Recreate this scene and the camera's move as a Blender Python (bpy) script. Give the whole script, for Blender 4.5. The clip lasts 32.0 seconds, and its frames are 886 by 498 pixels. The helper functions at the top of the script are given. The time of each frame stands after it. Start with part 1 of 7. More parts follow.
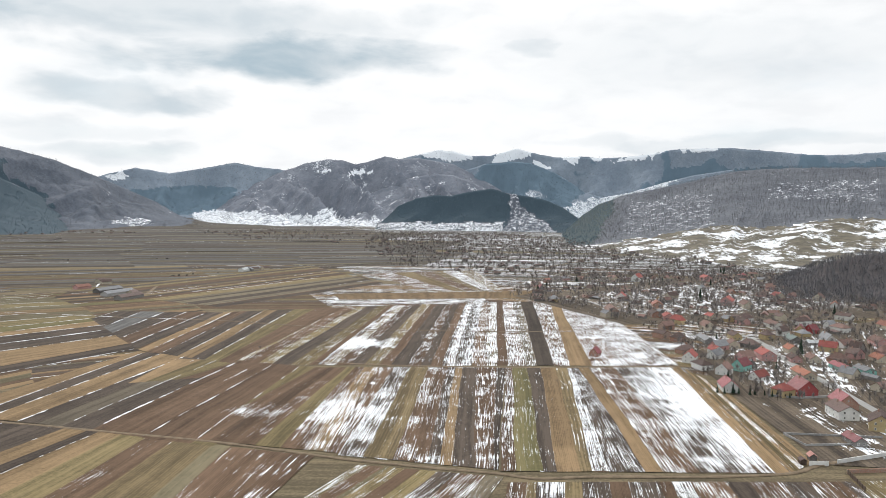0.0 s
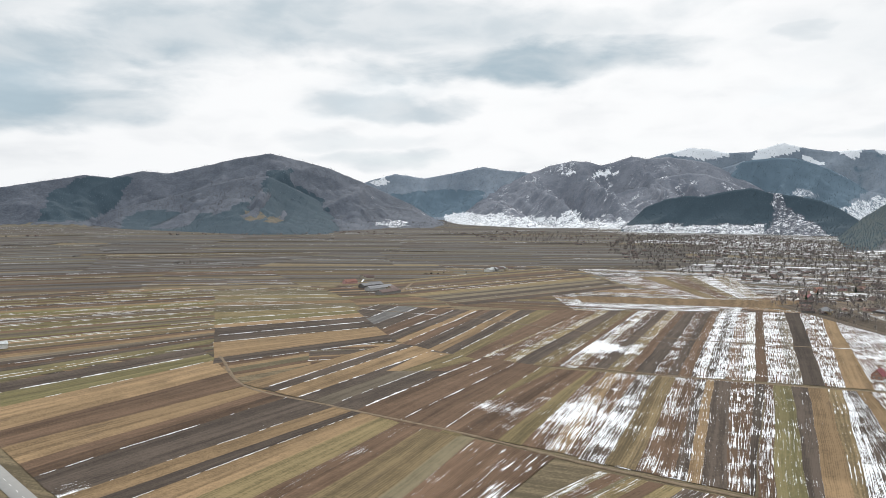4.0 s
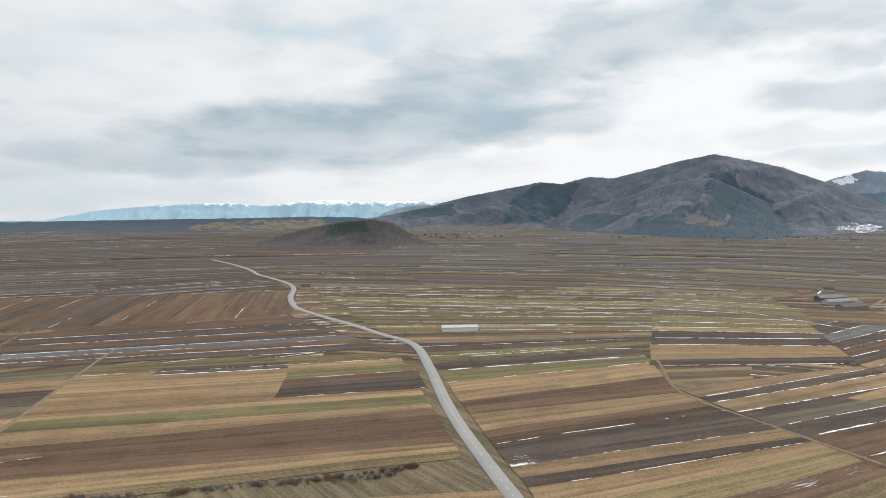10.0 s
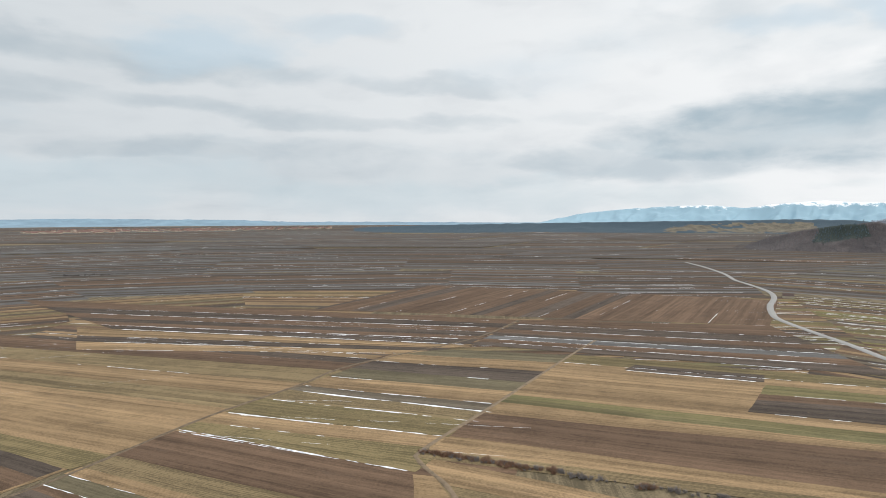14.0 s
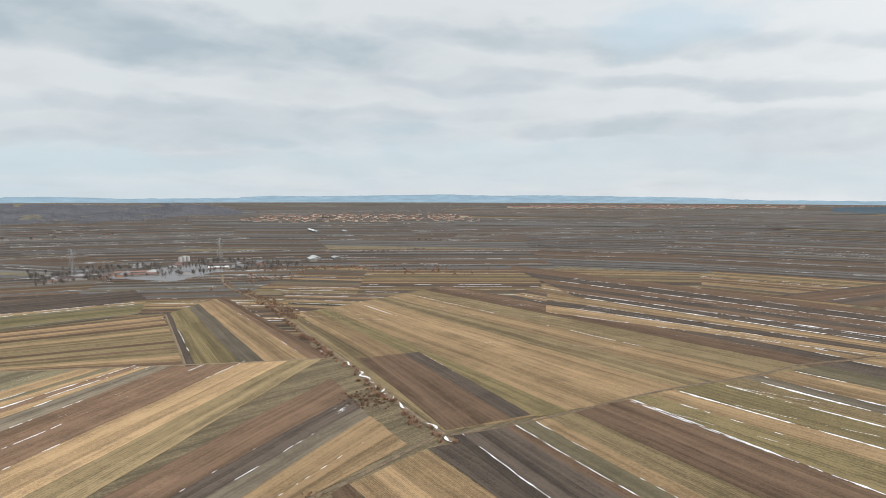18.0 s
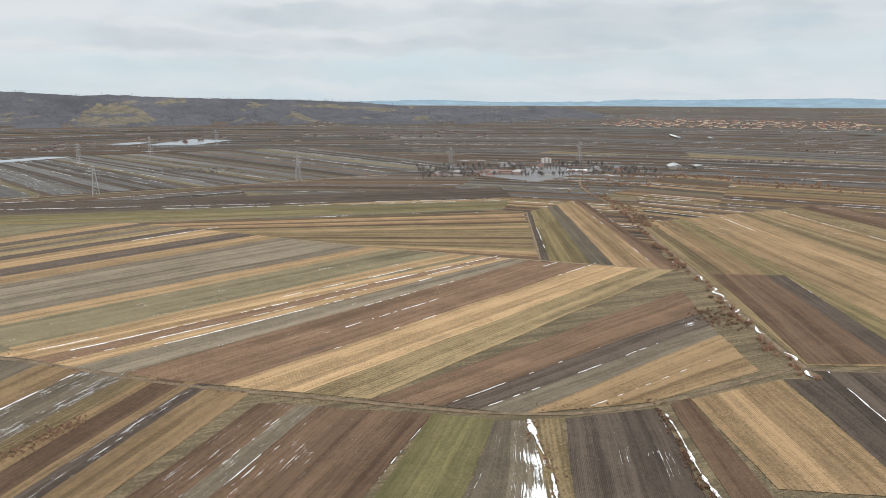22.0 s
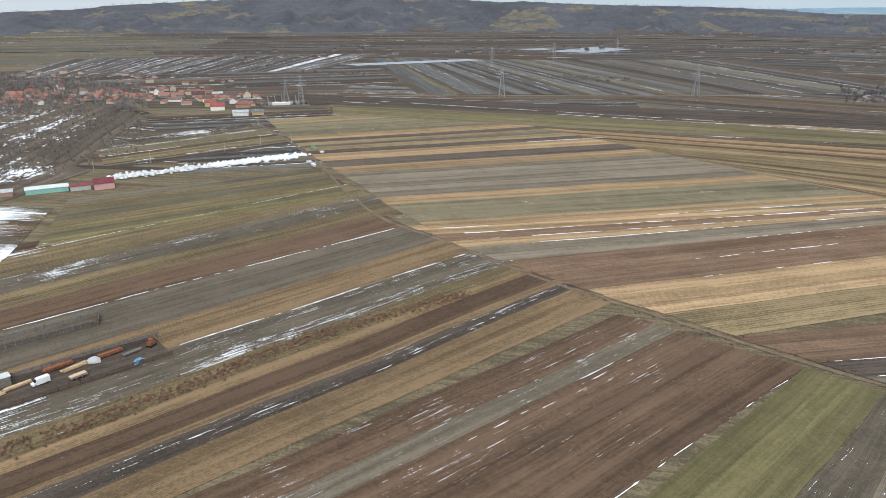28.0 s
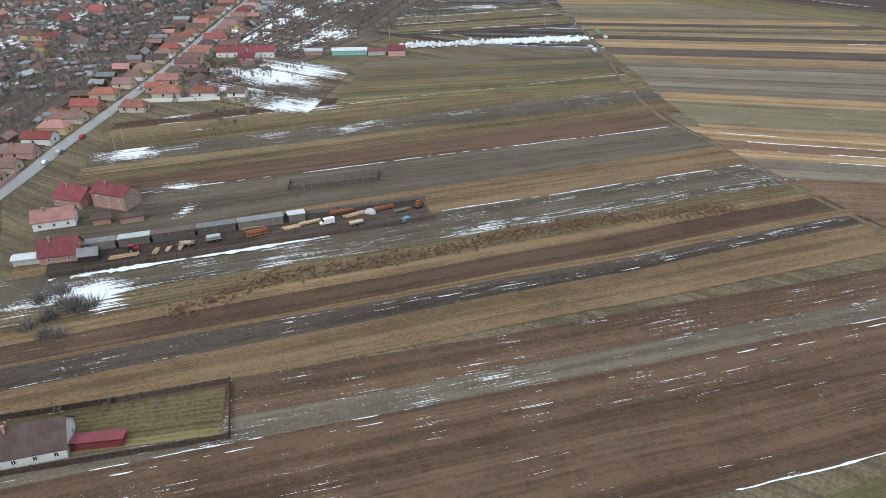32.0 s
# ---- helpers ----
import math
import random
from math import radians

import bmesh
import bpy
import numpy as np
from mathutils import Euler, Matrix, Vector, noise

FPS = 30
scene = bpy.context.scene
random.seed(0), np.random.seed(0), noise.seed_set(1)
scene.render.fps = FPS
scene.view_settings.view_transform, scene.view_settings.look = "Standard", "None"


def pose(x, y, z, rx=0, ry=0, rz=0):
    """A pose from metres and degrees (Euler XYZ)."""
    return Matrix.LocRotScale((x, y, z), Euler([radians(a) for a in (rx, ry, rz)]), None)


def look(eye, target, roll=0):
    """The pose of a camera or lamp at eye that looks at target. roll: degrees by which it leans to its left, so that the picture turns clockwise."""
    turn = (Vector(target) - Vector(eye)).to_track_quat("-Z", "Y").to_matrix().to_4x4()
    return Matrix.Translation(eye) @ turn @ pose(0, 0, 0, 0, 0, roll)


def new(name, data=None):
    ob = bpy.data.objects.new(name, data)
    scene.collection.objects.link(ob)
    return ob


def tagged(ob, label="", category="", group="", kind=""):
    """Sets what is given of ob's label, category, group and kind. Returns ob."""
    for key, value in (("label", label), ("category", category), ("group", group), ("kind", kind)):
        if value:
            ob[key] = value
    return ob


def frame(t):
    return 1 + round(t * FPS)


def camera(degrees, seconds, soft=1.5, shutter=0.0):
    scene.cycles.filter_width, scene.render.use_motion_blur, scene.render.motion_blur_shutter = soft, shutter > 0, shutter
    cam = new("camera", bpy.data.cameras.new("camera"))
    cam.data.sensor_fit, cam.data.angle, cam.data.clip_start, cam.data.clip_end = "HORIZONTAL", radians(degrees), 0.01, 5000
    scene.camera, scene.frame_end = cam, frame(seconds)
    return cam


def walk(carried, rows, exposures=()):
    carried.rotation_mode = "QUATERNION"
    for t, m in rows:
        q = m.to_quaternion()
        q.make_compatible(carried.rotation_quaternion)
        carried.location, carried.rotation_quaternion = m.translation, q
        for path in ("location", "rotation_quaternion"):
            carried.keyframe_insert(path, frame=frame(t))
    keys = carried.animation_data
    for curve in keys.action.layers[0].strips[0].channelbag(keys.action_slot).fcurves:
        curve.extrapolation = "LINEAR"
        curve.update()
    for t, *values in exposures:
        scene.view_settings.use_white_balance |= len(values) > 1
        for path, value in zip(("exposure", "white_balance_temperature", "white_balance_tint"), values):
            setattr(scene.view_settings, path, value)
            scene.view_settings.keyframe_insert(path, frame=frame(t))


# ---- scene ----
cam = camera(64.99, 32.0, 0.8)
EYE = 115.0  # the drone hovers at this height and turns where it is
ROWS = [  # seconds, yaw, pitch, roll
    (0.0, 0.00, -3.26, -0.55),
    (0.5, 1.82, -3.27, -0.55),
    (1.0, 3.58, -3.27, -0.52),
    (1.5, 5.43, -3.24, -0.47),
    (2.0, 8.23, -3.25, -0.42),
    (2.5, 11.10, -3.25, -0.39),
    (3.0, 14.00, -3.22, -0.34),
    (3.5, 16.94, -3.23, -0.30),
    (5.5, 28.55, -3.19, -0.08),
    (6.0, 31.47, -3.18, -0.05),
    (6.5, 34.41, -3.16, -0.02),
    (7.0, 37.34, -3.15, -0.02),
    (7.5, 40.28, -3.11, -0.03),
    (8.0, 43.23, -3.10, -0.01),
    (8.5, 46.14, -3.07, 0.01),
    (9.0, 49.11, -3.05, 0.02),
    (9.5, 52.06, -3.04, 0.03),
    (10.0, 54.97, -3.04, 0.05),
    (10.5, 57.92, -3.02, 0.08),
    (11.0, 60.87, -3.01, 0.11),
    (11.5, 65.52, -3.00, 0.12),
    (12.0, 70.95, -2.94, 0.16),
    (12.5, 76.37, -2.92, 0.18),
    (13.0, 81.82, -2.85, 0.18),
    (13.5, 87.24, -2.78, 0.18),
    (14.0, 92.69, -2.77, 0.15),
    (14.5, 97.98, -2.68, 0.17),
    (15.0, 103.15, -2.61, 0.11),
    (15.5, 107.72, -2.59, -0.19),
    (17.5, 124.99, -4.63, -0.11),
    (18.0, 129.22, -4.61, -0.12),
    (18.5, 133.43, -4.62, -0.16),
    (19.0, 137.59, -4.73, -0.19),
    (19.5, 141.72, -4.81, -0.22),
    (20.0, 145.85, -4.94, -0.25),
    (20.5, 149.49, -5.88, -0.25),
    (21.0, 152.37, -7.92, -0.21),
    (21.5, 155.23, -10.16, -0.17),
    (22.0, 158.10, -12.44, -0.13),
    (22.5, 160.95, -14.73, -0.12),
    (23.0, 163.64, -16.88, -0.13),
    (23.5, 166.53, -19.12, -0.14),
    (24.0, 169.42, -19.47, -0.12),
    (24.5, 172.36, -19.46, -0.12),
    (25.0, 175.23, -19.44, -0.14),
    (25.5, 177.16, -19.42, -0.14),
    (27.5, 186.20, -19.37, -0.08),
    (28.0, 189.52, -19.61, -0.11),
    (28.5, 192.50, -20.53, -0.14),
    (29.0, 195.46, -21.45, -0.15),
    (29.5, 198.39, -22.37, -0.15),
    (30.0, 201.35, -23.54, -0.15),
    (30.5, 204.21, -24.82, -0.13),
    (31.0, 206.98, -26.15, -0.09),
    (31.5, 209.70, -27.45, -0.05),
    (32.0, 212.34, -28.77, -0.04),
]
EXPOSURES = [(0.0, 0.0, 6350, 10), (6.0, -0.08, 6350, 10), (13.0, -0.05, 6380, 10), (18.0, 0.05, 6420, 10), (21.0, 0.08, 6450, 10), (24.0, 0.08, 6400, 10), (28.0, -0.02, 5980, 9), (32.0, -0.22, 5700, 8)]
walk(cam, [(t, pose(0, 0, EYE, 90 + p, r, yw)) for t, yw, p, r in ROWS], EXPOSURES)

# ---- light, in numbers ----
SKY_STRENGTH, SUN_STRENGTH = 0.95, 1.5
# banks of darker cloud: azimuth, elevation, half width, half height (degrees), tilt, depth
CLOUD_BANKS = [
    (14, 11.8, 15.3, 2.0, -0.03, 1.00), (20, 14.3, 20.0, 2.3, 0.00, 0.55), (26, 8.6, 6.0, 1.3, 0.02, 0.60), (21, 7.8, 4.4, 1.1, 0.00, 0.65), (25, 4.0, 6.0, 0.9, 0.00, 0.42),
    (-8, 12.5, 2.1, 1.0, 0.00, 0.35), (-20, 11.7, 16.7, 3.3, 0.03, 0.22), (-21, 5.4, 14.0, 0.6, 0.00, 0.32), (-30, 5.1, 5.6, 0.5, 0.00, 0.28), (63, 6.6, 15.3, 3.3, -0.05, 1.00),
    (51, 10.3, 15.3, 3.5, -0.12, 0.90), (38, 14.1, 16.7, 3.3, -0.15, 0.75), (14, 11.5, 13.5, 1.4, -0.08, 0.90), (24, 7.9, 6.5, 1.1, 0.00, 0.60), (27, 5.4, 6.0, 0.8, 0.00, 0.28),
    (58, 14.3, 23.3, 3.3, 0.00, 0.35), (55, 6.7, 15.3, 2.4, -0.10, 1.00), (68, 6.0, 8.4, 1.5, -0.05, 0.90), (78, 4.1, 12.1, 1.6, 0.00, 0.60), (105, 7.9, 15.3, 0.9, 0.06, 0.45),
    (92, 7.5, 5.1, 0.8, 0.03, 0.42), (92, 10.3, 7.4, 0.9, 0.05, 0.35), (110, 5.2, 12.1, 1.1, 0.00, 0.40), (101, 3.5, 19.5, 2.3, 0.00, 0.35), (82, 7.5, 4.2, 0.9, 0.00, 0.24),
    (154, 11.9, 26.0, 2.6, 0.06, 0.85), (166, 5.9, 15.3, 0.9, 0.00, 0.42), (148, 6.2, 24.2, 1.0, 0.00, 0.45), (134, 5.2, 7.0, 1.0, 0.00, 0.52), (115, 5.0, 7.4, 0.9, 0.00, 0.52),
    (117, 11.8, 17.7, 1.4, 0.05, 0.55), (160, 3.7, 15.3, 0.8, 0.00, 0.42), (128, 8.9, 12.1, 0.9, 0.00, 0.35), (150, 2.4, 27.9, 1.0, 0.00, 0.28), (144, 4.7, 19.5, 1.6, 0.00, 0.50),
    (171, 2.1, 19.5, 0.9, 0.00, 0.32), (183, 4.3, 14.0, 0.9, 0.00, 0.32),
]
BLUE_GAPS = [
    (66, 13.9, 4.2, 1.4, 0.00, 0.50), (111, 12.9, 7.9, 2.3, 0.00, 0.70), (102, 14.8, 5.6, 1.2, 0.00, 0.40), (59, 14.0, 4.2, 1.6, 0.00, 0.60), (90, 1.4, 24.2, 1.8, 0.00, 0.50),
    (125, 2.4, 23.3, 2.3, 0.00, 0.50), (159, 2.0, 19.5, 1.6, 0.00, 0.70), (123, 1.8, 19.5, 1.4, 0.00, 0.30), (109, 12.2, 6.0, 1.4, 0.00, 0.50), (185, 1.5, 19.5, 1.9, 0.00, 0.60),
    (153, 1.7, 23.3, 1.2, 0.00, 0.35), (173, -0.2, 41.9, 1.4, 0.00, 0.50), (168, -0.2, 18.6, 0.9, 0.00, 0.60),
]

# ---- sky and sun ----
SUN_AZ, SUN_EL = 12.0, 34.0


def node(tree, kind, **values):
    n = tree.nodes.new(kind)
    for key, value in values.items():
        if key == "operation":
            n.operation = value
        elif key == "blend":
            n.blend_type = value
        elif key == "kind":
            n.data_type = value
        else:
            n.inputs[key].default_value = value
    return n


def maths(tree, op, a, b=None, c=None, clamp=False):
    n = tree.nodes.new("ShaderNodeMath")
    n.operation, n.use_clamp = op, clamp
    for i, v in enumerate((a, b, c)):
        if v is None:
            continue
        if isinstance(v, (int, float)):
            n.inputs[i].default_value = v
        else:
            tree.links.new(v, n.inputs[i])
    return n.outputs[0]


def mix(tree, fac, a, b, blend="MIX"):
    n = tree.nodes.new("ShaderNodeMix")
    n.data_type, n.blend_type = "RGBA", blend
    for socket, v in ((n.inputs[0], fac), (n.inputs[6], a), (n.inputs[7], b)):
        if isinstance(v, (int, float)):
            socket.default_value = v
        elif isinstance(v, tuple):
            socket.default_value = (*v, 1) if len(v) == 3 else v
        else:
            tree.links.new(v, socket)
    return n.outputs[2]


def smooth(tree, v, lo, hi):
    n = tree.nodes.new("ShaderNodeMapRange")
    n.interpolation_type = "SMOOTHSTEP"
    n.inputs[1].default_value, n.inputs[2].default_value = lo, hi
    tree.links.new(v, n.inputs[0])
    return n.outputs[0]


def noise_at(tree, vec, scale, detail=4.0, rough=0.55, distortion=0.0):
    n = tree.nodes.new("ShaderNodeTexNoise")
    n.inputs["Scale"].default_value, n.inputs["Detail"].default_value = scale, detail
    n.inputs["Roughness"].default_value, n.inputs["Distortion"].default_value = rough, distortion
    tree.links.new(vec, n.inputs["Vector"])
    return n.outputs[0]


world = bpy.data.worlds.new("overcast_sky")
scene.world = world
world.use_nodes = True
wt = world.node_tree
wt.nodes.clear()
tex = wt.nodes.new("ShaderNodeTexCoord")
direction = tex.outputs["Generated"]
sep = wt.nodes.new("ShaderNodeSeparateXYZ")
wt.links.new(direction, sep.inputs[0])
sx, sy, sz = sep.outputs
sky = wt.nodes.new("ShaderNodeTexSky")
sky.sky_type, sky.sun_disc = "NISHITA", False
sky.sun_elevation, sky.sun_rotation = radians(SUN_EL), radians(-SUN_AZ)
sky.dust_density, sky.air_density, sky.ozone_density = 2.0, 1.0, 2.0
az = maths(wt, "MULTIPLY", maths(wt, "ARCTAN2", maths(wt, "MULTIPLY", sx, -1.0), sy), 57.2958)
az = maths(wt, "SUBTRACT", maths(wt, "FLOORED_MODULO", maths(wt, "ADD", az, 90.0), 360.0), 90.0)
el = maths(wt, "MULTIPLY", maths(wt, "ARCSINE", sz), 57.2958)
# a layer of cloud seen in perspective: thin streaks near the horizon, wide sheets overhead
lift = maths(wt, "ADD", maths(wt, "MAXIMUM", sz, 0.0), 0.13)
flat = wt.nodes.new("ShaderNodeCombineXYZ")
wt.links.new(maths(wt, "DIVIDE", sx, lift), flat.inputs[0])
wt.links.new(maths(wt, "DIVIDE", sy, lift), flat.inputs[1])
layer = flat.outputs[0]
veil = noise_at(wt, layer, 0.8, 5, 0.5)
body = noise_at(wt, layer, 1.1, 7, 0.52, 0.15)
# long streaks, drawn out sideways, that fray the banks
drawn = wt.nodes.new("ShaderNodeCombineXYZ")
wt.links.new(maths(wt, "MULTIPLY", az, 0.105), drawn.inputs[0])
wt.links.new(maths(wt, "MULTIPLY", el, 0.27), drawn.inputs[1])
ragged = maths(wt, "MULTIPLY", maths(wt, "SUBTRACT", noise_at(wt, drawn.outputs[0], 1.1, 7, 0.55, 0.4), 0.5), 2.0)
wisps = noise_at(wt, drawn.outputs[0], 1.6, 6, 0.5, 0.3)
bend_az = maths(wt, "MULTIPLY", maths(wt, "SUBTRACT", noise_at(wt, drawn.outputs[0], 0.9, 5, 0.5), 0.5), 14.0)
bend_el = maths(wt, "MULTIPLY", maths(wt, "SUBTRACT", noise_at(wt, drawn.outputs[0], 1.3, 6, 0.5), 0.5), 3.2)


def cloud(az0, el0, half_az, half_el, tilt=0.0):
    """How far a direction lies inside one bank of cloud: 1 in its middle, 0 at its ragged edge."""
    da = maths(wt, "SUBTRACT", maths(wt, "ADD", az, bend_az), az0)
    de = maths(wt, "SUBTRACT", maths(wt, "SUBTRACT", maths(wt, "ADD", el, bend_el), el0), maths(wt, "MULTIPLY", da, tilt))
    da2 = maths(wt, "POWER", maths(wt, "DIVIDE", da, half_az), 2.0)
    de2 = maths(wt, "POWER", maths(wt, "DIVIDE", de, half_el), 2.0)
    return maths(wt, "SUBTRACT", maths(wt, "ADD", 1.0, ragged), maths(wt, "ADD", da2, de2))


banks = None
for bank in CLOUD_BANKS:
    inside = maths(wt, "MULTIPLY", smooth(wt, cloud(*bank[:5]), -0.35, 0.95), bank[5])
    banks = inside if banks is None else maths(wt, "MAXIMUM", banks, inside)
gaps = None
for gap in BLUE_GAPS:
    inside = maths(wt, "MULTIPLY", smooth(wt, cloud(*gap[:5]), -0.2, 1.1), gap[5])
    gaps = inside if gaps is None else maths(wt, "MAXIMUM", gaps, inside)
# brightness of the sheet falls away from the hidden sun
to_sun = Vector((-math.sin(radians(SUN_AZ)) * math.cos(radians(SUN_EL)), math.cos(radians(SUN_AZ)) * math.cos(radians(SUN_EL)), math.sin(radians(SUN_EL))))
dot = wt.nodes.new("ShaderNodeVectorMath")
dot.operation = "DOT_PRODUCT"
wt.links.new(direction, dot.inputs[0])
dot.inputs[1].default_value = to_sun
near_sun = smooth(wt, dot.outputs["Value"], -0.3, 1.0)
white = mix(wt, near_sun, (0.72, 0.76, 0.78), (1.09, 1.085, 1.07))
grey = mix(wt, near_sun, (0.40, 0.45, 0.50), (0.50, 0.55, 0.60))
sheet = mix(wt, maths(wt, "MULTIPLY", smooth(wt, body, 0.5, 0.78), 0.2), white, grey)
sheet = mix(wt, maths(wt, "MULTIPLY", smooth(wt, wisps, 0.46, 0.72), 0.13), sheet, grey)
dark_in = mix(wt, near_sun, (0.41, 0.50, 0.56), (0.47, 0.58, 0.645))
shade_in = mix(wt, smooth(wt, wisps, 0.32, 0.66), mix(wt, near_sun, (0.53, 0.60, 0.64), (0.70, 0.76, 0.79)), dark_in)
sheet = mix(wt, banks, sheet, shade_in)
blue = mix(wt, 1.0, sky.outputs[0], (0.105, 0.105, 0.105), "MULTIPLY")
open_sky = maths(wt, "MAXIMUM", maths(wt, "MULTIPLY", smooth(wt, veil, 0.52, 0.75), 0.30), gaps)
total = mix(wt, open_sky, sheet, mix(wt, 0.75, blue, (0.70, 0.85, 0.93)))
# an overcast sky is brightest overhead
zenith = maths(wt, "ADD", 1.0, maths(wt, "MULTIPLY", smooth(wt, el, 24.0, 60.0), 0.9))
gain = wt.nodes.new("ShaderNodeCombineColor")
for i in range(3):
    wt.links.new(zenith, gain.inputs[i])
total = mix(wt, 1.0, total, gain.outputs[0], "MULTIPLY")
back = wt.nodes.new("ShaderNodeBackground")
wt.links.new(total, back.inputs[0])
back.inputs[1].default_value = SKY_STRENGTH
wt.links.new(back.outputs[0], wt.nodes.new("ShaderNodeOutputWorld").inputs[0])

sun = new("sun", bpy.data.lights.new("sun", "SUN"))
sun.data.energy, sun.data.angle, sun.data.color = SUN_STRENGTH, radians(14), (1.0, 0.95, 0.87)
sun.matrix_world = look(to_sun * 1000, (0, 0, 0))

# ---- materials ----
def material(name, rough=0.9):
    m = bpy.data.materials.new(name)
    m.use_nodes = True
    tree = m.node_tree
    bsdf = tree.nodes["Principled BSDF"]
    bsdf.inputs["Roughness"].default_value = rough
    bsdf.inputs["Specular IOR Level"].default_value = 0.25
    return m, tree, bsdf


def set_bump(tree, bsdf, height, strength, distance):
    b = tree.nodes.new("ShaderNodeBump")
    b.inputs["Strength"].default_value, b.inputs["Distance"].default_value = strength, distance
    tree.links.new(height, b.inputs["Height"])
    tree.links.new(b.outputs[0], bsdf.inputs["Normal"])


def scaled(tree, vec, sx_, sy_, sz_=1.0):
    n = tree.nodes.new("ShaderNodeMapping")
    n.inputs["Scale"].default_value = (sx_, sy_, sz_)
    tree.links.new(vec, n.inputs[0])
    return n.outputs[0]


def plain(name, colour, rough=0.85, scale=0.6, vary=0.25, bump=0.0, metal=0.0):
    """One surface with stains at two scales and, where asked, a fine relief."""
    m, tree, bsdf = material(name, rough)
    where = tree.nodes.new("ShaderNodeNewGeometry").outputs["Position"]
    big, fine = noise_at(tree, where, scale, 3), noise_at(tree, where, scale * 7, 4, 0.65)
    shade = maths(tree, "ADD", maths(tree, "MULTIPLY", big, 0.6), maths(tree, "MULTIPLY", fine, 0.4))
    own = tree.nodes.new("ShaderNodeObjectInfo").outputs["Random"]
    shade = maths(tree, "ADD", shade, maths(tree, "MULTIPLY", maths(tree, "SUBTRACT", own, 0.5), 0.3))
    low, high = [tuple(min(1, c * (1 + k * vary)) for c in colour) for k in (-1.3, 1.3)]
    tree.links.new(mix(tree, smooth(tree, shade, 0.25, 0.75), low, high), bsdf.inputs["Base Color"])
    bsdf.inputs["Metallic"].default_value = metal
    if bump:
        set_bump(tree, bsdf, fine, 0.5, bump)
    return m


SNOW = (0.80, 0.82, 0.85)


def field_material(name, low, high, furrow, grain, lane_scale=(0.045, 1.4)):
    """Farmland. The mesh carries lengths along and across the strip as UV, and (tone, snow, green) as the attribute 'field'."""
    m, tree, bsdf = material(name, 0.95)
    bsdf.inputs["Specular IOR Level"].default_value = 0.14
    uv = tree.nodes.new("ShaderNodeUVMap").outputs[0]
    where = tree.nodes.new("ShaderNodeNewGeometry").outputs["Position"]
    at = tree.nodes.new("ShaderNodeAttribute")
    at.attribute_name = "field"
    parts = tree.nodes.new("ShaderNodeSeparateColor")
    tree.links.new(at.outputs["Color"], parts.inputs[0])
    tone, snow, green = parts.outputs
    streak = noise_at(tree, scaled(tree, uv, 0.012, 0.55), 1.0, 4, 0.6)
    broad = noise_at(tree, where, 0.045, 5, 0.68)
    fine = noise_at(tree, scaled(tree, where, 1, 1), 0.9, 4, 0.7)
    rows = tree.nodes.new("ShaderNodeTexWave")
    rows.wave_type, rows.bands_direction = "BANDS", "Y"
    rows.inputs["Scale"].default_value, rows.inputs["Distortion"].default_value = furrow, 0.6
    rows.inputs["Detail"].default_value = 1.0
    tree.links.new(uv, rows.inputs[0])
    tuft = noise_at(tree, where, 0.33, 3, 0.7)
    comb = noise_at(tree, scaled(tree, uv, 0.06, 1.6), 1.0, 2, 0.6)
    s = maths(tree, "ADD", maths(tree, "MULTIPLY", streak, 0.30), maths(tree, "MULTIPLY", broad, 0.28))
    s = maths(tree, "ADD", s, maths(tree, "ADD", maths(tree, "MULTIPLY", tuft, 0.18), maths(tree, "MULTIPLY", comb, 0.20)))
    s = maths(tree, "ADD", s, maths(tree, "MULTIPLY", maths(tree, "SUBTRACT", fine, 0.5), grain * 1.6))
    s = maths(tree, "ADD", s, maths(tree, "MULTIPLY", rows.outputs[0], 0.08))
    # wider lanes within the strip differ in shade
    lanes = noise_at(tree, scaled(tree, uv, 0.0045, 0.16), 1.0, 3, 0.6)
    s = maths(tree, "ADD", s, maths(tree, "MULTIPLY", maths(tree, "SUBTRACT", lanes, 0.5), 0.55))
    colour = mix(tree, smooth(tree, s, 0.37, 0.64), low, high)
    # darker damp blotches
    damp = smooth(tree, noise_at(tree, scaled(tree, uv, 0.02, 0.09), 1.0, 5, 0.65), 0.56, 0.72)
    colour = mix(tree, maths(tree, "MULTIPLY", damp, 0.35), colour, (0.062, 0.050, 0.042))
    blades = mix(tree, smooth(tree, s, 0.35, 0.66), (0.092, 0.088, 0.034), (0.182, 0.154, 0.064))
    colour = mix(tree, green, colour, blades)
    shade = tree.nodes.new("ShaderNodeCombineColor")
    for i in range(3):
        tree.links.new(tone, shade.inputs[i])
    colour = mix(tree, 1.0, colour, shade.outputs[0], "MULTIPLY")
    # snow lies on in the furrows, in streaks along the strip, gathered into patches
    lane = noise_at(tree, scaled(tree, uv, *lane_scale), 1.0, 4, 0.6)
    thread = noise_at(tree, scaled(tree, uv, lane_scale[0] * 1.7, lane_scale[1] * 2.2), 1.0, 3, 0.6)
    patch = noise_at(tree, where, 0.05, 5, 0.7)
    crumbs = noise_at(tree, where, 1.6, 3, 0.7)
    deep = maths(tree, "ADD", maths(tree, "ADD", maths(tree, "MULTIPLY", lane, 0.9), maths(tree, "MULTIPLY", thread, 0.35)), maths(tree, "ADD", maths(tree, "MULTIPLY", patch, 0.62), maths(tree, "MULTIPLY", crumbs, 0.34)))
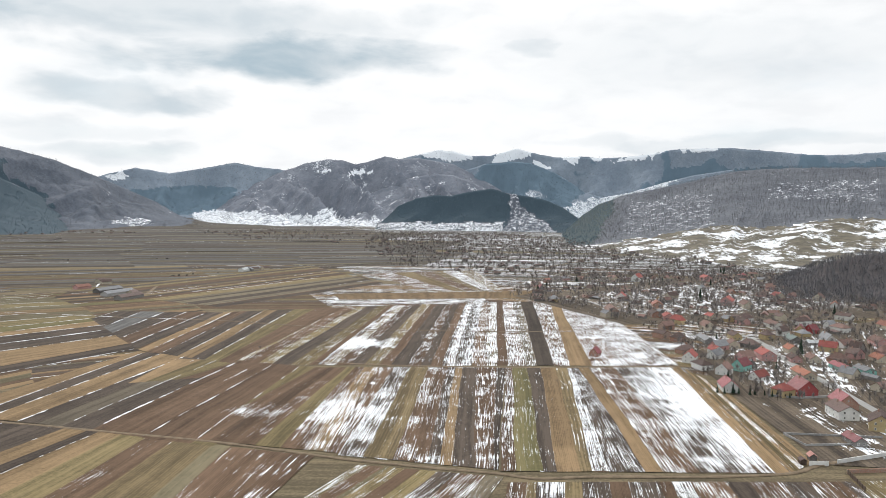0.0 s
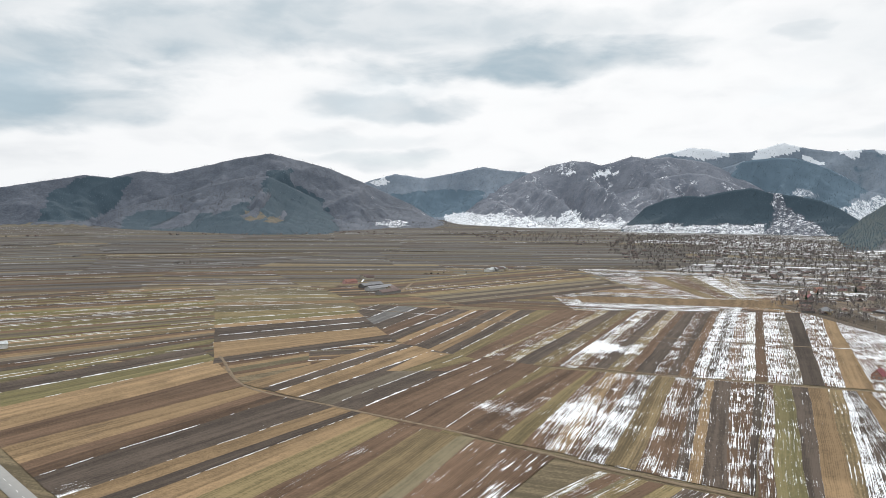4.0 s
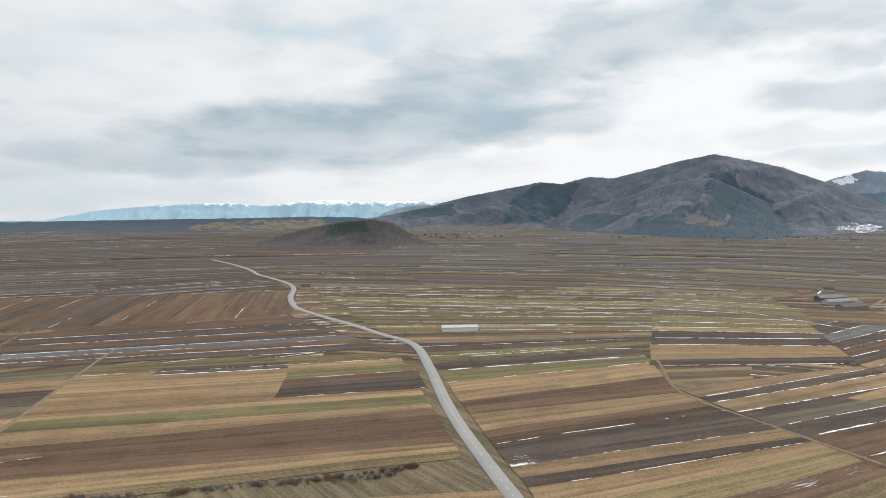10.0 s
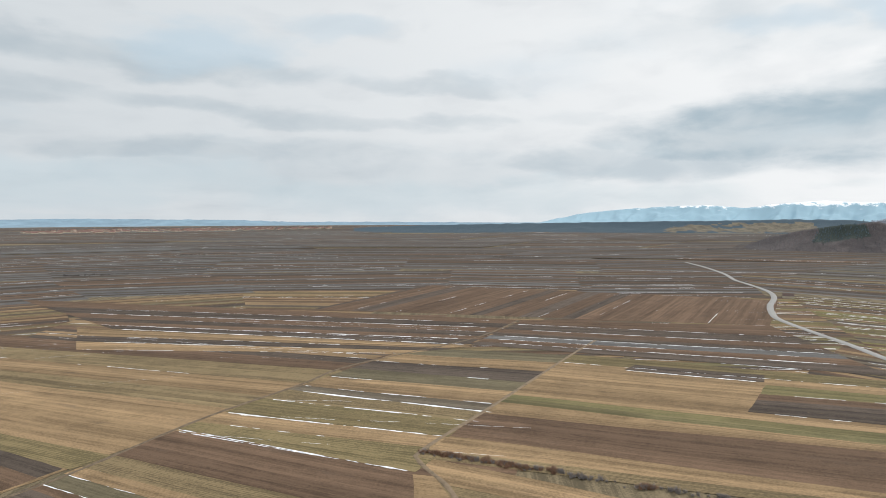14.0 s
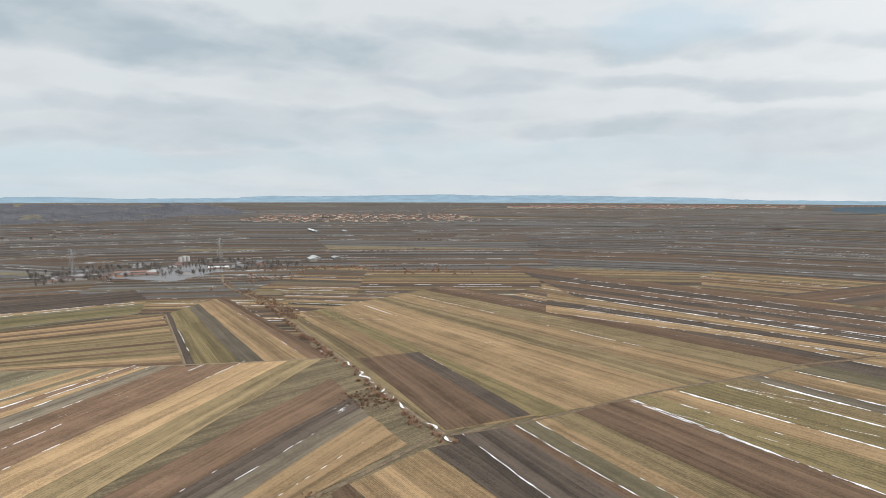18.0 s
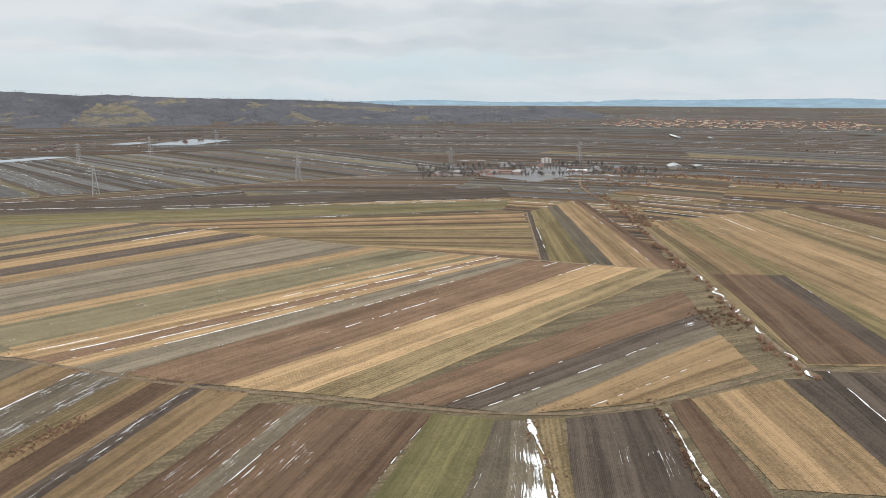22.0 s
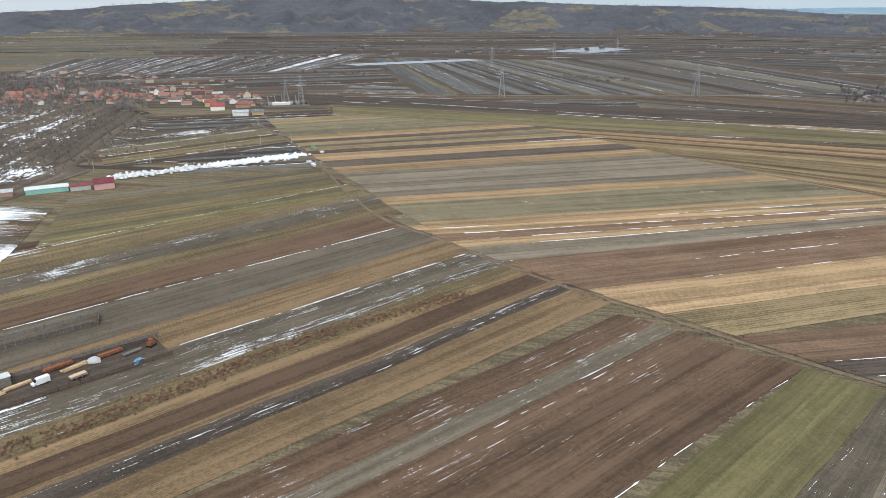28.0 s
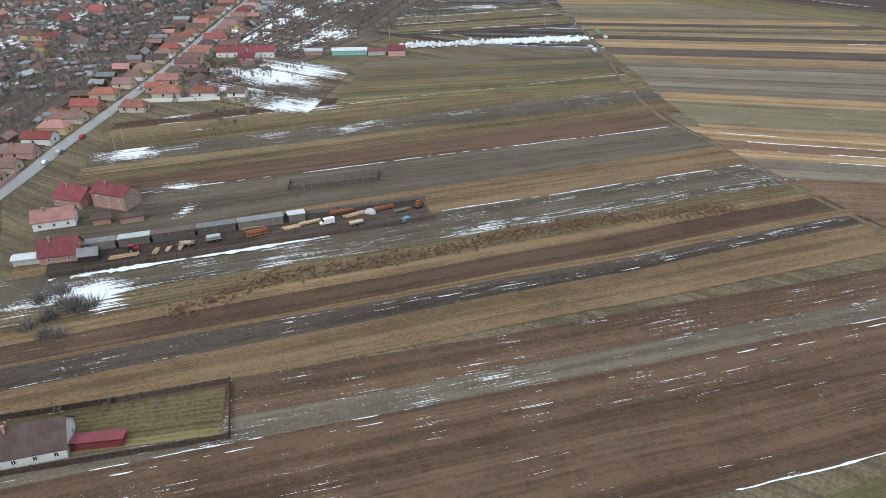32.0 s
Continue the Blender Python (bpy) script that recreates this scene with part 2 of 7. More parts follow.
    deep = maths(tree, "ADD", deep, maths(tree, "MULTIPLY", maths(tree, "SUBTRACT", rows.outputs[0], 0.5), 0.07))
    level = maths(tree, "SUBTRACT", 1.575, maths(tree, "MULTIPLY", snow, 0.74))
    cover = smooth(tree, maths(tree, "SUBTRACT", deep, level), -0.008, 0.016)
    tree.links.new(mix(tree, cover, colour, SNOW), bsdf.inputs["Base Color"])
    height = maths(tree, "ADD", maths(tree, "MULTIPLY", rows.outputs[0], 0.5), maths(tree, "ADD", fine, cover))
    set_bump(tree, bsdf, height, 0.6, 0.12)
    return m


STUBBLE = field_material("dry_stubble", (0.142, 0.097, 0.053), (0.282, 0.192, 0.106), 0.35, 0.3)
PLOUGH = field_material("ploughed_soil", (0.072, 0.046, 0.029), (0.146, 0.094, 0.061), 0.55, 0.22)
DARK = field_material("dark_wet_soil", (0.044, 0.034, 0.027), (0.098, 0.076, 0.060), 0.55, 0.22)
WHEAT = field_material("winter_wheat", (0.082, 0.067, 0.049), (0.156, 0.129, 0.094), 0.7, 0.2)
MEADOW = field_material("withered_meadow", (0.096, 0.073, 0.040), (0.216, 0.161, 0.088), 0.2, 0.34)
VALLEY = field_material("valley_grass", (0.085, 0.067, 0.044), (0.190, 0.148, 0.094), 0.0001, 0.34)
YARD = field_material("village_yards", (0.060, 0.048, 0.039), (0.140, 0.110, 0.080), 0.12, 0.3, (0.10, 0.20))
# soil colour greyed to carry the haze over the far plain
GREY = field_material("haze_grey_fallow", (0.076, 0.073, 0.071), (0.148, 0.143, 0.137), 0.3, 0.22)
FIELDS = {"g": GREY, "y": YARD, "s": STUBBLE, "p": PLOUGH, "d": DARK, "w": WHEAT, "m": MEADOW}


def hill_material(name, wood_low, wood_high, needles=((0.050, 0.072, 0.086), (0.076, 0.102, 0.115))):
    """Hillsides. The attribute 'cover' holds (snow, conifers, grass)."""
    m, tree, bsdf = material(name, 0.95)
    where = tree.nodes.new("ShaderNodeNewGeometry").outputs["Position"]
    at = tree.nodes.new("ShaderNodeAttribute")
    at.attribute_name = "cover"
    parts = tree.nodes.new("ShaderNodeSeparateColor")
    tree.links.new(at.outputs["Color"], parts.inputs[0])
    snow, pines, grass = parts.outputs
    clump = noise_at(tree, where, 0.03, 5, 0.65)
    trees = noise_at(tree, where, 0.10, 5, 0.78)
    broad = noise_at(tree, where, 0.006, 5, 0.6)
    colour = mix(tree, smooth(tree, maths(tree, "ADD", maths(tree, "MULTIPLY", broad, 0.35), maths(tree, "ADD", maths(tree, "MULTIPLY", trees, 0.45), maths(tree, "MULTIPLY", clump, 0.2))), 0.38, 0.62), wood_low, wood_high)
    field = mix(tree, smooth(tree, clump, 0.35, 0.65), (0.092, 0.081, 0.062), (0.160, 0.138, 0.102))
    colour = mix(tree, smooth(tree, maths(tree, "ADD", grass, maths(tree, "MULTIPLY", maths(tree, "SUBTRACT", clump, 0.5), 0.9)), 0.45, 0.55), colour, field)
    spots = maths(tree, "ADD", maths(tree, "MULTIPLY", trees, 0.65), maths(tree, "MULTIPLY", clump, 0.35))
    level = maths(tree, "SUBTRACT", 0.86, maths(tree, "MULTIPLY", snow, 0.55))
    colour = mix(tree, smooth(tree, maths(tree, "SUBTRACT", spots, level), -0.03, 0.07), colour, SNOW)
    edge = maths(tree, "ADD", pines, maths(tree, "MULTIPLY", maths(tree, "SUBTRACT", broad, 0.5), 0.7))
    dark = mix(tree, trees, *needles)
    colour = mix(tree, smooth(tree, edge, 0.44, 0.54), colour, dark)
    tree.links.new(colour, bsdf.inputs["Base Color"])
    set_bump(tree, bsdf, maths(tree, "ADD", trees, clump), 0.35, 4.0)
    return m


# woods and needles lifted and tinted blue: haze put into the base colour
HILL = hill_material("hazed_leafless_slope", (0.068, 0.080, 0.102), (0.132, 0.144, 0.172), ((0.038, 0.062, 0.082), (0.056, 0.082, 0.102)))
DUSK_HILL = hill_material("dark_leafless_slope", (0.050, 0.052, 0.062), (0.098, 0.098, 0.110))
# the next three are paler still, with more haze in their base colours
PALE_HILL = hill_material("haze_paled_snowy_slope", (0.118, 0.132, 0.164), (0.208, 0.222, 0.255))
DUN_HILL = hill_material("hazed_beech_slope", (0.086, 0.092, 0.108), (0.152, 0.158, 0.176), ((0.040, 0.056, 0.060), (0.062, 0.080, 0.080)))
HAZE_HILL = hill_material("haze_blue_wooded_slope", (0.175, 0.215, 0.265), (0.265, 0.305, 0.352), ((0.118, 0.172, 0.222), (0.152, 0.208, 0.256)))
BROWN_HILL = hill_material("dense_brown_wood", (0.050, 0.044, 0.046), (0.098, 0.084, 0.082), ((0.026, 0.036, 0.032), (0.042, 0.052, 0.046)))

# ---- the lie of the land ----
NEAR, RIM = 1500.0, 3300.0


def lay(x, y, h=0.0):
    """The place in the basin of a point of the plan: flat near by, drawn together and rising gently towards the rim."""
    d = math.hypot(x, y)
    if d <= NEAR:
        return (x, y, h)
    r = NEAR + RIM * (1 - math.exp(-(d - NEAR) / RIM))
    k = r / d
    return (x * k, y * k, EYE * (1 - k) + h * k)


def polar(azimuth, d):
    return (-d * math.sin(radians(azimuth)), d * math.cos(radians(azimuth)))


def mesh_of(name, verts, faces, mat, smooth_shade=False):
    me = bpy.data.meshes.new(name)
    me.from_pydata(verts, [], faces)
    me.materials.append(mat)
    if smooth_shade:
        me.polygons.foreach_set("use_smooth", [True] * len(me.polygons))
    me.update()
    return me


def colours_on(me, key, values):
    """values: one RGB for each vertex."""
    a = me.attributes.new(key, "FLOAT_COLOR", "POINT")
    a.data.foreach_set("color", [c for v in values for c in (*v, 1.0)])


def child(ob, parent):
    ob.parent = parent
    return ob


# the ground: one sheet out to the rim, under everything
def build_ground():
    rings = [0, 60, 120, 200, 300, 420, 560, 740, 960, 1200, 1500, 1800, 2150, 2550, 3000, 3600, 4400, 5400, 6500, 8500, 8501]
    n = 240
    verts, cover = [lay(0, 0, -0.15)], []
    for d in rings[1:]:
        for i in range(n):
            x, y = polar(i * 360 / n, d)
            verts.append(lay(x, y, -0.15 if d < 1600 else -1.2) if d != 8501 else (x * 0.58, y * 0.58, 40.0))
    faces = [(0, 1 + i, 1 + (i + 1) % n) for i in range(n)]
    for k in range(len(rings) - 2):
        a, b = 1 + k * n, 1 + (k + 1) * n
        faces += [(a + i, b + i, b + (i + 1) % n, a + (i + 1) % n) for i in range(n)]
    me = mesh_of("ground", verts, faces, VALLEY, True)
    uv = me.uv_layers.new(name="UVMap")
    uv.data.foreach_set("uv", [c for l in me.loops for c in verts[l.vertex_index][:2]])
    colours_on(me, "field", [(1.0, 0.15, 0.1)] * len(verts))
    return tagged(new("ground", me), "flat valley floor of withered winter meadow", "ground", kind="structure")


ground = build_ground()

strips_far = {k: ([], [], [], []) for k in FIELDS}   # verts, faces, uv, field
snow_verts, snow_faces = [], []


def snow_line(points, width, h, broken=True):
    """A low drift of old snow along a line, broken into runs of uneven width."""
    run, shift = [], random.random() * 60
    fine = 0.08 * min(1.0, 320 / max(1.0, math.hypot(*points[0])))
    for i, (x, y) in enumerate(points):
        w = width * (0.5 + 0.8 * noise.noise(Vector((x * 0.05, y * 0.05, 7.1))) + 0.75 * noise.noise(Vector((x * 0.4, y * 0.4, 2.3))))
        gap = noise.noise(Vector((x * fine * 0.16, y * fine * 0.16, 3.3 + shift)))
        dash = noise.noise(Vector((x * fine, y * fine, 5.9 + shift)))
        if broken and dash < -0.22:
            w = 0.0
        if not broken and dash < -0.25:
            w *= 0.35
        if noise.noise(Vector((x * fine * 3.3, y * fine * 3.3, 8.8 + shift))) < (-0.32 if broken else -0.42):
            w *= 0.35
        gap = gap if broken else 0.42 + dash
        if w > 0.12 and gap > -0.08:
            run.append((x, y, max(0.12, w)))
        if (w <= 0.12 or gap <= -0.08 or i == len(points) - 1) and run:
            if len(run) > 1:
                base = len(snow_verts)
                for j, (px, py, pw) in enumerate(run):
                    a, b = run[max(0, j - 1)], run[min(len(run) - 1, j + 1)]
                    dx, dy = b[0] - a[0], b[1] - a[1]
                    q = math.hypot(dx, dy) or 1
                    nx, ny = -dy / q, dx / q
                    pw = pw * (0.15 if j in (0, len(run) - 1) else 1)
                    e1, e2 = 0.5 + random.random() * 0.25, 0.5 + random.random() * 0.25
                    snow_verts.append(lay(px - nx * pw * e1, py - ny * pw * e1, h))
                    snow_verts.append(lay(px, py, h + 0.12))
                    snow_verts.append(lay(px + nx * pw * e2, py + ny * pw * e2, h))
                for j in range(len(run) - 1):
                    o = base + 3 * j
                    snow_faces.extend([(o, o + 1, o + 4, o + 3), (o + 1, o + 2, o + 5, o + 4)])
            run = []


def along(a, b, f):
    return (a[0] + (b[0] - a[0]) * f, a[1] + (b[1] - a[1]) * f)


layers = [0, 0]
snow_spots = []


def snow_spot(x, y, a, b, yaw, more=0.5):
    """A place where more snow has stayed on the fields: its middle, half lengths and turn."""
    snow_spots.append((x, y, a, b, math.cos(radians(yaw)), math.sin(radians(yaw)), more))


def spots_at(x, y):
    total = 0.0
    for sx_, sy_, a, b, c, s, more in snow_spots:
        dx, dy = x - sx_, y - sy_
        u, v = (dx * c + dy * s) / a, (-dx * s + dy * c) / b
        q = u * u + v * v
        if q < 6:
            total = max(total, more * math.exp(-0.6 * q))
    return total



def block(a, b, c, d, width, plan, snow=0.0, lines=0.25, green=0.0, joined=False, tone=1.0, drift=1.0, bow=0.0):
    """Strips of farmland that run from a to b and, at the other side, from d to c. plan: with a width, letters of FIELDS to pick from;
    with width 0 the strips in order, as letter and share (at the a-d side/at the b-c side), then :n for the snow on it, * or ** for a drift at its edge and + for green.
    snow: its cover from 0 to 1, as one number or (first, last). lines: how many of the edges hold a drift. bow: how far the side a-d swells."""
    layers[joined] += 1
    seed = layers[joined] + 500 * joined
    rnd = random.Random(seed * 7919)
    h = 0.003 * layers[0] if not joined else -0.10 + 0.0004 * layers[1]
    side = (math.dist(a, d) + math.dist(b, c)) / 2
    length = (math.dist(a, b) + math.dist(d, c)) / 2
    mid = math.hypot(*along(along(a, c, 0.5), along(b, d, 0.5), 0.5))
    if joined and mid > 1300:
        h = -0.3 + 0.004 * layers[1]
    # the wind has packed the drifts narrower along the strips that run outwards
    middle = along(along(a, c, 0.5), along(b, d, 0.5), 0.5)
    thin = 0.24 + 0.76 * abs((b[0] - a[0]) * middle[1] - (b[1] - a[1]) * middle[0]) / max(1.0, math.dist(a, b) * mid)
    strips, ends = [], [(0.0, 0.0)]
    if width:
        f, last = 0.0, ""
        while f < 1:
            g = f + max(width * 0.3, rnd.gauss(width, width * 0.45)) / max(side, 1)
            g = 1.0 if g > 1 - 0.35 * width / max(side, 1) else g
            kind = rnd.choice([k for k in plan if k != last] or plan)
            amount = snow if isinstance(snow, (int, float)) else snow[0] + (snow[1] - snow[0]) * f
            amount = max(0, amount + rnd.gauss(0, 0.09)) if amount else 0
            strips.append((kind, f, g, amount, rnd.random() < lines, green * rnd.uniform(0, 1.5) if kind in "wm" else 0))
            f, last = g, kind
    else:
        f = 0.0
        for word in plan.split():
            bare = word.replace("*", "").replace("+", "")
            share, _, tenths = bare[1:].partition(":")
            share, _, other = share.partition("/")
            g = min(1.0, f + float(share) / 100)
            ends.append((g, min(1.0, ends[-1][1] + float(other or share) / 100)))
            amount = float("0." + tenths) if tenths else (snow if isinstance(snow, (int, float)) else snow[0])
            strips.append((word[0], f, g, amount, word.count("*") or int(rnd.random() < lines * 0.5), min(1.0, (0.3, 0.75)[word.count("+") - 1]) if "+" in word else 0.0))
            f = g
    if mid < 700:  # the peasants' narrow parcels inside each field
        parcels = []
        for kind, f0, f1, amount, drifted, greenish in strips:
            n = max(1, round((f1 - f0) * side / (rnd.uniform(7, 14))))
            for j in range(n):
                parcels.append((kind, f0 + (f1 - f0) * j / n, f0 + (f1 - f0) * (j + 1) / n, max(0, amount + rnd.gauss(0, 0.05)) if amount else 0, drifted * (j == n - 1), greenish * rnd.uniform(0.9, 1.05)))
        strips = parcels
    steps = max(2, min(60, int(length / (7 if mid < 500 else 14 if mid < 900 else 70))))

    def point(f, s):
        p, q = along(a, d, f), along(b, c, f if len(ends) < 2 else float(np.interp(f, *zip(*ends))))
        x, y = along(p, q, s)
        if bow:
            k = bow * 4 * f * (1 - f) * (1 - s) / max(1.0, math.dist(p, q))
            x, y = x + (p[0] - q[0]) * k, y + (p[1] - q[1]) * k
        if 0 < f < 1:
            x, y = (x + 1.3 * noise.noise(Vector((x * 0.017, y * 0.017, seed))) + 0.35 * noise.noise(Vector((x * 0.11, y * 0.11, seed))),
                    y + 1.3 * noise.noise(Vector((x * 0.017, y * 0.017, seed + 9))) + 0.35 * noise.noise(Vector((x * 0.11, y * 0.11, seed + 5))))
        return x, y

    for kind, f0, f1, amount, drifted, greenish in strips:
        pull0, pull1 = (rnd.uniform(0, 0.005), rnd.uniform(0, 0.005)) if len(strips) > 2 else (0, 0)
        edge = 0.03 / max(side, 1)
        level = tone * (rnd.uniform(0.84, 1.14) if greenish < 0.5 else rnd.uniform(0.96, 1.04))
        cuts = sorted(rnd.random() for _ in range(rnd.choice((0, 0, 1, 1, 2)) if length > 120 else 0))
        shades = [rnd.uniform(0.8, 1.12) for _ in range(len(cuts) + 1)]
        marks, verts, uv = [], [], []
        for i in range(steps + 1):
            s = pull0 + (1 - pull0 - pull1) * i / steps
            for f in (f0 + edge, f1 - edge):
                x, y = point(f, s)
                verts.append(lay(x, y, h))
                uv.append((s * length + seed * 37, f * side))
                lying = amount * min(1.0, 0.2 + 5 * min(s, 1 - s, f, 1 - f)) if kind == "y" else amount
                marks.append((level * shades[sum(s > c for c in cuts)], min(0.95, lying + (spots_at(x, y) if mid < 700 else 0)), min(1.0, greenish)))
        faces = [(2 * i, 2 * i + 2, 2 * i + 3, 2 * i + 1) for i in range(steps)]
        if (verts[2][0] - verts[0][0]) * (verts[1][1] - verts[0][1]) - (verts[2][1] - verts[0][1]) * (verts[1][0] - verts[0][0]) < 0:
            faces = [f[::-1] for f in faces]
        if joined or mid > 430:
            sv, sf, su, sm = strips_far[kind]
            o = len(sv)
            sv.extend(verts)
            sf.extend(tuple(o + i for i in f) for f in faces)
            su.extend(uv)
            sm.extend(marks)
        else:
            me = mesh_of("field_strip", verts, faces, FIELDS[kind])
            layer_ = me.uv_layers.new(name="UVMap")
            layer_.data.foreach_set("uv", [c for l in me.loops for c in uv[l.vertex_index]])
            colours_on(me, "field", marks)
            child(new("field_strip", me), ground)
        if drifted and drift:
            n = max(4, int(length / (1.6 if mid < 900 else 12.0)))
            s0, s1 = sorted((rnd.random(), rnd.random()))
            if s1 - s0 < 0.5:
                s0, s1 = 0.02, 0.98
            if drifted > 1:
                s0, s1 = rnd.uniform(0, 0.08), rnd.uniform(0.92, 1)
            snow_line([point(f1, s0 + (s1 - s0) * i / n) for i in range(n + 1)], drift * rnd.uniform(0.3, 0.75) * (1 + 0.5 * (drifted > 1)) * thin * (0.65 if mid < 260 else 1 + min(1.6, (mid - 260) / 220)), h + 0.02, drifted < 2)


# the far plain, in blocks of narrow strips
def far_plain():
    rnd = random.Random(5)
    rings = [520, 800, 1080, 1450, 1900, 2500, 3300, 4500, 6500, 8200]
    for k, (d0, d1) in enumerate(zip(rings, rings[1:])):
        azimuth, edge = -36.0, 0.0
        while azimuth < 252:
            span = rnd.uniform(9, 17)
            lean = rnd.uniform(-0.22, 0.22) * (d1 - d0)
            a0, a1 = azimuth, min(azimuth + span, 253)
            slant, edge = edge, rnd.uniform(-6, 6)
            pts = [polar(a0, d0), polar(a1 + 0.4, d0 + lean), polar(a1 + 0.4 + edge, d1 + lean * 0.7), polar(a0 + slant, d1)]
            snowy = 0.30 if a0 < -2 else 0.0
            green_side = 18 < a0 < 75
            if a0 > 140:
                snowy = 0.08
            kinds = ("wpsdwmpdsp" if green_side else "wpdgwdgpd" if a0 > 140 else "sppdpwmspd") if k < 2 else ("gdgwgdpm" if a0 < 60 else "dpgdgdpd") if k < 3 else "ggdgwgd" if a0 < 60 else "mgmgm" if a0 > 203 else "gdgddgp"
            tones = (0.92, 0.9, 0.86, 0.82, 0.82, 0.85, 0.9, 0.95, 0.95)
            block(*pts, 9 + k * 5, kinds, 0.18 + snowy, (0.45 if green_side else 0.3) if k < 3 else 0.12, 0.5 if green_side and k < 2 else 0.2, True, tones[k], 0.7)
            azimuth += span


far_plain()

# ---- where more snow has stayed ----
snow_spot(262, -272, 29.3, 9.3, 33, 0.4)
snow_spot(285, -215, 18, 4, 33, 0.35)
snow_spot(224, -256, 8.5, 3.5, 33)
snow_spot(281, -179, 9.1, 6.2, 32)
snow_spot(231, -161, 12.6, 5.4, 33)
snow_spot(190, -162, 3.4, 6.1, 33)
snow_spot(322, -318, 28.7, 22.6, 33)
snow_spot(187, -94, 9.5, 5.6, 32)
snow_spot(179, -90, 6.7, 4.6, 33)
snow_spot(194, -78, 4.1, 3.4, 32)
snow_spot(126, -64, 2.4, 1.8, 32)
snow_spot(111, -67, 3.8, 0.8, 33)
snow_spot(312, -223, 17.9, 5.1, 32)
snow_spot(358, -519, 11.6, 15.4, 10, 0.22)
snow_spot(341, -594, 57.3, 12, 10, 0.22)
snow_spot(399, -482, 31, 15, 10, 0.22)
snow_spot(361, -422, 19.7, 11.5, 10, 0.22)
snow_spot(-250, -273, 3.6, 12, -55)
snow_spot(-258, -223, 7, 7, -55)
snow_spot(188, 416, 14, 13.8, 0, 0.12)
snow_spot(161, 354, 14.8, 8, 0, 0.12)
snow_spot(163, 389, 6.5, 14.3, 0, 0.12)
snow_spot(203, 334, 8.4, 5.7, 0, 0.12)
snow_spot(-97, -161, 1.7, 10, -10)
snow_spot(-106, -176, 1.4, 7, -10)
snow_spot(-108, -222, 3.8, 2, -11)
snow_spot(-69, 589, 17, 14, 0)
snow_spot(210, -150, 5, 3, 33)
snow_spot(100, -195, 10, 4, -48, 0.2)
snow_spot(-140, -165, 6, 12, -20, 0.2)
snow_spot(-109, 388, 22, 14, 0, 0.3)
snow_spot(-236, 207, 8, 10, 35, 0.4)
snow_spot(-60, 390, 18, 30, 10, 0.25)
snow_spot(150, 420, 12, 40, -8, 0.2)

# ---- farmland round the drone, block by block ----
block((149, -448), (326, -200), (168, -30), (-26, -266), 0, "p7.0/4.8** m12.6/14.1 w8.7/7.6:36 m6.7/8.5 p10.4/7.3:25** w12.3/15.8:15 s9.2/10.0** w9.2/8.4:43 m3.9/5.5:25 s2.2/2.9 p5.0/4.1:32 s2.0/0.6 d2.8/4.6:40 s7.8/5.7", 0.1, 0.1, 0.2, tone=0.88)  # between the curved track and the southern street
block((-28, -256), (171, -33), (72, -43), (-86, -223), 0, "p22.0:34* w13.0:37* p4.0:10 p16.0:34 p22.0:32 p23.0:34**", 0.2, 0.3, 0.0, tone=0.98)  # broad dark ploughland below the tan strip
block((-85, -223), (-12, -128), (-40, -123), (-105, -210), 0, "w100.0++", 0, 0, 1)  # green winter wheat
block((-104, -209), (-40, -123), (-78, -116), (-117, -205), 0, "w100.0:40", 0, 0, 0.1)  # grey-green field with snow
block((-117, -205), (-79, -116), (-84, -115), (-128, -202), 0, "m100.0:2", 0, 0, 0.1)  # grassy track edge
block((-129, -202), (-84, -115), (-124, -107), (-166, -196), 0, "d54.7:24* d45.3:16*", 0.3, 0, 0)  # dark fields
block((-173, -197), (-133, -106), (-147, -103), (-184, -199), 0, "p100.0", 0, 0, 0)  # brown field
block((-184, -198), (-163, -137), (-200, -117), (-232, -199), 0, "s100.0", 0, 0, 0)  # dry grass field
block((-233, -199), (-158, -13), (-564, 75), (-530, -88), 0, "d7.9* p5.5* p4.1 w5.6+* s10.1 p8.1* s11.7* m11.5* s7.5* w14.7 p13.1 w0.1", 0.05, 0.0, 0.3)  # strips between the two western tracks
block((-400, -521), (-255, -206), (-560, -64), (-671, -542), 0, "m6.8 s8.8 m6.3+ s16.1* s10.1 m9.2 s11.8* m12.9 p18.0*", 0, 0.0, 0.3)  # dry meadows beyond the brook
block((-332, -348), (-257, -207), (-303, -188), (-375, -329), 0, "p75.2 d24.8*", 0, 0, 0)  # ploughed dark field by the brook
block((-638, -428), (-533, -93), (-761, 47), (-836, -463), 17, "sdpsdm", 0.05, 0.5, 0.1)  # strips north of the western tracks
block((-326, -27), (-216, 184), (-174, 172), (-244, 2), 0, "s40 m60", 0.0, 0.0, 0.1)  # scrubby edge
block((-729, 304), (-950, 406), (-1148, -80), (-843, -201), 0, "p2.6/2.5 p3.1/2.9 p2.2/2.1 p3.8/3.5* p3.2/3.1 p3.8/3.5 p2.6/2.5 p3.8/3.7* p2.8/2.7 p4.0/3.9 p3.2/3.2* p3.3/3.1 d3.0/3.1 p5.2/5.1* d4.2/4.1 p4.3/4.4* p3.8/3.9 d3.1/3.2 p5.0/5.1* p3.4/3.3 p3.8/4.1 p5.2/5.4* p5.8/5.9 d5.2/5.4* p3.6/3.7 p4.4/4.8 d2.2/2.2", 0.1, 0, 0)  # slanting strips
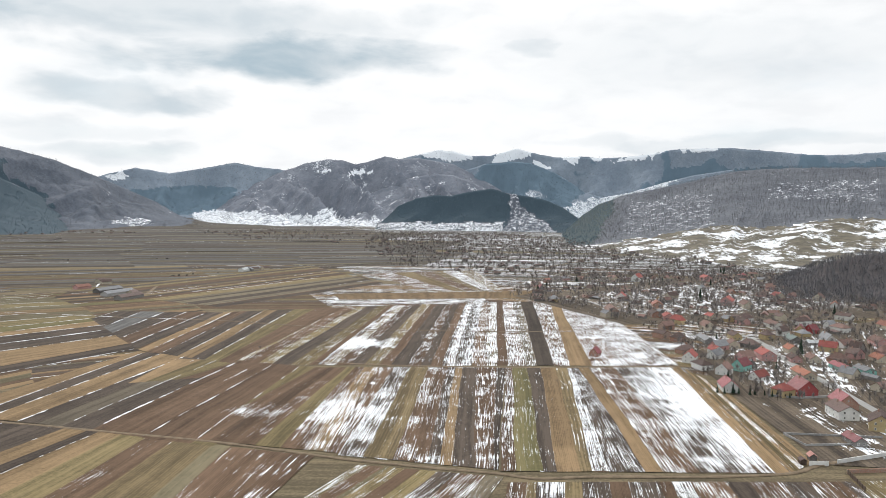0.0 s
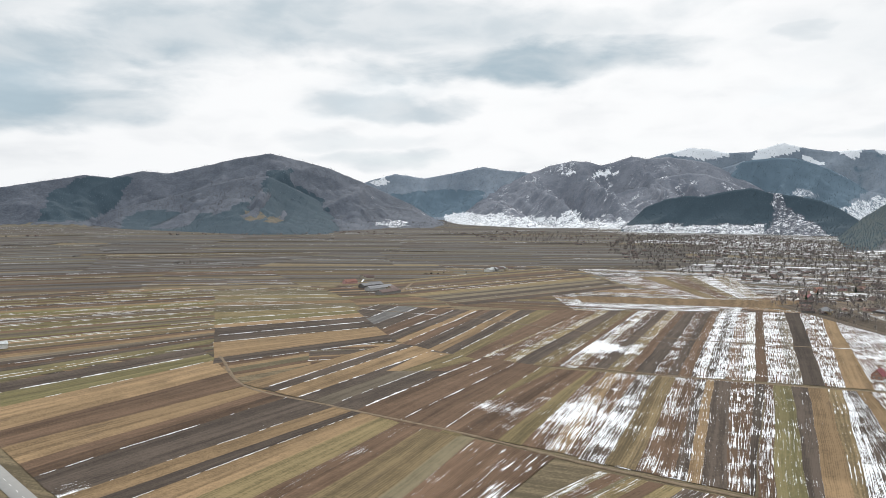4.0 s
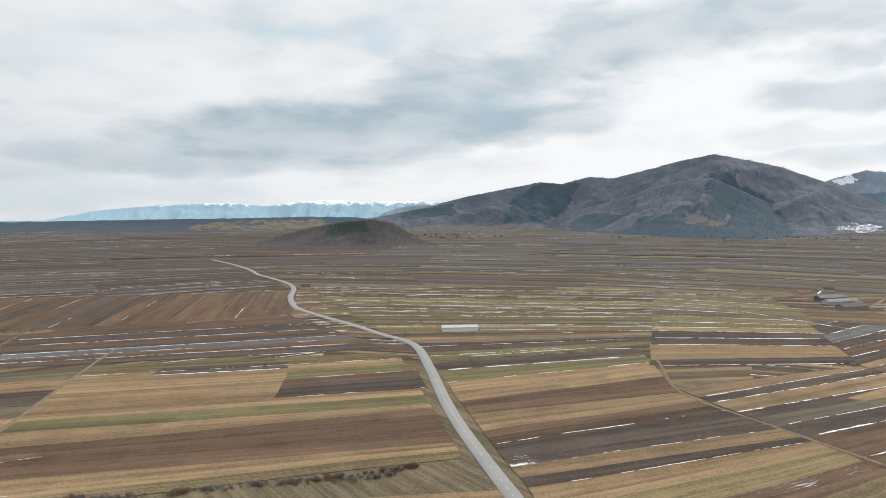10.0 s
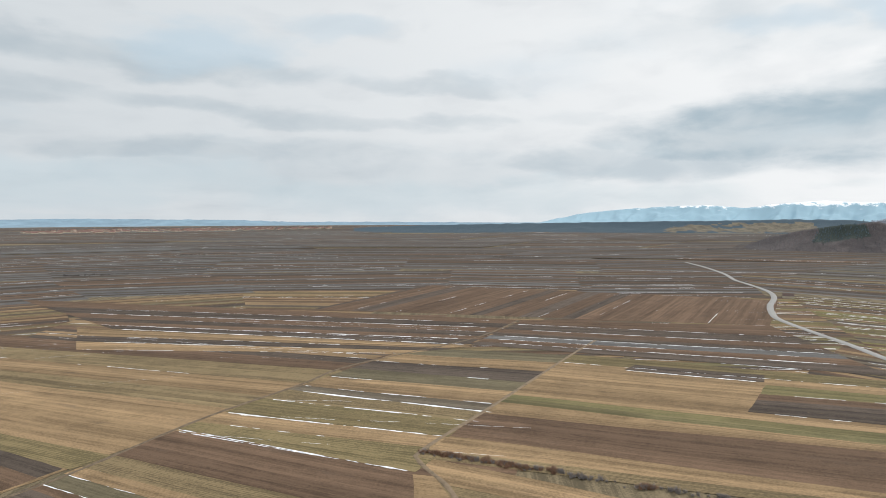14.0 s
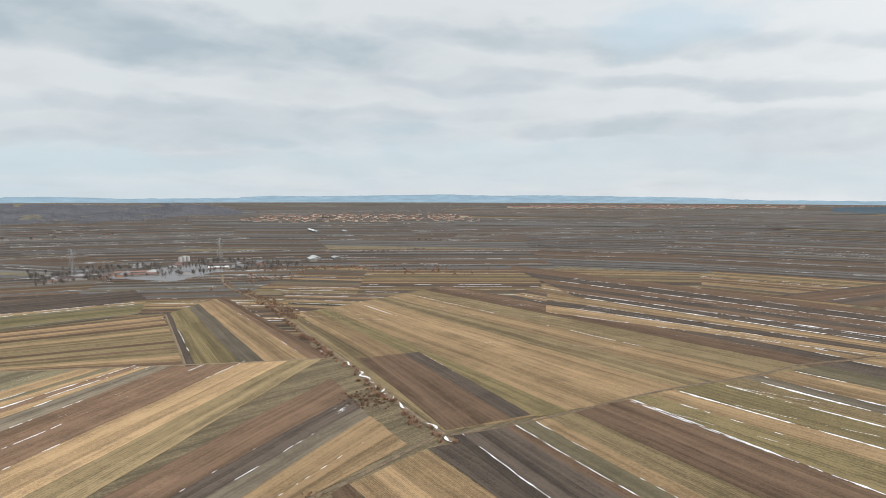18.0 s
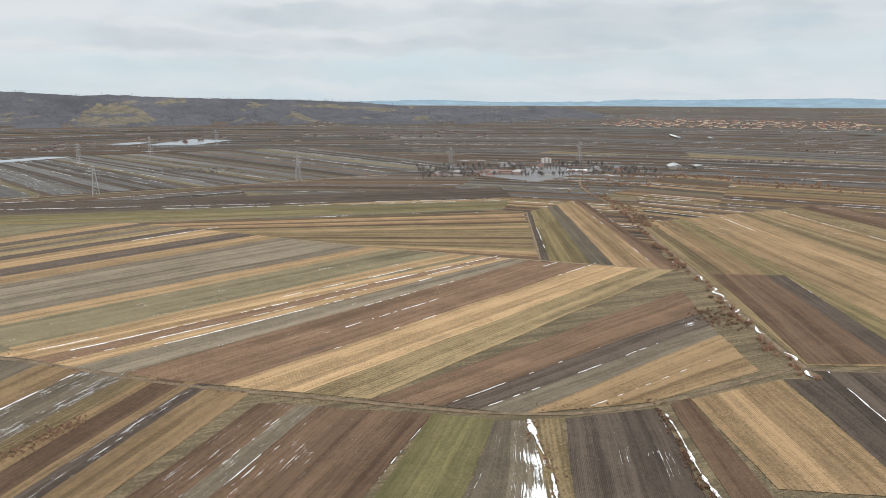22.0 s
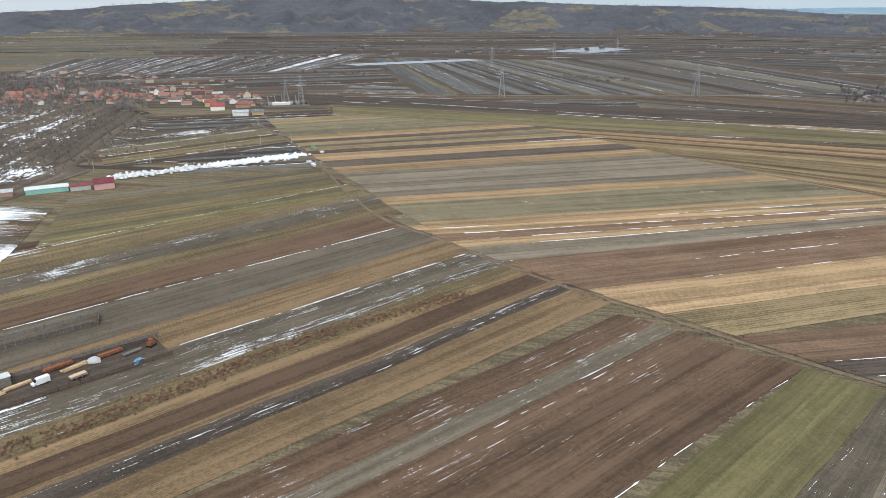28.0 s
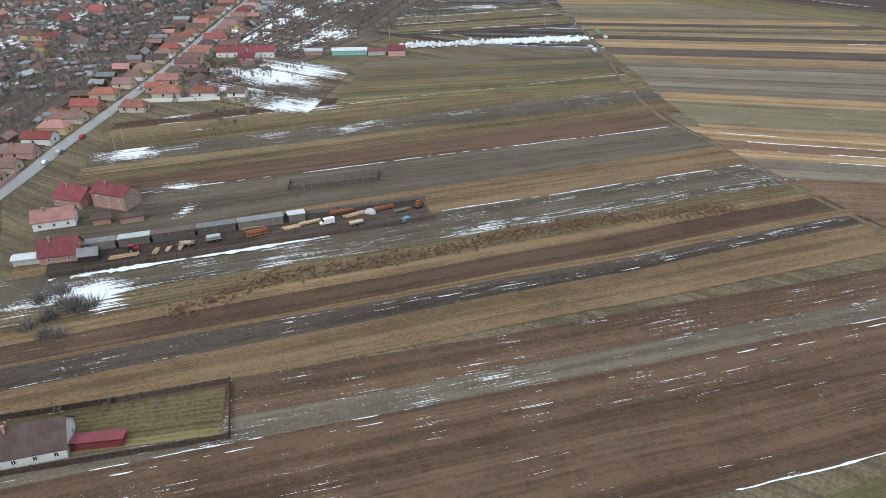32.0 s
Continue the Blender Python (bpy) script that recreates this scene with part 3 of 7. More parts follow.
block((-438, 296), (-386, 485), (-502, 935), (-1008, 438), 10, "mwdmwsdwmp", 0.1, 0.75, 0.7)  # green and snow-lined strips
block((-257, 797), (-89, 1073), (-262, 1390), (-508, 940), 16, "ddpwm", 0.15, 0.3, 0.2)  # dark strips
block((97, -369), (-215, -457), (-324, -370), (-67, -243), 0, "w13.1/5.6:30+ s10.0/4.6** p6.6/4.6 s6.2/4.6* w12.4/10.2:32* p12.1/14.8:25* p10.3/17.4* s16.2/21.9 m13.1/16.3", 0.1, 0.3, 0.2, bow=6, tone=1.42)  # fan of strips above the curved track
block((-67, -242), (-286, -323), (-243, -242), (-116, -210), 0, "p47.4* d24.3:1* w28.3:1", 0.1, 0.5, 0, tone=1.38)  # dark strips above the curved track
block((-116, -210), (-249, -252), (-231, -209), (-167, -201), 0, "s47.6* s52.4", 0, 0.5, 0)  # dry grass by the brook
block((298, -678), (98, -805), (-217, -459), (66, -348), 0, "m8.3 w17.5+ s5.4 d3.2 m3.1 d2.4 m3.5 d3.4* s6.8 d5.8 s5.0 w17.9 s4.2 w10.2+:3 s3.2*", 0.05, 0.1, 0.4, bow=5, tone=1.34)  # strips right of the southern track
block((420, -1494), (187, -913), (-172, -960), (94, -1516), 14, "dgdwgd", 0.22, 0.6, 0.4)  # far slanting strips
block((88, -1514), (-177, -965), (-524, -1068), (-354, -1596), 16, "gdwdgp", 0.15, 0.3, 0.2)  # far slanting strips
block((29, -691), (-339, -621), (-247, -422), (-157, -500), 12, "sspm", 0.0, 0.1, 0.1)  # meadows behind
block((242, -722), (-326, -637), (-368, -703), (280, -848), 14, "mswm", 0.0, 0.1, 0.5)  # wheat and meadow
block((377, -808), (-374, -714), (-405, -797), (353, -887), 22, "dd", 0.0, 0.1, 0.0)  # dark belt
block((-243, -418), (-338, -615), (-441, -675), (-322, -362), 0, "d6.7* m16.5+ m12.7+ w16.9 s14.0 s17.0* p16.2*", 0.03, 0, 0.5)  # strips towards the brook
block((172, -478), (296, -370), (252, -285), (128, -409), 11, "mwmpwm", 0.15, 0.2, 0.4)  # olive strips by the southern track
block((300, -660), (393, -530), (321, -446), (223, -560), 11, "mdwm", 0.3, 0.3, 0.4)  # strips by the southern village
block((294, -125), (301, -110), (215, -50), (218, -83), 14, "mws", 0.25, 0.1, 0.2)  # yards field
block((-56, 829), (-92, 505), (49, 508), (75, 864), 9, "pdpmpd", (0.46, 0.55), 0.3, 0.1)  # snow-streaked strips
block((-120, 800), (-158, 503), (-92, 505), (-56, 829), 11, "pmpdm", 0.35, 0.4, 0.3)  # olive strips
block((-34, 501), (-48, 319), (25, 301), (47, 504), 8, "pdpmpds", (0.47, 0.53), 0.3, 0.1)  # snow-streaked strips
block((47, 504), (26, 300), (155, 301), (177, 510), 0, "w13.8+:48 p10.3:52 s9.0:35 p10.3:47 d10.3:43 p13.0:48 d10.4:46 p10.4:49 d7.8:46 p4.6:51", 0.5, 0.25, 0.2)  # snow-streaked strips
block((-36, 307), (-74, 233), (15, 262), (27, 294), 8, "pdmpw", (0.48, 0.5), 0.2, 0.3)  # snow-streaked strips
block((29, 288), (20, 235), (183, 238), (190, 293), 9, "pdmpd", 0.5, 0.2, 0.2)  # snow-streaked strips
block((-143, 1222), (-11, 971), (87, 999), (61, 1325), 30, "mp", 0.5, 0.2, 0)  # snowy meadow
block((-147, 933), (-131, 876), (131, 907), (143, 990), 0, "s100.0", 0.0, 0, 0, tone=0.8)  # brown reed band
block((179, 510), (155, 301), (172, 314), (183, 445), 10, "ms", 0.45, 0.2, 0.1)  # slope behind the village plots
block((-599, -57), (-570, 79), (-305, -27), (-363, -162), 0, "w11.3/11.3*+ s12.5/12.1* d11.4/12.9* w11.4/9.3*+ s11.4/11.8** w5.2/6.4** m9.7/6.8** m13.0/11.0**+ s8.1/6.8* m5.9/11.6**+", 0, 0, 0.2)  # meadows and ploughland between the western tracks
block((-575, 78), (-483, 294), (-257, 192), (-325, -29), 0, "m12.4/9.4*+ s40.4/44.6 w7.2/8.8++ s10.0/4.0 p7.6/12.8 p9.2/11.5 s8.4/4.9 m4.8/4.0", 0, 0, 0.2)  # broad fields between track and road
block((-535, 122), (-503, 207), (-481, 198), (-516, 110), 0, "d100.0/100.0**", 0, 0, 0)  # ploughed strip
block((-474, 195), (-441, 282), (-375, 251), (-408, 158), 0, "w36.1/28.8*++ p21.3/19.6* d42.6/51.5*", 0, 0, 0)  # green wheat and ploughed strips
block((-762, 50), (-729, 304), (-503, 296), (-614, -5), 0, "p20.2/29.2* d21.6/17.7** p12.8/11.1* d12.0/7.5** g12.2/9.3* p10.8/11.1** d10.2/14.2*", 0.05, 0, 0)  # dark snow-lined strips left of the road
block((-929, -630), (-762, 50), (-614, -5), (-689, -372), 0, "p29.9/18.2* d22.1/18.8** p14.7/17.6* d11.9/16.2* p11.0/11.4** d10.4/17.6**", 0.05, 0, 0)  # dark snow-lined strips
block((-699, -415), (-608, 0), (-573, -56), (-580, -345), 0, "s41.9/34.8* d26.3/33.2* s31.8/31.9*", 0, 0, 0)  # dry strips
block((-434, 294), (-383, 470), (-272, 376), (-310, 236), 0, "d18.0/21.0** w27.4/17.6**++ s33.7/31.7 p20.9/29.8", 0, 0, 0)  # snow-lined strips by the road
block((-310, 236), (-272, 376), (-58, 318), (-96, 137), 0, "s12.5/9.3 p9.1/9.8* d13.1/16.9:25* s5.5/6.6 d5.1/3.2** s9.9/6.1 m9.9/7.0+ p9.7/7.0:30* m12.1/9.8:20 w3.8/4.2:10+ p9.3/20.1:45", 0, 0, 0.2)  # strips between the road and the northern track
block((-279, 380), (-242, 547), (-91, 498), (-110, 329), 0, "s12.5/5.4** d7.0/9.4** s11.8/15.1** d7.2/8.6* w8.8/10.0** d11.3/11.2** p10.0/11.2* p8.2/7.4** p16.0/13.9:20* m7.2/8.0:25+", 0, 0, 0.2)  # snow-lined strips beyond the northern track
block((-204, 446), (-202, 522), (-128, 510), (-160, 464), 0, "s22.7/28.3 m40.6/37.9+ p36.7/33.8", 0, 0, 0.2)  # olive field across the strips
block((-244, 551), (-239, 760), (-112, 803), (-155, 507), 0, "s10.4/7.1** p15.8/11.1* d19.8/13.4** s14.9/10.1* d12.2/14.2:15** m13.5/17.5*+ p13.5/26.6:30*", 0, 0, 0.2)  # olive and dark strips
block((-536, 682), (-391, 763), (-247, 558), (-333, 422), 0, "w18.6/13.7**+ m14.3/11.2**+ w11.9/8.3*++ s6.1/11.7** d12.5/12.1** d9.8/14.1** s20.7/18.6 d6.2/10.3**", 0, 0, 0.3)  # green and tan strips lined with snow
block((-633, 806), (-491, 871), (-388, 764), (-531, 676), 0, "w35.4/38.1**+ m25.4/21.9**+ w20.7/20.5*+ s18.5/19.5**", 0, 0, 0.4)  # green strips lined with snow
block((-246, 555), (-239, 756), (-356, 759), (-358, 704), 0, "d13.4/15.4** p17.3/19.7** d16.8/19.6** g20.7/22.2** d31.8/23.1**", 0, 0, 0)  # dark strips lined with snow
block((-127, 340), (-91, 498), (-34, 501), (-48, 321), 0, "p46.9/38.6:30 m16.4/10.5:25+ p16.4/12.3:45 s12.5/17.5:5 p7.8/21.1:50", 0, 0, 0.2)  # ploughed and tan strips
block((-48, 319), (-34, 501), (47, 503), (25, 301), 0, "d16.5/14.8:46 m19.0/16.0:40 p21.9/16.1:54 d7.1/7.4:52 s8.1/6.2:30 d13.6/12.4:45 p11.3/18.5:64 d2.6/8.6:45", 0, 0, 0.2)  # snow-streaked strips
block((26, 300), (47, 503), (177, 509), (155, 301), 0, "p5.4/3.9:54 w9.3/8.4:38++ d4.7/7.7:50 s8.5/8.4:15 m3.9/6.9:45 d18.6/6.1:55 s6.2/6.1:20 p12.4/14.6:58 d16.3/18.5:58 p9.3/13.9:62 s5.4/5.4:40", 0, 0, 0.2)  # snow-streaked strips
block((49, 507), (75, 862), (189, 899), (178, 513), 0, "p10.9/11.3:63 w6.2/9.8:55 d10.1/13.2:10 p9.3/19.3:60 s12.4/9.5:30 p22.5/19.3:62 p28.7/17.7:64", 0, 0, 0.1)  # snow strips by the village
block((-253, -201), (-158, -13), (-305, -27), (-360, -161), 0, "d4.7** d21.3 p5.0** w10.2*+ s8.3 m15.0 p35.5**", 0, 0, 0.2)  # strips below the western track

# ---- roads and tracks ----
ASPHALT = plain("worn_asphalt", (0.30, 0.295, 0.28), 0.9, 0.05, 0.12, 0.02)
TRACK = plain("muddy_track", (0.150, 0.112, 0.074), 0.95, 0.25, 0.35, 0.05)
SNOW_MAT = plain("old_snow", (0.78, 0.80, 0.83), 0.7, 0.3, 0.06, 0.05)


def smooth_line(points, step):
    """Points along a soft curve through the given ones."""
    out = []
    for i in range(len(points) - 1):
        p0, p1 = Vector(points[max(0, i - 1)]), Vector(points[i])
        p2, p3 = Vector(points[i + 1]), Vector(points[min(len(points) - 1, i + 2)])
        n = max(1, int((p2 - p1).length / step))
        for j in range(n):
            t = j / n
            q = 0.5 * (2 * p1 + (p2 - p0) * t + (2 * p0 - 5 * p1 + 4 * p2 - p3) * t * t + (3 * p1 - p0 - 3 * p2 + p3) * t ** 3)
            out.append((q.x, q.y))
    out.append(tuple(points[-1]))
    return out


def ribbon(line, offset, width, h, thick=0.12, wobble=0.0):
    verts, faces = [], []
    for i, (x, y) in enumerate(line):
        a, b = line[max(0, i - 1)], line[min(len(line) - 1, i + 1)]
        dx, dy = b[0] - a[0], b[1] - a[1]
        q = math.hypot(dx, dy) or 1
        nx, ny = -dy / q, dx / q
        w = width * (1 + wobble * noise.noise(Vector((x * 0.08, y * 0.08, 1.7))))
        for side, z in ((-0.5 * w - 0.35, h - thick), (-0.5 * w, h), (0.5 * w, h), (0.5 * w + 0.35, h - thick)):
            o = offset + side
            verts.append(lay(x + nx * o, y + ny * o, z))
        if i:
            k = 4 * (i - 1)
            faces += [(k + j, k + 4 + j, k + 5 + j, k + 1 + j) for j in range(3)]
    return verts, [f[::-1] for f in faces]


def road(name, points, width, mat, label, category, h=0.14, step=8, wobble=0.0):
    line = smooth_line(points, step)
    me = mesh_of(name, *ribbon(line, 0, width, h, 0.3, wobble), mat, True)
    return tagged(new(name, me), label, category, kind="structure"), line


valley_road, valley_line = road("road", [(-120, 143), (-165, 162), (-206, 180), (-244, 196), (-283, 213), (-311, 226), (-349, 245), (-411, 278), (-486, 316), (-526, 327), (-566, 326), (-625, 329), (-687, 329), (-763, 331), (-808, 340), (-889, 370), (-980, 413), (-1062, 438), (-1173, 450), (-1241, 455), (-1371, 482), (-1545, 501), (-1699, 507)], 7.0, ASPHALT, "pale grey asphalt country road through the fields", "road", 0.34)
for pts, w in (
    ([(-345, 445), (-334, 435), (-272, 376), (-200, 356), (-107, 334), (-39, 312), (27, 297), (41, 292), (66, 295), (115, 296), (155, 301), (172, 311), (213, 326)], 1.9),
    ([(181, 512), (69, 503), (-39, 506), (-94, 517)], 2.0),
    ([(-248, -204), (-294, -182), (-383, -155), (-462, -120), (-529, -93), (-646, -2), (-761, 47)], 2.0),
    ([(-270, -6), (-292, -13), (-321, -27), (-338, -25), (-413, 9), (-564, 75), (-640, 110)], 2.0),
    ([(295, -747), (307, -677), (223, -560), (182, -500), (130, -412), (94, -362), (59, -334), (11, -293), (-16, -273), (-53, -249), (-86, -227), (-110, -213), (-139, -202), (-173, -199), (-210, -202), (-255, -207)], 1.5),
    ([(273, -868), (143, -906), (1, -926), (-164, -956), (-304, -989)], 3.0),
    ([(-93, -556), (-250, -418), (-322, -361)], 1.6),
    ([(-337, -612), (-246, -424)], 1.6),
):
    road("track", pts, w, TRACK, "muddy unpaved field track with grassy edges", "track", 0.31, 6, 0.5)
road("track", [(-580, 739), (-561, 827), (-525, 891), (-506, 933), (-481, 965), (-391, 884), (-412, 998)], 4.0, TRACK, "muddy farm track across the northern plain", "track", 0.3, 8, 0.5)
road("track", [(-463, 741), (-370, 723), (-303, 711), (-227, 701), (-144, 675), (-86, 659), (-40, 655), (22, 653), (80, 653), (144, 661)], 3.0, TRACK, "grassy headland between blocks of strips", "track", 0.3, 8, 0.5)
snow_line(smooth_line([(-487, 972), (-517, 1048), (-548, 1126), (-584, 1230), (-597, 1277)], 4), 4.0, 0.36)
snow_line(smooth_line([(-463, 741), (-370, 723), (-303, 711), (-227, 701), (-144, 675), (-86, 659), (-40, 655), (22, 653), (80, 653), (144, 661)], 3), 1.6, 0.34)
village_street, street_line = road("village_street", [(250, -60), (286, -120), (300, -142), (316, -165), (346, -213), (395, -289), (469, -393), (547, -506), (640, -640)], 6.5, ASPHALT, "grey asphalt village street between houses", "road", 0.33)
north_street, north_line = road("village_street", [(238, 330), (251, 386), (257, 434), (263, 487), (270, 549), (282, 628), (253, 740), (207, 800), (180, 900)], 5.5, ASPHALT, "grey asphalt street of the northern village", "road", 0.33)

# ---- building kit ----
def tiles(name, colour, rough=0.8, period=0.35, metal=0.0):
    """A roof covering in courses, weathered."""
    m, tree, bsdf = material(name, rough)
    where = tree.nodes.new("ShaderNodeNewGeometry").outputs["Position"]
    uvs = tree.nodes.new("ShaderNodeTexCoord").outputs["Object"]
    rows = tree.nodes.new("ShaderNodeTexWave")
    rows.wave_type, rows.bands_direction = "BANDS", "X"
    rows.inputs["Scale"].default_value, rows.inputs["Distortion"].default_value = 0.31 / period, 0.5
    tree.links.new(uvs, rows.inputs[0])
    big, fine = noise_at(tree, where, 0.35, 4, 0.6), noise_at(tree, where, 3.0, 4, 0.7)
    own = tree.nodes.new("ShaderNodeObjectInfo").outputs["Random"]
    s = maths(tree, "ADD", maths(tree, "MULTIPLY", big, 0.5), maths(tree, "ADD", maths(tree, "MULTIPLY", fine, 0.4), maths(tree, "MULTIPLY", rows.outputs[0], 0.1)))
    s = maths(tree, "ADD", s, maths(tree, "MULTIPLY", maths(tree, "SUBTRACT", own, 0.5), 0.35))
    low, high = tuple(c * 0.62 for c in colour), tuple(min(1, c * 1.3 + 0.01) for c in colour)
    tree.links.new(mix(tree, smooth(tree, s, 0.25, 0.75), low, high), bsdf.inputs["Base Color"])
    bsdf.inputs["Metallic"].default_value = metal
    set_bump(tree, bsdf, rows.outputs[0], 0.5, 0.05)
    return m


TILE, BROWNROOF, BRICKROOF = tiles("old_clay_tiles", (0.19, 0.115, 0.095)), tiles("brown_tiles", (0.115, 0.078, 0.068)), tiles("brick_red_tiles", (0.26, 0.115, 0.085))
ORANGE, RED, REDM = tiles("orange_tiles", (0.27, 0.112, 0.072)), tiles("red_tiles", (0.25, 0.072, 0.060)), tiles("wine_red_sheet", (0.19, 0.042, 0.048), 0.5)
GREYROOF, DARKGREEN, PALEROOF = tiles("grey_slates", (0.20, 0.20, 0.205), 0.85), tiles("dark_green_sheet", (0.09, 0.12, 0.11), 0.6), tiles("pale_fibre_cement", (0.44, 0.46, 0.46), 0.85, 0.6)
PINKROOF = tiles("faded_pink_tiles", (0.33, 0.17, 0.145))
WHITE, CREAM, YELLOW = plain("white_render", (0.70, 0.69, 0.66), 0.9, 0.4, 0.1), plain("cream_render", (0.50, 0.44, 0.35), 0.9, 0.4, 0.12), plain("yellow_render", (0.46, 0.36, 0.20), 0.9, 0.4, 0.12)
PINK, TEAL, REDWALL = plain("pink_render", (0.48, 0.29, 0.27), 0.9, 0.4, 0.12), plain("turquoise_render", (0.24, 0.47, 0.41), 0.9, 0.4, 0.12), plain("red_render", (0.34, 0.085, 0.085), 0.9, 0.4, 0.12)
GREEN, GREYWALL, CONCRETE = plain("green_render", (0.20, 0.33, 0.20), 0.9, 0.4, 0.12), plain("grey_boards", (0.20, 0.19, 0.18), 0.95, 0.8, 0.3), plain("concrete", (0.36, 0.35, 0.34), 0.95, 0.6, 0.2)
WOOD, TIMBER, OLDWOOD = plain("dark_wood", (0.085, 0.062, 0.048), 0.9, 1.2, 0.4), plain("fresh_timber", (0.46, 0.33, 0.20), 0.85, 1.5, 0.25), plain("weathered_wood", (0.15, 0.13, 0.115), 0.95, 1.2, 0.35)
STEEL, RUBBER, BLUEM = plain("galvanised_steel", (0.42, 0.43, 0.44), 0.5, 2.0, 0.12, 0, 0.6), plain("black_rubber", (0.02, 0.02, 0.02), 0.8, 2.0, 0.3), plain("blue_sheet", (0.10, 0.24, 0.38), 0.55, 0.8, 0.2)
RUST, CARWHITE, CARRED = plain("rusty_iron", (0.20, 0.085, 0.045), 0.9, 1.5, 0.4), plain("white_car_paint", (0.74, 0.74, 0.74), 0.35, 0.5, 0.04), plain("red_car_paint", (0.34, 0.03, 0.03), 0.35, 0.5, 0.08)
ICE = plain("ice_grey_water", (0.26, 0.29, 0.32), 0.25, 0.05, 0.2)
BAG = plain("white_plastic_bags", (0.62, 0.63, 0.64), 0.6, 0.9, 0.22, 0.1)


def brickwork():
    m, tree, bsdf = material("bare_brickwork", 0.95)
    at = tree.nodes.new("ShaderNodeTexCoord").outputs["Object"]
    b = tree.nodes.new("ShaderNodeTexBrick")
    b.inputs["Scale"].default_value = 3.2
    b.inputs["Color1"].default_value, b.inputs["Color2"].default_value = (0.40, 0.215, 0.15, 1), (0.32, 0.165, 0.115, 1)
    b.inputs["Mortar"].default_value, b.inputs["Mortar Size"].default_value = (0.38, 0.34, 0.30, 1), 0.025
    turn = tree.nodes.new("ShaderNodeMapping")
    turn.inputs["Rotation"].default_value = (radians(90), 0, 0)
    tree.links.new(at, turn.inputs[0])
    tree.links.new(turn.outputs[0], b.inputs["Vector"])
    stain = noise_at(tree, at, 0.5, 4)
    tree.links.new(mix(tree, smooth(tree, stain, 0.5, 0.8), b.outputs[0], (0.30, 0.24, 0.20)), bsdf.inputs["Base Color"])
    return m


def glass_pane():
    m, tree, bsdf = material("window_glass", 0.08)
    bsdf.inputs["Base Color"].default_value = (0.03, 0.035, 0.04, 1)
    bsdf.inputs["Specular IOR Level"].default_value = 0.6
    return m


BRICK, GLASS = brickwork(), glass_pane()


class Solid:
    """Boxes, prisms and rods gathered into the mesh of one part."""

    def __init__(self):
        self.v, self.f = [], []

    def hexa(self, low, high):
        o = len(self.v)
        self.v += [tuple(p) for p in (*low, *high)]
        n = len(low)
        self.f.append(tuple(o + i for i in reversed(range(n))))
        self.f.append(tuple(o + n + i for i in range(n)))
        self.f += [(o + i, o + (i + 1) % n, o + n + (i + 1) % n, o + n + i) for i in range(n)]
        return self

    def box(self, x0, y0, z0, x1, y1, z1, taper=0.0):
        t = taper
        return self.hexa([(x0, y0, z0), (x1, y0, z0), (x1, y1, z0), (x0, y1, z0)], [(x0 + t, y0 + t, z1), (x1 - t, y0 + t, z1), (x1 - t, y1 - t, z1), (x0 + t, y1 - t, z1)])

    def rod(self, a, b, r, sides=5, r2=None):
        a, b = Vector(a), Vector(b)
        w = (b - a).normalized()
        u = w.cross(Vector((0.3, 0.9, 0.2))).normalized()
        t = w.cross(u)
        ring = [(math.cos(2 * math.pi * i / sides), math.sin(2 * math.pi * i / sides)) for i in range(sides)]
        r2 = r if r2 is None else r2
        return self.hexa([a + (u * c + t * s) * r for c, s in ring], [b + (u * c + t * s) * r2 for c, s in ring])

    def lump(self, x, y, z, rx, ry, rz, seed, n=7):
        """An uneven rounded heap."""
        rnd, o = random.Random(seed), len(self.v)
        for k, (rr, zz) in enumerate(((1.0, -0.1), (0.86, 0.42), (0.45, 0.86))):
            for i in range(n):
                a = 2 * math.pi * (i + 0.5 * k) / n
                q = rr * rnd.uniform(0.75, 1.2)
                self.v.append((x + rx * q * math.cos(a), y + ry * q * math.sin(a), z + rz * zz * rnd.uniform(0.85, 1.15)))
        self.v.append((x, y, z + rz))
        for k in range(2):
            for i in range(n):
                self.f.append((o + k * n + i, o + k * n + (i + 1) % n, o + (k + 1) * n + (i + 1) % n, o + (k + 1) * n + i))
        self.f += [(o + 2 * n + i, o + 2 * n + (i + 1) % n, o + 3 * n) for i in range(n)]
        return self

    def mesh(self, name, mat, soft=False):
        return mesh_of(name, self.v, self.f, mat, soft)


def part(name, solid, mat, parent, label="", soft=False):
    ob = new(name, solid if isinstance(solid, bpy.types.Mesh) else solid.mesh(name, mat, soft))
    ob.parent = parent
    return tagged(ob, label)


def base(name, x, y, yaw, label, category, group="", h=0.0, kind=""):
    ob = new(name)
    px, py, pz = lay(x, y, h)
    k = math.hypot(px, py) / max(1.0, math.hypot(x, y))
    ob.matrix_basis = Matrix.LocRotScale((px, py, pz), Euler((0, 0, radians(yaw))), (k, k, k))
    return tagged(ob, label, category, group, kind)


taken = []   # x, y, radius of what stands on the plan
ROOF_WORDS = {"old_clay_tiles": "old clay-tiled", "brown_tiles": "brown-tiled", "brick_red_tiles": "brick-red tiled", "orange_tiles": "orange-tiled", "red_tiles": "red-tiled", "wine_red_sheet": "wine-red metal",
              "grey_slates": "grey slate", "dark_green_sheet": "dark green metal", "pale_fibre_cement": "pale corrugated", "faded_pink_tiles": "faded pink tiled"}
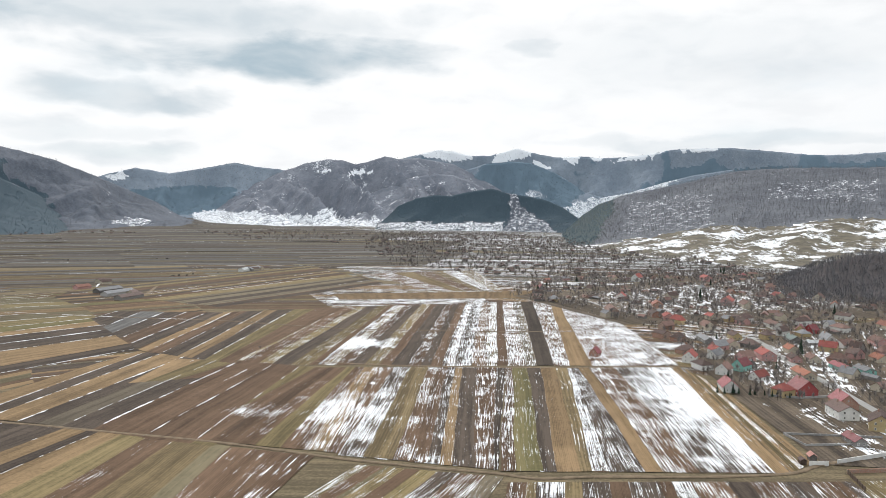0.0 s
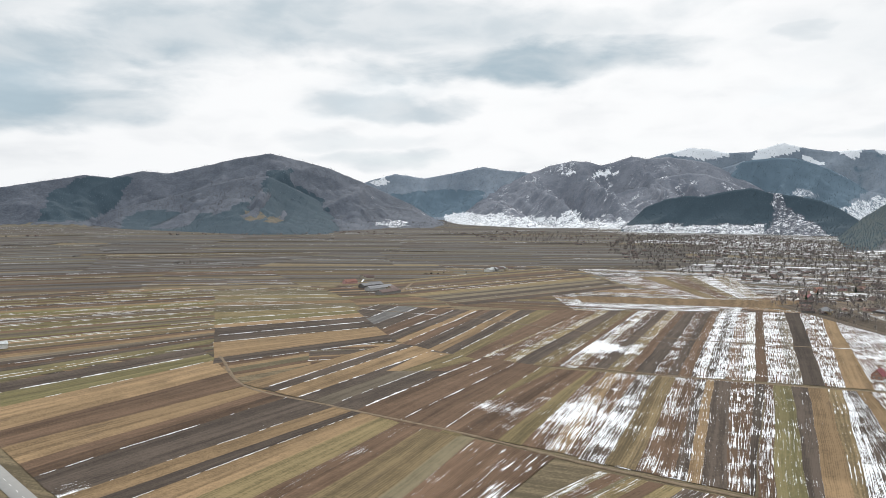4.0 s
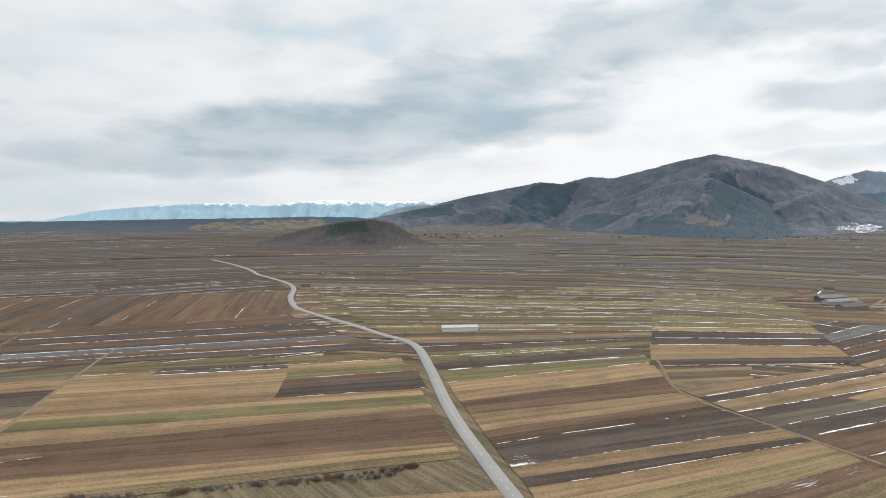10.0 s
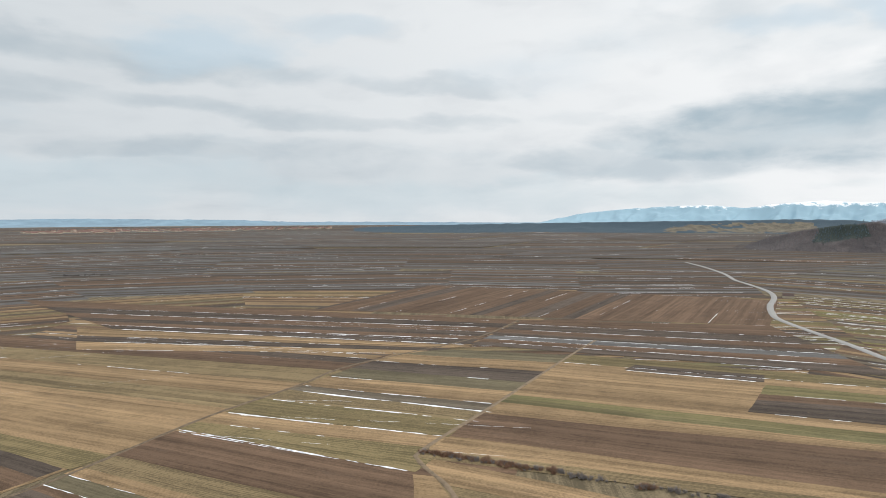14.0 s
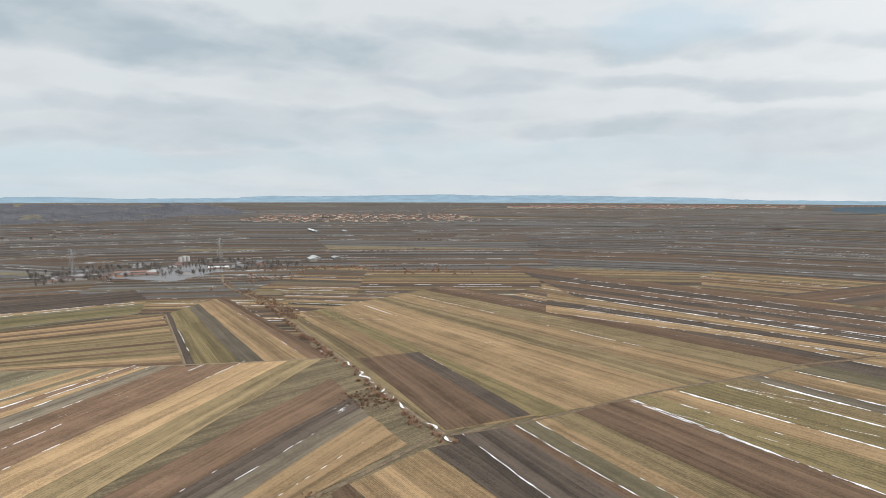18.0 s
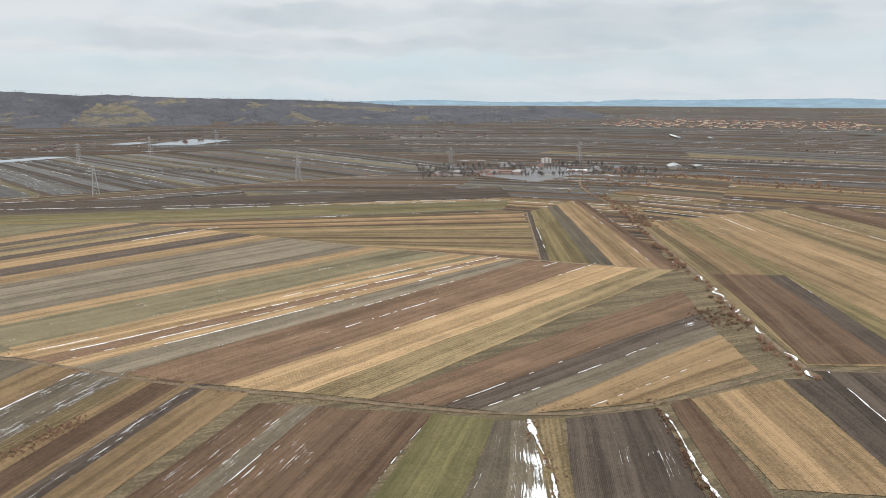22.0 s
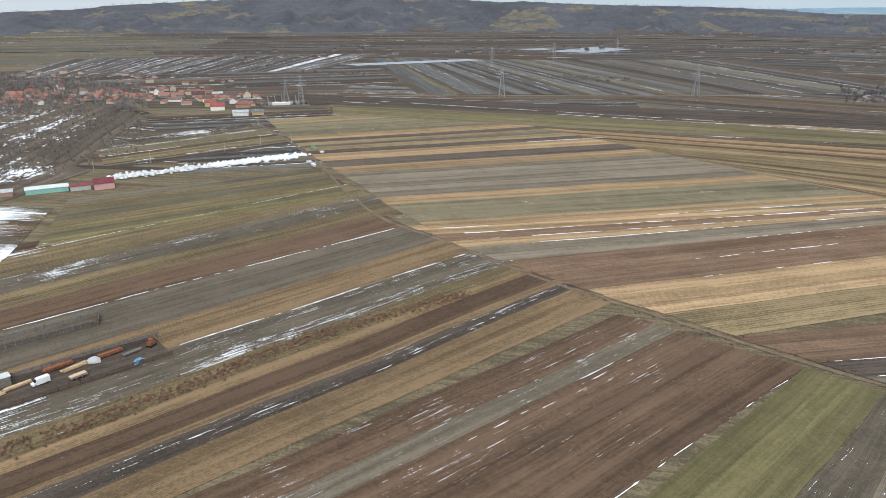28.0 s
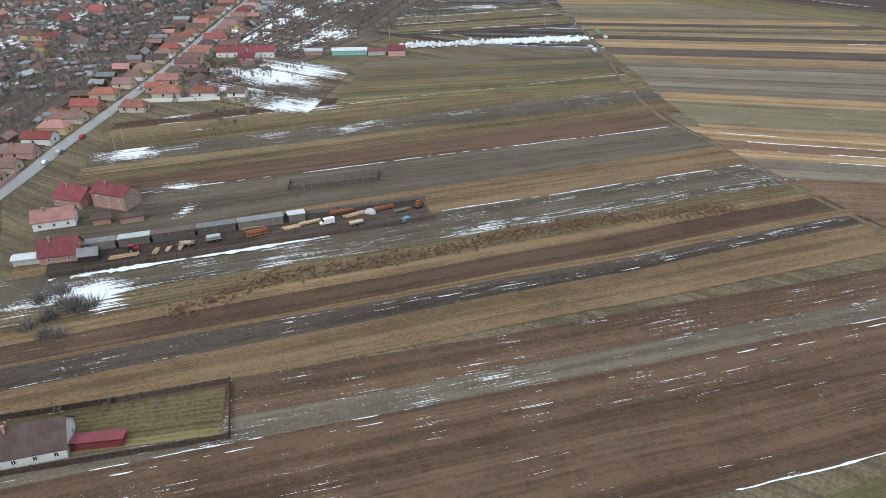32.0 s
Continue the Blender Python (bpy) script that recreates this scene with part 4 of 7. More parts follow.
WALL_WORDS = {"white_render": "white rendered", "cream_render": "cream rendered", "yellow_render": "yellow rendered", "pink_render": "pink rendered", "turquoise_render": "turquoise rendered", "red_render": "red rendered",
              "green_render": "green rendered", "grey_boards": "grey boarded", "concrete": "bare concrete", "bare_brickwork": "bare brick", "dark_wood": "dark wooden"}


def roof_solid(l, w, eaves, rise, hip, over=0.45):
    s, t = Solid(), 0.22
    a, b = l / 2 + over, w / 2 + over
    drop = rise * over / (w / 2)
    r = max(0.05, a - hip)
    z0, z1 = eaves - drop, eaves + rise
    for z in (1, -1):   # the two long slopes
        low = [(-a, z * b, z0), (a, z * b, z0), (r, 0, z1), (-r, 0, z1)]
        if z > 0:
            low = low[::-1]
        s.hexa(low, [(x, y, q + t) for x, y, q in low])
    if hip:
        for z in (1, -1):
            low = [(z * a, -z * b, z0), (z * a, z * b, z0), (z * r, 0.02 * z, z1), (z * r, -0.02 * z, z1)]
            s.hexa(low, [(x, y, q + t) for x, y, q in low])
    return s


def wall_solid(l, w, eaves, rise, hip):
    s = Solid()
    a, b = l / 2, w / 2
    if hip:
        return s.box(-a, -b, -0.8, a, b, eaves)
    ring = lambda x: [(x, -b, -0.8), (x, b, -0.8), (x, b, eaves), (x, 0, eaves + rise), (x, -b, eaves)]
    return s.hexa(ring(-a), ring(a))


def window(parent, x, y, z, yaw, wide=1.0, high=1.3, deep=True):
    """A framed window on a wall: the frame stands proud, the pane is set back in it."""
    fr = Solid()
    for x0, z0, x1, z1 in ((-wide / 2, -high / 2, wide / 2, -high / 2 + 0.1), (-wide / 2, high / 2 - 0.1, wide / 2, high / 2), (-wide / 2, -high / 2 + 0.1, -wide / 2 + 0.1, high / 2 - 0.1), (wide / 2 - 0.1, -high / 2 + 0.1, wide / 2, high / 2 - 0.1), (-0.04, -high / 2 + 0.1, 0.04, high / 2 - 0.1)):
        fr.box(x0, -0.09, z0, x1, 0.02, z1)
    ob = part("window", fr, WHITE if deep else WOOD, parent)
    ob.matrix_basis = pose(x, y, z, 0, 0, yaw)
    pane = Solid().box(-wide / 2 + 0.08, -0.035, -high / 2 + 0.08, wide / 2 - 0.08, 0.03, high / 2 - 0.08)
    part("pane", pane, GLASS, ob)
    return ob


pane_far = [None]


def house(x, y, yaw, l, w, eaves, rise, roof, wall, hip=0.0, detail=2, group="village houses", word="house", chimney=True):
    """detail: 2 with framed windows and a door, 1 with a few plain windows, 0 with none."""
    label = "%s %s with a %s roof" % (WALL_WORDS[wall.name], word, ROOF_WORDS[roof.name])
    name = {"house": "house", "barn": "barn", "shed": "shed"}[word]
    ob = base(name, x, y, yaw, label, word, group)
    part("wall", wall_solid(l, w, eaves, rise, hip), wall, ob)
    part("roof", roof_solid(l, w, eaves, rise, hip), roof, ob)
    taken.append((x, y, 0.5 * max(l, w) + 1))
    if chimney:
        s = Solid().box(l * 0.18, w * 0.06, eaves + rise * 0.4, l * 0.18 + 0.6, w * 0.06 + 0.6, eaves + rise + 0.9)
        s.box(l * 0.18 - 0.08, w * 0.06 - 0.08, eaves + rise + 0.9, l * 0.18 + 0.68, w * 0.06 + 0.68, eaves + rise + 1.02)
        part("chimney", s, BRICK, ob)
    if detail == 2:
        floors = 2 if eaves >= 5 else 1
        for k in range(floors):
            z = 1.6 + 2.8 * k
            n = max(2, int(l / 4.2))
            for i in range(n):
                px = -l / 2 + l * (i + 0.5) / n
                for s, turn in ((-1, 0), (1, 180)):
                    if k == 0 and i == n // 2 and s < 0:
                        door = part("door", Solid().box(-0.5, -0.07, -0.05, 0.5, 0.02, 2.05), WOOD, ob)
                        door.matrix_basis = pose(px, s * w / 2, 0, 0, 0, turn)
                    else:
                        window(ob, px, s * w / 2, z, turn)
            for i in range(2):
                for s, turn in ((-1, -90), (1, 90)):
                    window(ob, s * l / 2, w * (i - 0.5) * 0.45, z, turn)
        if not hip and rise > 3.4:
            for s, turn in ((-1, -90), (1, 90)):
                window(ob, s * l / 2, 0, eaves + rise * 0.3, turn, 0.8, 1.0)
    elif detail == 1:
        if pane_far[0] is None:
            pane_far[0] = Solid().box(-0.55, -0.05, -0.65, 0.55, 0.02, 0.65).mesh("window", GLASS)
        places = ((-l * 0.28, -w / 2, 0), (l * 0.2, -w / 2, 0), (l / 2, 0.3, 90), (-l / 2, -0.3, -90), (l * 0.1, w / 2, 180))
        for px, py, turn in places if math.hypot(x, y) < 520 else places[:2]:
            o = part("window", pane_far[0], GLASS, ob)
            o.matrix_basis = pose(px, py, 1.7, 0, 0, turn)
    return ob


# ---- trees and bushes: a few of each kind, then copies ----
BARK = plain("grey_bark", (0.105, 0.088, 0.076), 0.95, 1.5, 0.35)
TWIGS = plain("leafless_twigs", (0.190, 0.172, 0.162), 0.95, 0.8, 0.3)
RUSTTWIGS = plain("rust_brown_shoots", (0.255, 0.160, 0.108), 0.95, 0.8, 0.3)
NEEDLES = plain("dark_conifer_needles", (0.022, 0.038, 0.026), 0.95, 0.9, 0.35)
WILLOW = plain("ochre_willow_shoots", (0.30, 0.195, 0.085), 0.95, 0.8, 0.25)


def grow_tree(seed, height, spread, twig_mat):
    """A tapered trunk with limbs, and a crown of many fine twigs with gaps."""
    rnd = random.Random(seed)
    wood, tv, tf = Solid(), [], []

    def twig(a, b, r):
        o = len(tv)
        d = (b - a).normalized()
        s = d.cross(Vector((rnd.uniform(-1, 1), rnd.uniform(-1, 1), rnd.uniform(-1, 1)))).normalized() * r
        tv.extend([tuple(a - s), tuple(a + s), tuple(b)])
        tf.append((o, o + 1, o + 2))

    def limb(a, direction, length, r, level):
        b = a + direction * length
        if level < 2:
            wood.rod(a, b, r, 5, r * 0.6)
        else:
            twig(a, b, max(r, 0.085))
        if level == 3:
            return
        for i in range((5, 5, 6)[level]):
            t = rnd.uniform(0.35, 1.0)
            side = Vector((rnd.uniform(-1, 1), rnd.uniform(-1, 1), rnd.uniform(-0.2, 0.9)))
            limb(a + (b - a) * t, (direction * 0.55 + side * spread).normalized(), length * rnd.uniform(0.45, 0.72), r * 0.5, level + 1)

    limb(Vector((0, 0, -0.4)), Vector((rnd.uniform(-0.08, 0.08), rnd.uniform(-0.08, 0.08), 1)).normalized(), height * 0.5, height * 0.022, 0)
    return wood.mesh("trunk", BARK), mesh_of("crown", tv, tf, twig_mat)


def grow_bush(seed, height, wide, mat):
    rnd = random.Random(seed)
    tv, tf = [], []
    for i in range(90):
        a = Vector((rnd.gauss(0, wide * 0.22), rnd.gauss(0, wide * 0.22), -0.1))
        b = a + Vector((rnd.gauss(0, wide * 0.28), rnd.gauss(0, wide * 0.28), height * rnd.uniform(0.5, 1.1)))
        s = Vector((rnd.uniform(-1, 1), rnd.uniform(-1, 1), 0)).normalized() * 0.09
        o = len(tv)
        tv.extend([tuple(a - s), tuple(a + s), tuple(b + s * 0.3), tuple(b - s * 0.3)])
        tf.append((o, o + 1, o + 2, o + 3))
    return mesh_of("bush", tv, tf, mat)


def grow_conifer(seed, height):
    rnd = random.Random(seed)
    s = Solid()
    for k in range(8):
        z = height * (0.10 + 0.105 * k)
        r = height * 0.21 * (1 - k / 8.6) * rnd.uniform(0.88, 1.1)
        n = 11
        o = len(s.v)
        for i in range(n):
            a = 2 * math.pi * i / n + k
            q = r * (1.0 if i % 2 else 0.62) * rnd.uniform(0.85, 1.15)
            s.v.append((q * math.cos(a), q * math.sin(a), z - height * 0.02 * rnd.random()))
        s.v.append((0, 0, z + height * 0.19))
        s.f += [(o + i, o + (i + 1) % n, o + n) for i in range(n)]
    return Solid().rod((0, 0, -0.4), (0, 0, height * 0.5), height * 0.018).mesh("trunk", BARK), s.mesh("crown", NEEDLES)


TREES = [grow_tree(s, h, q, TWIGS) for s, h, q in ((1, 11, 0.75), (2, 9, 0.9), (3, 13, 0.6), (4, 8, 1.0), (5, 10, 0.7))]
WILLOWS = [grow_tree(9, 9, 0.8, WILLOW)]
FIRS = [grow_conifer(s, h) for s, h in ((21, 13), (22, 10), (23, 16))]
BUSHES = [grow_bush(s, h, w, RUSTTWIGS) for s, h, w in ((31, 2.0, 3.0), (32, 1.6, 2.4), (33, 2.6, 3.4))]
BUSHES_GREY = [grow_bush(s, h, w, TWIGS) for s, h, w in ((41, 2.2, 3.0), (42, 3.0, 3.6))]


def tree(x, y, kind, size, turn, label, category="tree", group="bare trees of the villages"):
    trunk, crown = kind
    px, py, pz = lay(x, y)
    k = math.hypot(px, py) / max(1.0, math.hypot(x, y)) * size
    ob = new("fir_tree" if "conifer" in category or "fir" in label else "tree", trunk)
    ob.matrix_basis = Matrix.LocRotScale((px, py, pz), Euler((0, 0, turn)), (k, k, k))
    tagged(ob, label, "tree", group)
    o = new("crown", crown)
    o.parent = ob
    return ob


def bush(x, y, mesh, size, turn, label="leafless rust-brown bush beside the field", group="bushes along the brook and tracks"):
    ob = new("bush", mesh)
    px, py, pz = lay(x, y)
    k = math.hypot(px, py) / max(1.0, math.hypot(x, y)) * size
    ob.matrix_basis = Matrix.LocRotScale((px, py, pz), Euler((0, 0, turn)), (k, k, k))
    return tagged(ob, label, "bush", group)


def clear(x, y, r):
    return all((x - a) ** 2 + (y - b) ** 2 > (r + c) ** 2 for a, b, c in taken)


def off_line(x, y, line, r):
    return all((x - a) ** 2 + (y - b) ** 2 > r * r for a, b in line)


def grove(name, label, area, count, seed, size, lines):
    """Many bare trees that nobody could count: thin trunks under loose crowns of twigs, in one mesh."""
    rnd = random.Random(seed)
    xs, ys = [p[0] for p in area], [p[1] for p in area]
    tv, tf = [], []
    done = tries = 0
    while done < count and tries < 30 * count:
        tries += 1
        x, y = rnd.uniform(min(xs), max(xs)), rnd.uniform(min(ys), max(ys))
        if not inside(x, y, area) or not all(off_line(x, y, line, 5) for line in lines) or not clear(x, y, 0.5):
            continue
        px, py, pz = lay(x, y)
        add_bare_tree(tv, tf, rnd, px, py, pz, rnd.uniform(*size) * 9 * math.hypot(px, py) / math.hypot(x, y))
        done += 1
    return tagged(new(name, mesh_of(name, tv, tf, TWIGS)), label, "trees", kind="stuff")


def add_bare_tree(tv, tf, rnd, x, y, z, high, count=60):
    o = len(tv)
    r = high * 0.02
    tv.extend([(x - r, y, z - 0.5), (x + r, y, z - 0.5), (x, y + r, z - 0.5), (x, y, z + high * 0.7)])
    tf.extend([(o, o + 1, o + 3), (o + 1, o + 2, o + 3), (o + 2, o, o + 3)])
    for i in range(count):
        a, s = rnd.uniform(0, 6.283), rnd.uniform(0.08, 0.44) * high
        bz = z + high * (0.4 + 0.6 * rnd.random() ** 0.8)
        bx, by = x + s * math.cos(a), y + s * math.sin(a)
        k = rnd.uniform(0.15, 0.5)
        ax, ay, az_ = x + (bx - x) * k, y + (by - y) * k, z + (bz - z) * 0.62
        w = high * rnd.uniform(0.009, 0.020)
        o = len(tv)
        tv.extend([(ax + w * math.sin(a), ay - w * math.cos(a), az_), (ax - w * math.sin(a), ay + w * math.cos(a), az_ + w), (bx, by, bz)])
        tf.append((o, o + 1, o + 2))


def inside(x, y, corners):
    hit, n = False, len(corners)
    for i in range(n):
        (x0, y0), (x1, y1) = corners[i], corners[(i + 1) % n]
        if (y0 > y) != (y1 > y) and x < (x1 - x0) * (y - y0) / (y1 - y0) + x0:
            hit = not hit
    return hit


def thicket(name, label, points, count, spread, size, meshes, mat):
    """Scrub that nobody could count, scattered along a line, in one mesh."""
    rnd = random.Random(count + len(label))
    line = smooth_line(points, 2)
    tv, tf = [], []
    for i in range(count):
        x, y = rnd.choice(line)
        x, y = x + rnd.gauss(0, spread), y + rnd.gauss(0, spread)
        me, k, t = rnd.choice(meshes), rnd.uniform(*size), rnd.uniform(0, 6.3)
        c, s, o = math.cos(t) * k, math.sin(t) * k, len(tv)
        px, py, pz = lay(x, y, 0.2)
        tv.extend((px + v.co.x * c - v.co.y * s, py + v.co.x * s + v.co.y * c, pz + v.co.z * k) for v in me.vertices)
        tf.extend(tuple(o + j for j in p.vertices) for p in me.polygons)
    return tagged(new(name, mesh_of(name, tv, tf, mat)), label, "scrub", kind="stuff")


def far_town(label, area, count, seed, big, dull=True, roof=None, lines=()):
    """A town so far off that its houses run together."""
    rnd = random.Random(seed)
    walls, roofs = Solid(), Solid()
    xs, ys = [p[0] for p in area], [p[1] for p in area]
    while count:
        x, y = rnd.uniform(min(xs), max(xs)), rnd.uniform(min(ys), max(ys))
        if not inside(x, y, area) or not all(off_line(x, y, line, 10) for line in lines) or not clear(x, y, 3):
            continue
        count -= 1
        a, w, hgt = rnd.uniform(6, 12) * big, rnd.uniform(4, 6) * big, rnd.uniform(2.6, 4.8) * big * (2.2 if rnd.random() < 0.06 else 1)
        t = rnd.uniform(0, 3.1)
        c, s = math.cos(t), math.sin(t)
        at = lambda px, py, pz: lay(x + px * c - py * s, y + px * s + py * c, pz)
        walls.hexa([at(-a, -w, -1), at(a, -w, -1), at(a, w, -1), at(-a, w, -1)], [at(-a, -w, hgt), at(a, -w, hgt), at(a, w, hgt), at(-a, w, hgt)])
        roofs.hexa([at(-a - 0.5, -w - 0.5, hgt), at(a + 0.5, -w - 0.5, hgt), at(a + 0.5, w + 0.5, hgt), at(-a - 0.5, w + 0.5, hgt)], [at(-a, -0.2, hgt + w * 0.8), at(a, -0.2, hgt + w * 0.8), at(a, 0.2, hgt + w * 0.8), at(-a, 0.2, hgt + w * 0.8)])
    ob = tagged(new("far_town", walls.mesh("far_town", GREYWALL if dull else CREAM)), label, "town", kind="stuff")
    part("roof", roofs, roof or (BROWNROOF if dull else GREYROOF), ob)

# ---- hills and mountains round the basin ----
def foot_radius(e):
    """How far off the plain lies that is seen at this angle below the level."""
    x, y, z = lay(0, EYE / math.tan(radians(-e)))
    return y


def mountain(name, label, crest, r_crest, foot, mask, rough=0.35, spur=5.0, seed=0, fine=5, rows_=44, mat=None, power=1.25, woods=None, lean=0.6):
    """A range along a skyline. crest: (azimuth, elevation seen from the drone). foot: its distance, or (azimuth, elevation) where it meets the plain.
    mask(azimuth, elevation, share of the slope, x, y): its (snow, conifers, grass). spur: degrees between the ribs that run down from the crest, lean: how far they slant."""
    if crest[0][0] > crest[-1][0]:
        crest = crest[::-1]
    azs, els = [c[0] for c in crest], [c[1] for c in crest]
    lo, hi = azs[0], azs[-1]
    n = max(16, int((hi - lo) * fine))
    if not isinstance(foot, (int, float)):
        foot = sorted(foot)
        foot_az, foot_r = [c[0] for c in foot], [foot_radius(c[1]) for c in foot]
    verts, cover = [], []
    total = rows_ + rows_ // 4
    for i in range(n + 1):
        q = lo + (hi - lo) * i / n
        e = float(np.interp(q, azs, els)) + 0.05 * noise.fractal(Vector((q * 1.3, seed, 0)), 1.0, 2.0, 5)
        r_foot = foot if isinstance(foot, (int, float)) else float(np.interp(q, foot_az, foot_r))
        rc = max(r_crest * (1 + 0.012 * math.sin(q * 0.35 + seed)), r_foot + 60)
        top = EYE + rc * math.tan(radians(e))
        low = EYE * (1 - r_foot / foot_plan(r_foot)) - 5
        rise = max(top - low, 1)
        for j in range(total + 1):
            s = j / rows_
            r = r_foot + (rc - r_foot) * s
            x, y = polar(q, r)
            if s <= 1:
                p = s ** power * (1 - 0.25 * math.sin(math.pi * s))
                p = p + (s - p) * 0.25
                u = q / spur + lean * s
                rib = 1 - 2 * abs(noise.noise(Vector((u, 0.8 * s, seed))))
                rib += 0.5 * (1 - 2 * abs(noise.noise(Vector((2.4 * u + 0.7 * rib, 1.9 * s, seed + 4)))))
                rib += 0.28 * noise.fractal(Vector((x / 90, y / 90, seed)), 0.9, 2.1, 4)
                z = low + rise * p + rise * rough * (rib - 0.95) * (4 * s * (1 - s)) ** 0.8 * 0.55 * min(1.0, 0.15 + 2.6 * s)
                z = min(z, EYE + (top - EYE) * r / rc - 0.012 * rise * (1 - s)) if s > 0.4 else z
            else:
                z = top - (s - 1) * rise * 1.6
            verts.append((x, y, z))
            blur = noise.fractal(Vector((x / 70, y / 70, seed + 3)), 0.8, 2.0, 5)
            blur2 = noise.fractal(Vector((x / 60, y / 60, z / 40 + seed + 8)), 0.8, 2.0, 5)
            cover.append(mask(q + 0.45 * blur, math.degrees(math.atan2(z - EYE, r)) + 0.17 * blur2, s + 0.06 * blur2, x, y))
    w = total + 1
    faces = [(i * w + j, i * w + j + 1, (i + 1) * w + j + 1, (i + 1) * w + j) for i in range(n) for j in range(total)]
    me = mesh_of(name, verts, faces, mat or HILL, True)
    colours_on(me, "cover", cover)
    ob = tagged(new(name, me), label, "mountain" if "mountain" in name else "hill")
    if woods:
        forest(ob, me, cover, woods[0], woods[1], seed)
    return ob


def clad(ground_cover, *patches):
    """A mask: what covers the whole slope, then patches (0 snow, 1 conifers, 2 grass; how much; outline in azimuth and elevation)."""
    def mask(q, e, s, x, y):
        c = list(ground_cover(s, x, y) if callable(ground_cover) else ground_cover)
        for channel, value, outline in patches:
            if inside(q, e, outline):
                if channel != 1:
                    c[1] = 0.0
                if channel == 0:
                    c[2] = 0.0
                c[channel] = value
        return tuple(c)
    return mask


def forest(ob, me, cover, firs, bare, seed):
    """Trees over a hillside: conifers where they stand thick, leafless ones elsewhere, each sort in one mesh."""
    rnd = random.Random(seed)
    polys = [(p.vertices[:], p.area, p.center) for p in me.polygons]
    sizes = np.array([p[1] for p in polys])
    picks = np.random.RandomState(seed).choice(len(polys), (firs + bare) * 6, p=sizes / sizes.sum())
    fv, ff, bv, bf = [], [], [], []
    n_f = n_b = 0
    for k in picks:
        ids = polys[k][0]
        snow, pines, grass = cover[ids[0]]
        a, b, c, d = (me.vertices[i].co for i in ids)
        s, t = rnd.random(), rnd.random()
        p = (a * (1 - s) + b * s) * (1 - t) + (d * (1 - s) + c * s) * t
        if pines > 0.55 and n_f < firs:
            n_f += 1
            hgt, o = rnd.uniform(4, 7), len(fv)
            r = hgt * rnd.uniform(0.17, 0.24)
            for i in range(5):
                q = 1.2566 * i + s
                fv.append((p.x + r * math.cos(q), p.y + r * math.sin(q), p.z - 1))
            fv.append((p.x, p.y, p.z + hgt))
            ff.extend((o + i, o + (i + 1) % 5, o + 5) for i in range(5))
        elif pines < 0.5 and grass < 0.5 and snow < 1.2 and n_b < bare:
            n_b += 1
            add_bare_tree(bv, bf, rnd, p.x, p.y, p.z, rnd.uniform(8, 14), 9)
        if n_f >= firs and n_b >= bare:
            break
    if fv:
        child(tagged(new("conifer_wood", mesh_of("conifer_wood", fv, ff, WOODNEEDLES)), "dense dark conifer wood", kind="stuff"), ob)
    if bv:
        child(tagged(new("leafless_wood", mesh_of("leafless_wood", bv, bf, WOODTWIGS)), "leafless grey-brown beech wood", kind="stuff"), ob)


# needles far lighter and bluer than near firs: haze painted into the colour
WOODNEEDLES = plain("hazed_conifers", (0.112, 0.154, 0.184), 0.95, 0.02, 0.3)
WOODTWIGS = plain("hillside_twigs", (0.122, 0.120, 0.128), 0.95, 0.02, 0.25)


def foot_plan(r):
    """The plan distance that lay() brings to r."""
    return r if r <= NEAR else NEAR - RIM * math.log(max(1e-3, 1 - (r - NEAR) / RIM))


def spot(x, y, scale, seed):
    return noise.fractal(Vector((x / scale, y / scale, seed)), 1.0, 2.0, 4)


WOOD_EDGE = [(-8.2, -3.10), (-9.1, -1.25), (-12.1, 1.51), (-22.6, 4.50), (-37.1, 4.04), (-37.2, -0.00), (-32.5, -0.30), (-30.2, -0.41), (-28.0, -0.52), (-26.6, -0.96), (-24.3, -1.13), (-21.9, -0.96), (-20.3, -1.21), (-17.9, -1.74), (-14.9, -2.25), (-12.7, -2.74)]
SOUTH_CLEARINGS = [(2, 1.0, [(185.6, -1.75), (184.2, -0.69), (182.0, -0.69), (180.0, -1.73), (181.1, -2.07), (185.5, -2.08)]), (2, 1.0, [(170.5, -0.69), (167.6, -0.79), (161.9, -1.02), (161.8, -1.21), (168.4, -1.00)]), (2, 1.0, [(208.0, -2.64), (202.0, -2.03), (199.5, -2.38), (202.1, -3.34)]), (2, 1.0, [(217.1, -3.19), (213.1, -1.97), (210.7, -2.40), (212.3, -3.33)]), (2, 1.0, [(210.4, -0.86), (205.8, -0.41), (205.5, -0.72), (210.1, -1.17)]), (0, 0.45, [(184.8, -1.36), (181.5, -1.36), (181.5, -1.57), (184.8, -1.58)])]
# the blue of the distance is painted on as this base colour
HAZE_BLUE = plain("haze_blue_hills", (0.20, 0.29, 0.36), 1.0, 0.01, 0.15)
BARE = (0.0, 0.0, 0.0)
mountain("far_hills", "low wooded hills tinted haze-blue on the horizon", [(172, -0.45), (170, -0.37), (165.9, -0.49), (159, -0.32), (153.6, -0.49), (146.1, -0.43), (143.3, -0.25), (139.7, -0.3), (134.1, -0.2), (128.6, -0.12), (125, -0.22), (121.1, -0.17), (115.3, -0.25), (109.3, -0.32), (105.1, -0.49), (97.8, -0.51), (89.1, -0.59), (82, -0.6)], 4790, 4330, clad(BARE), 0.2, 3, 3, 3, 10, HAZE_BLUE)


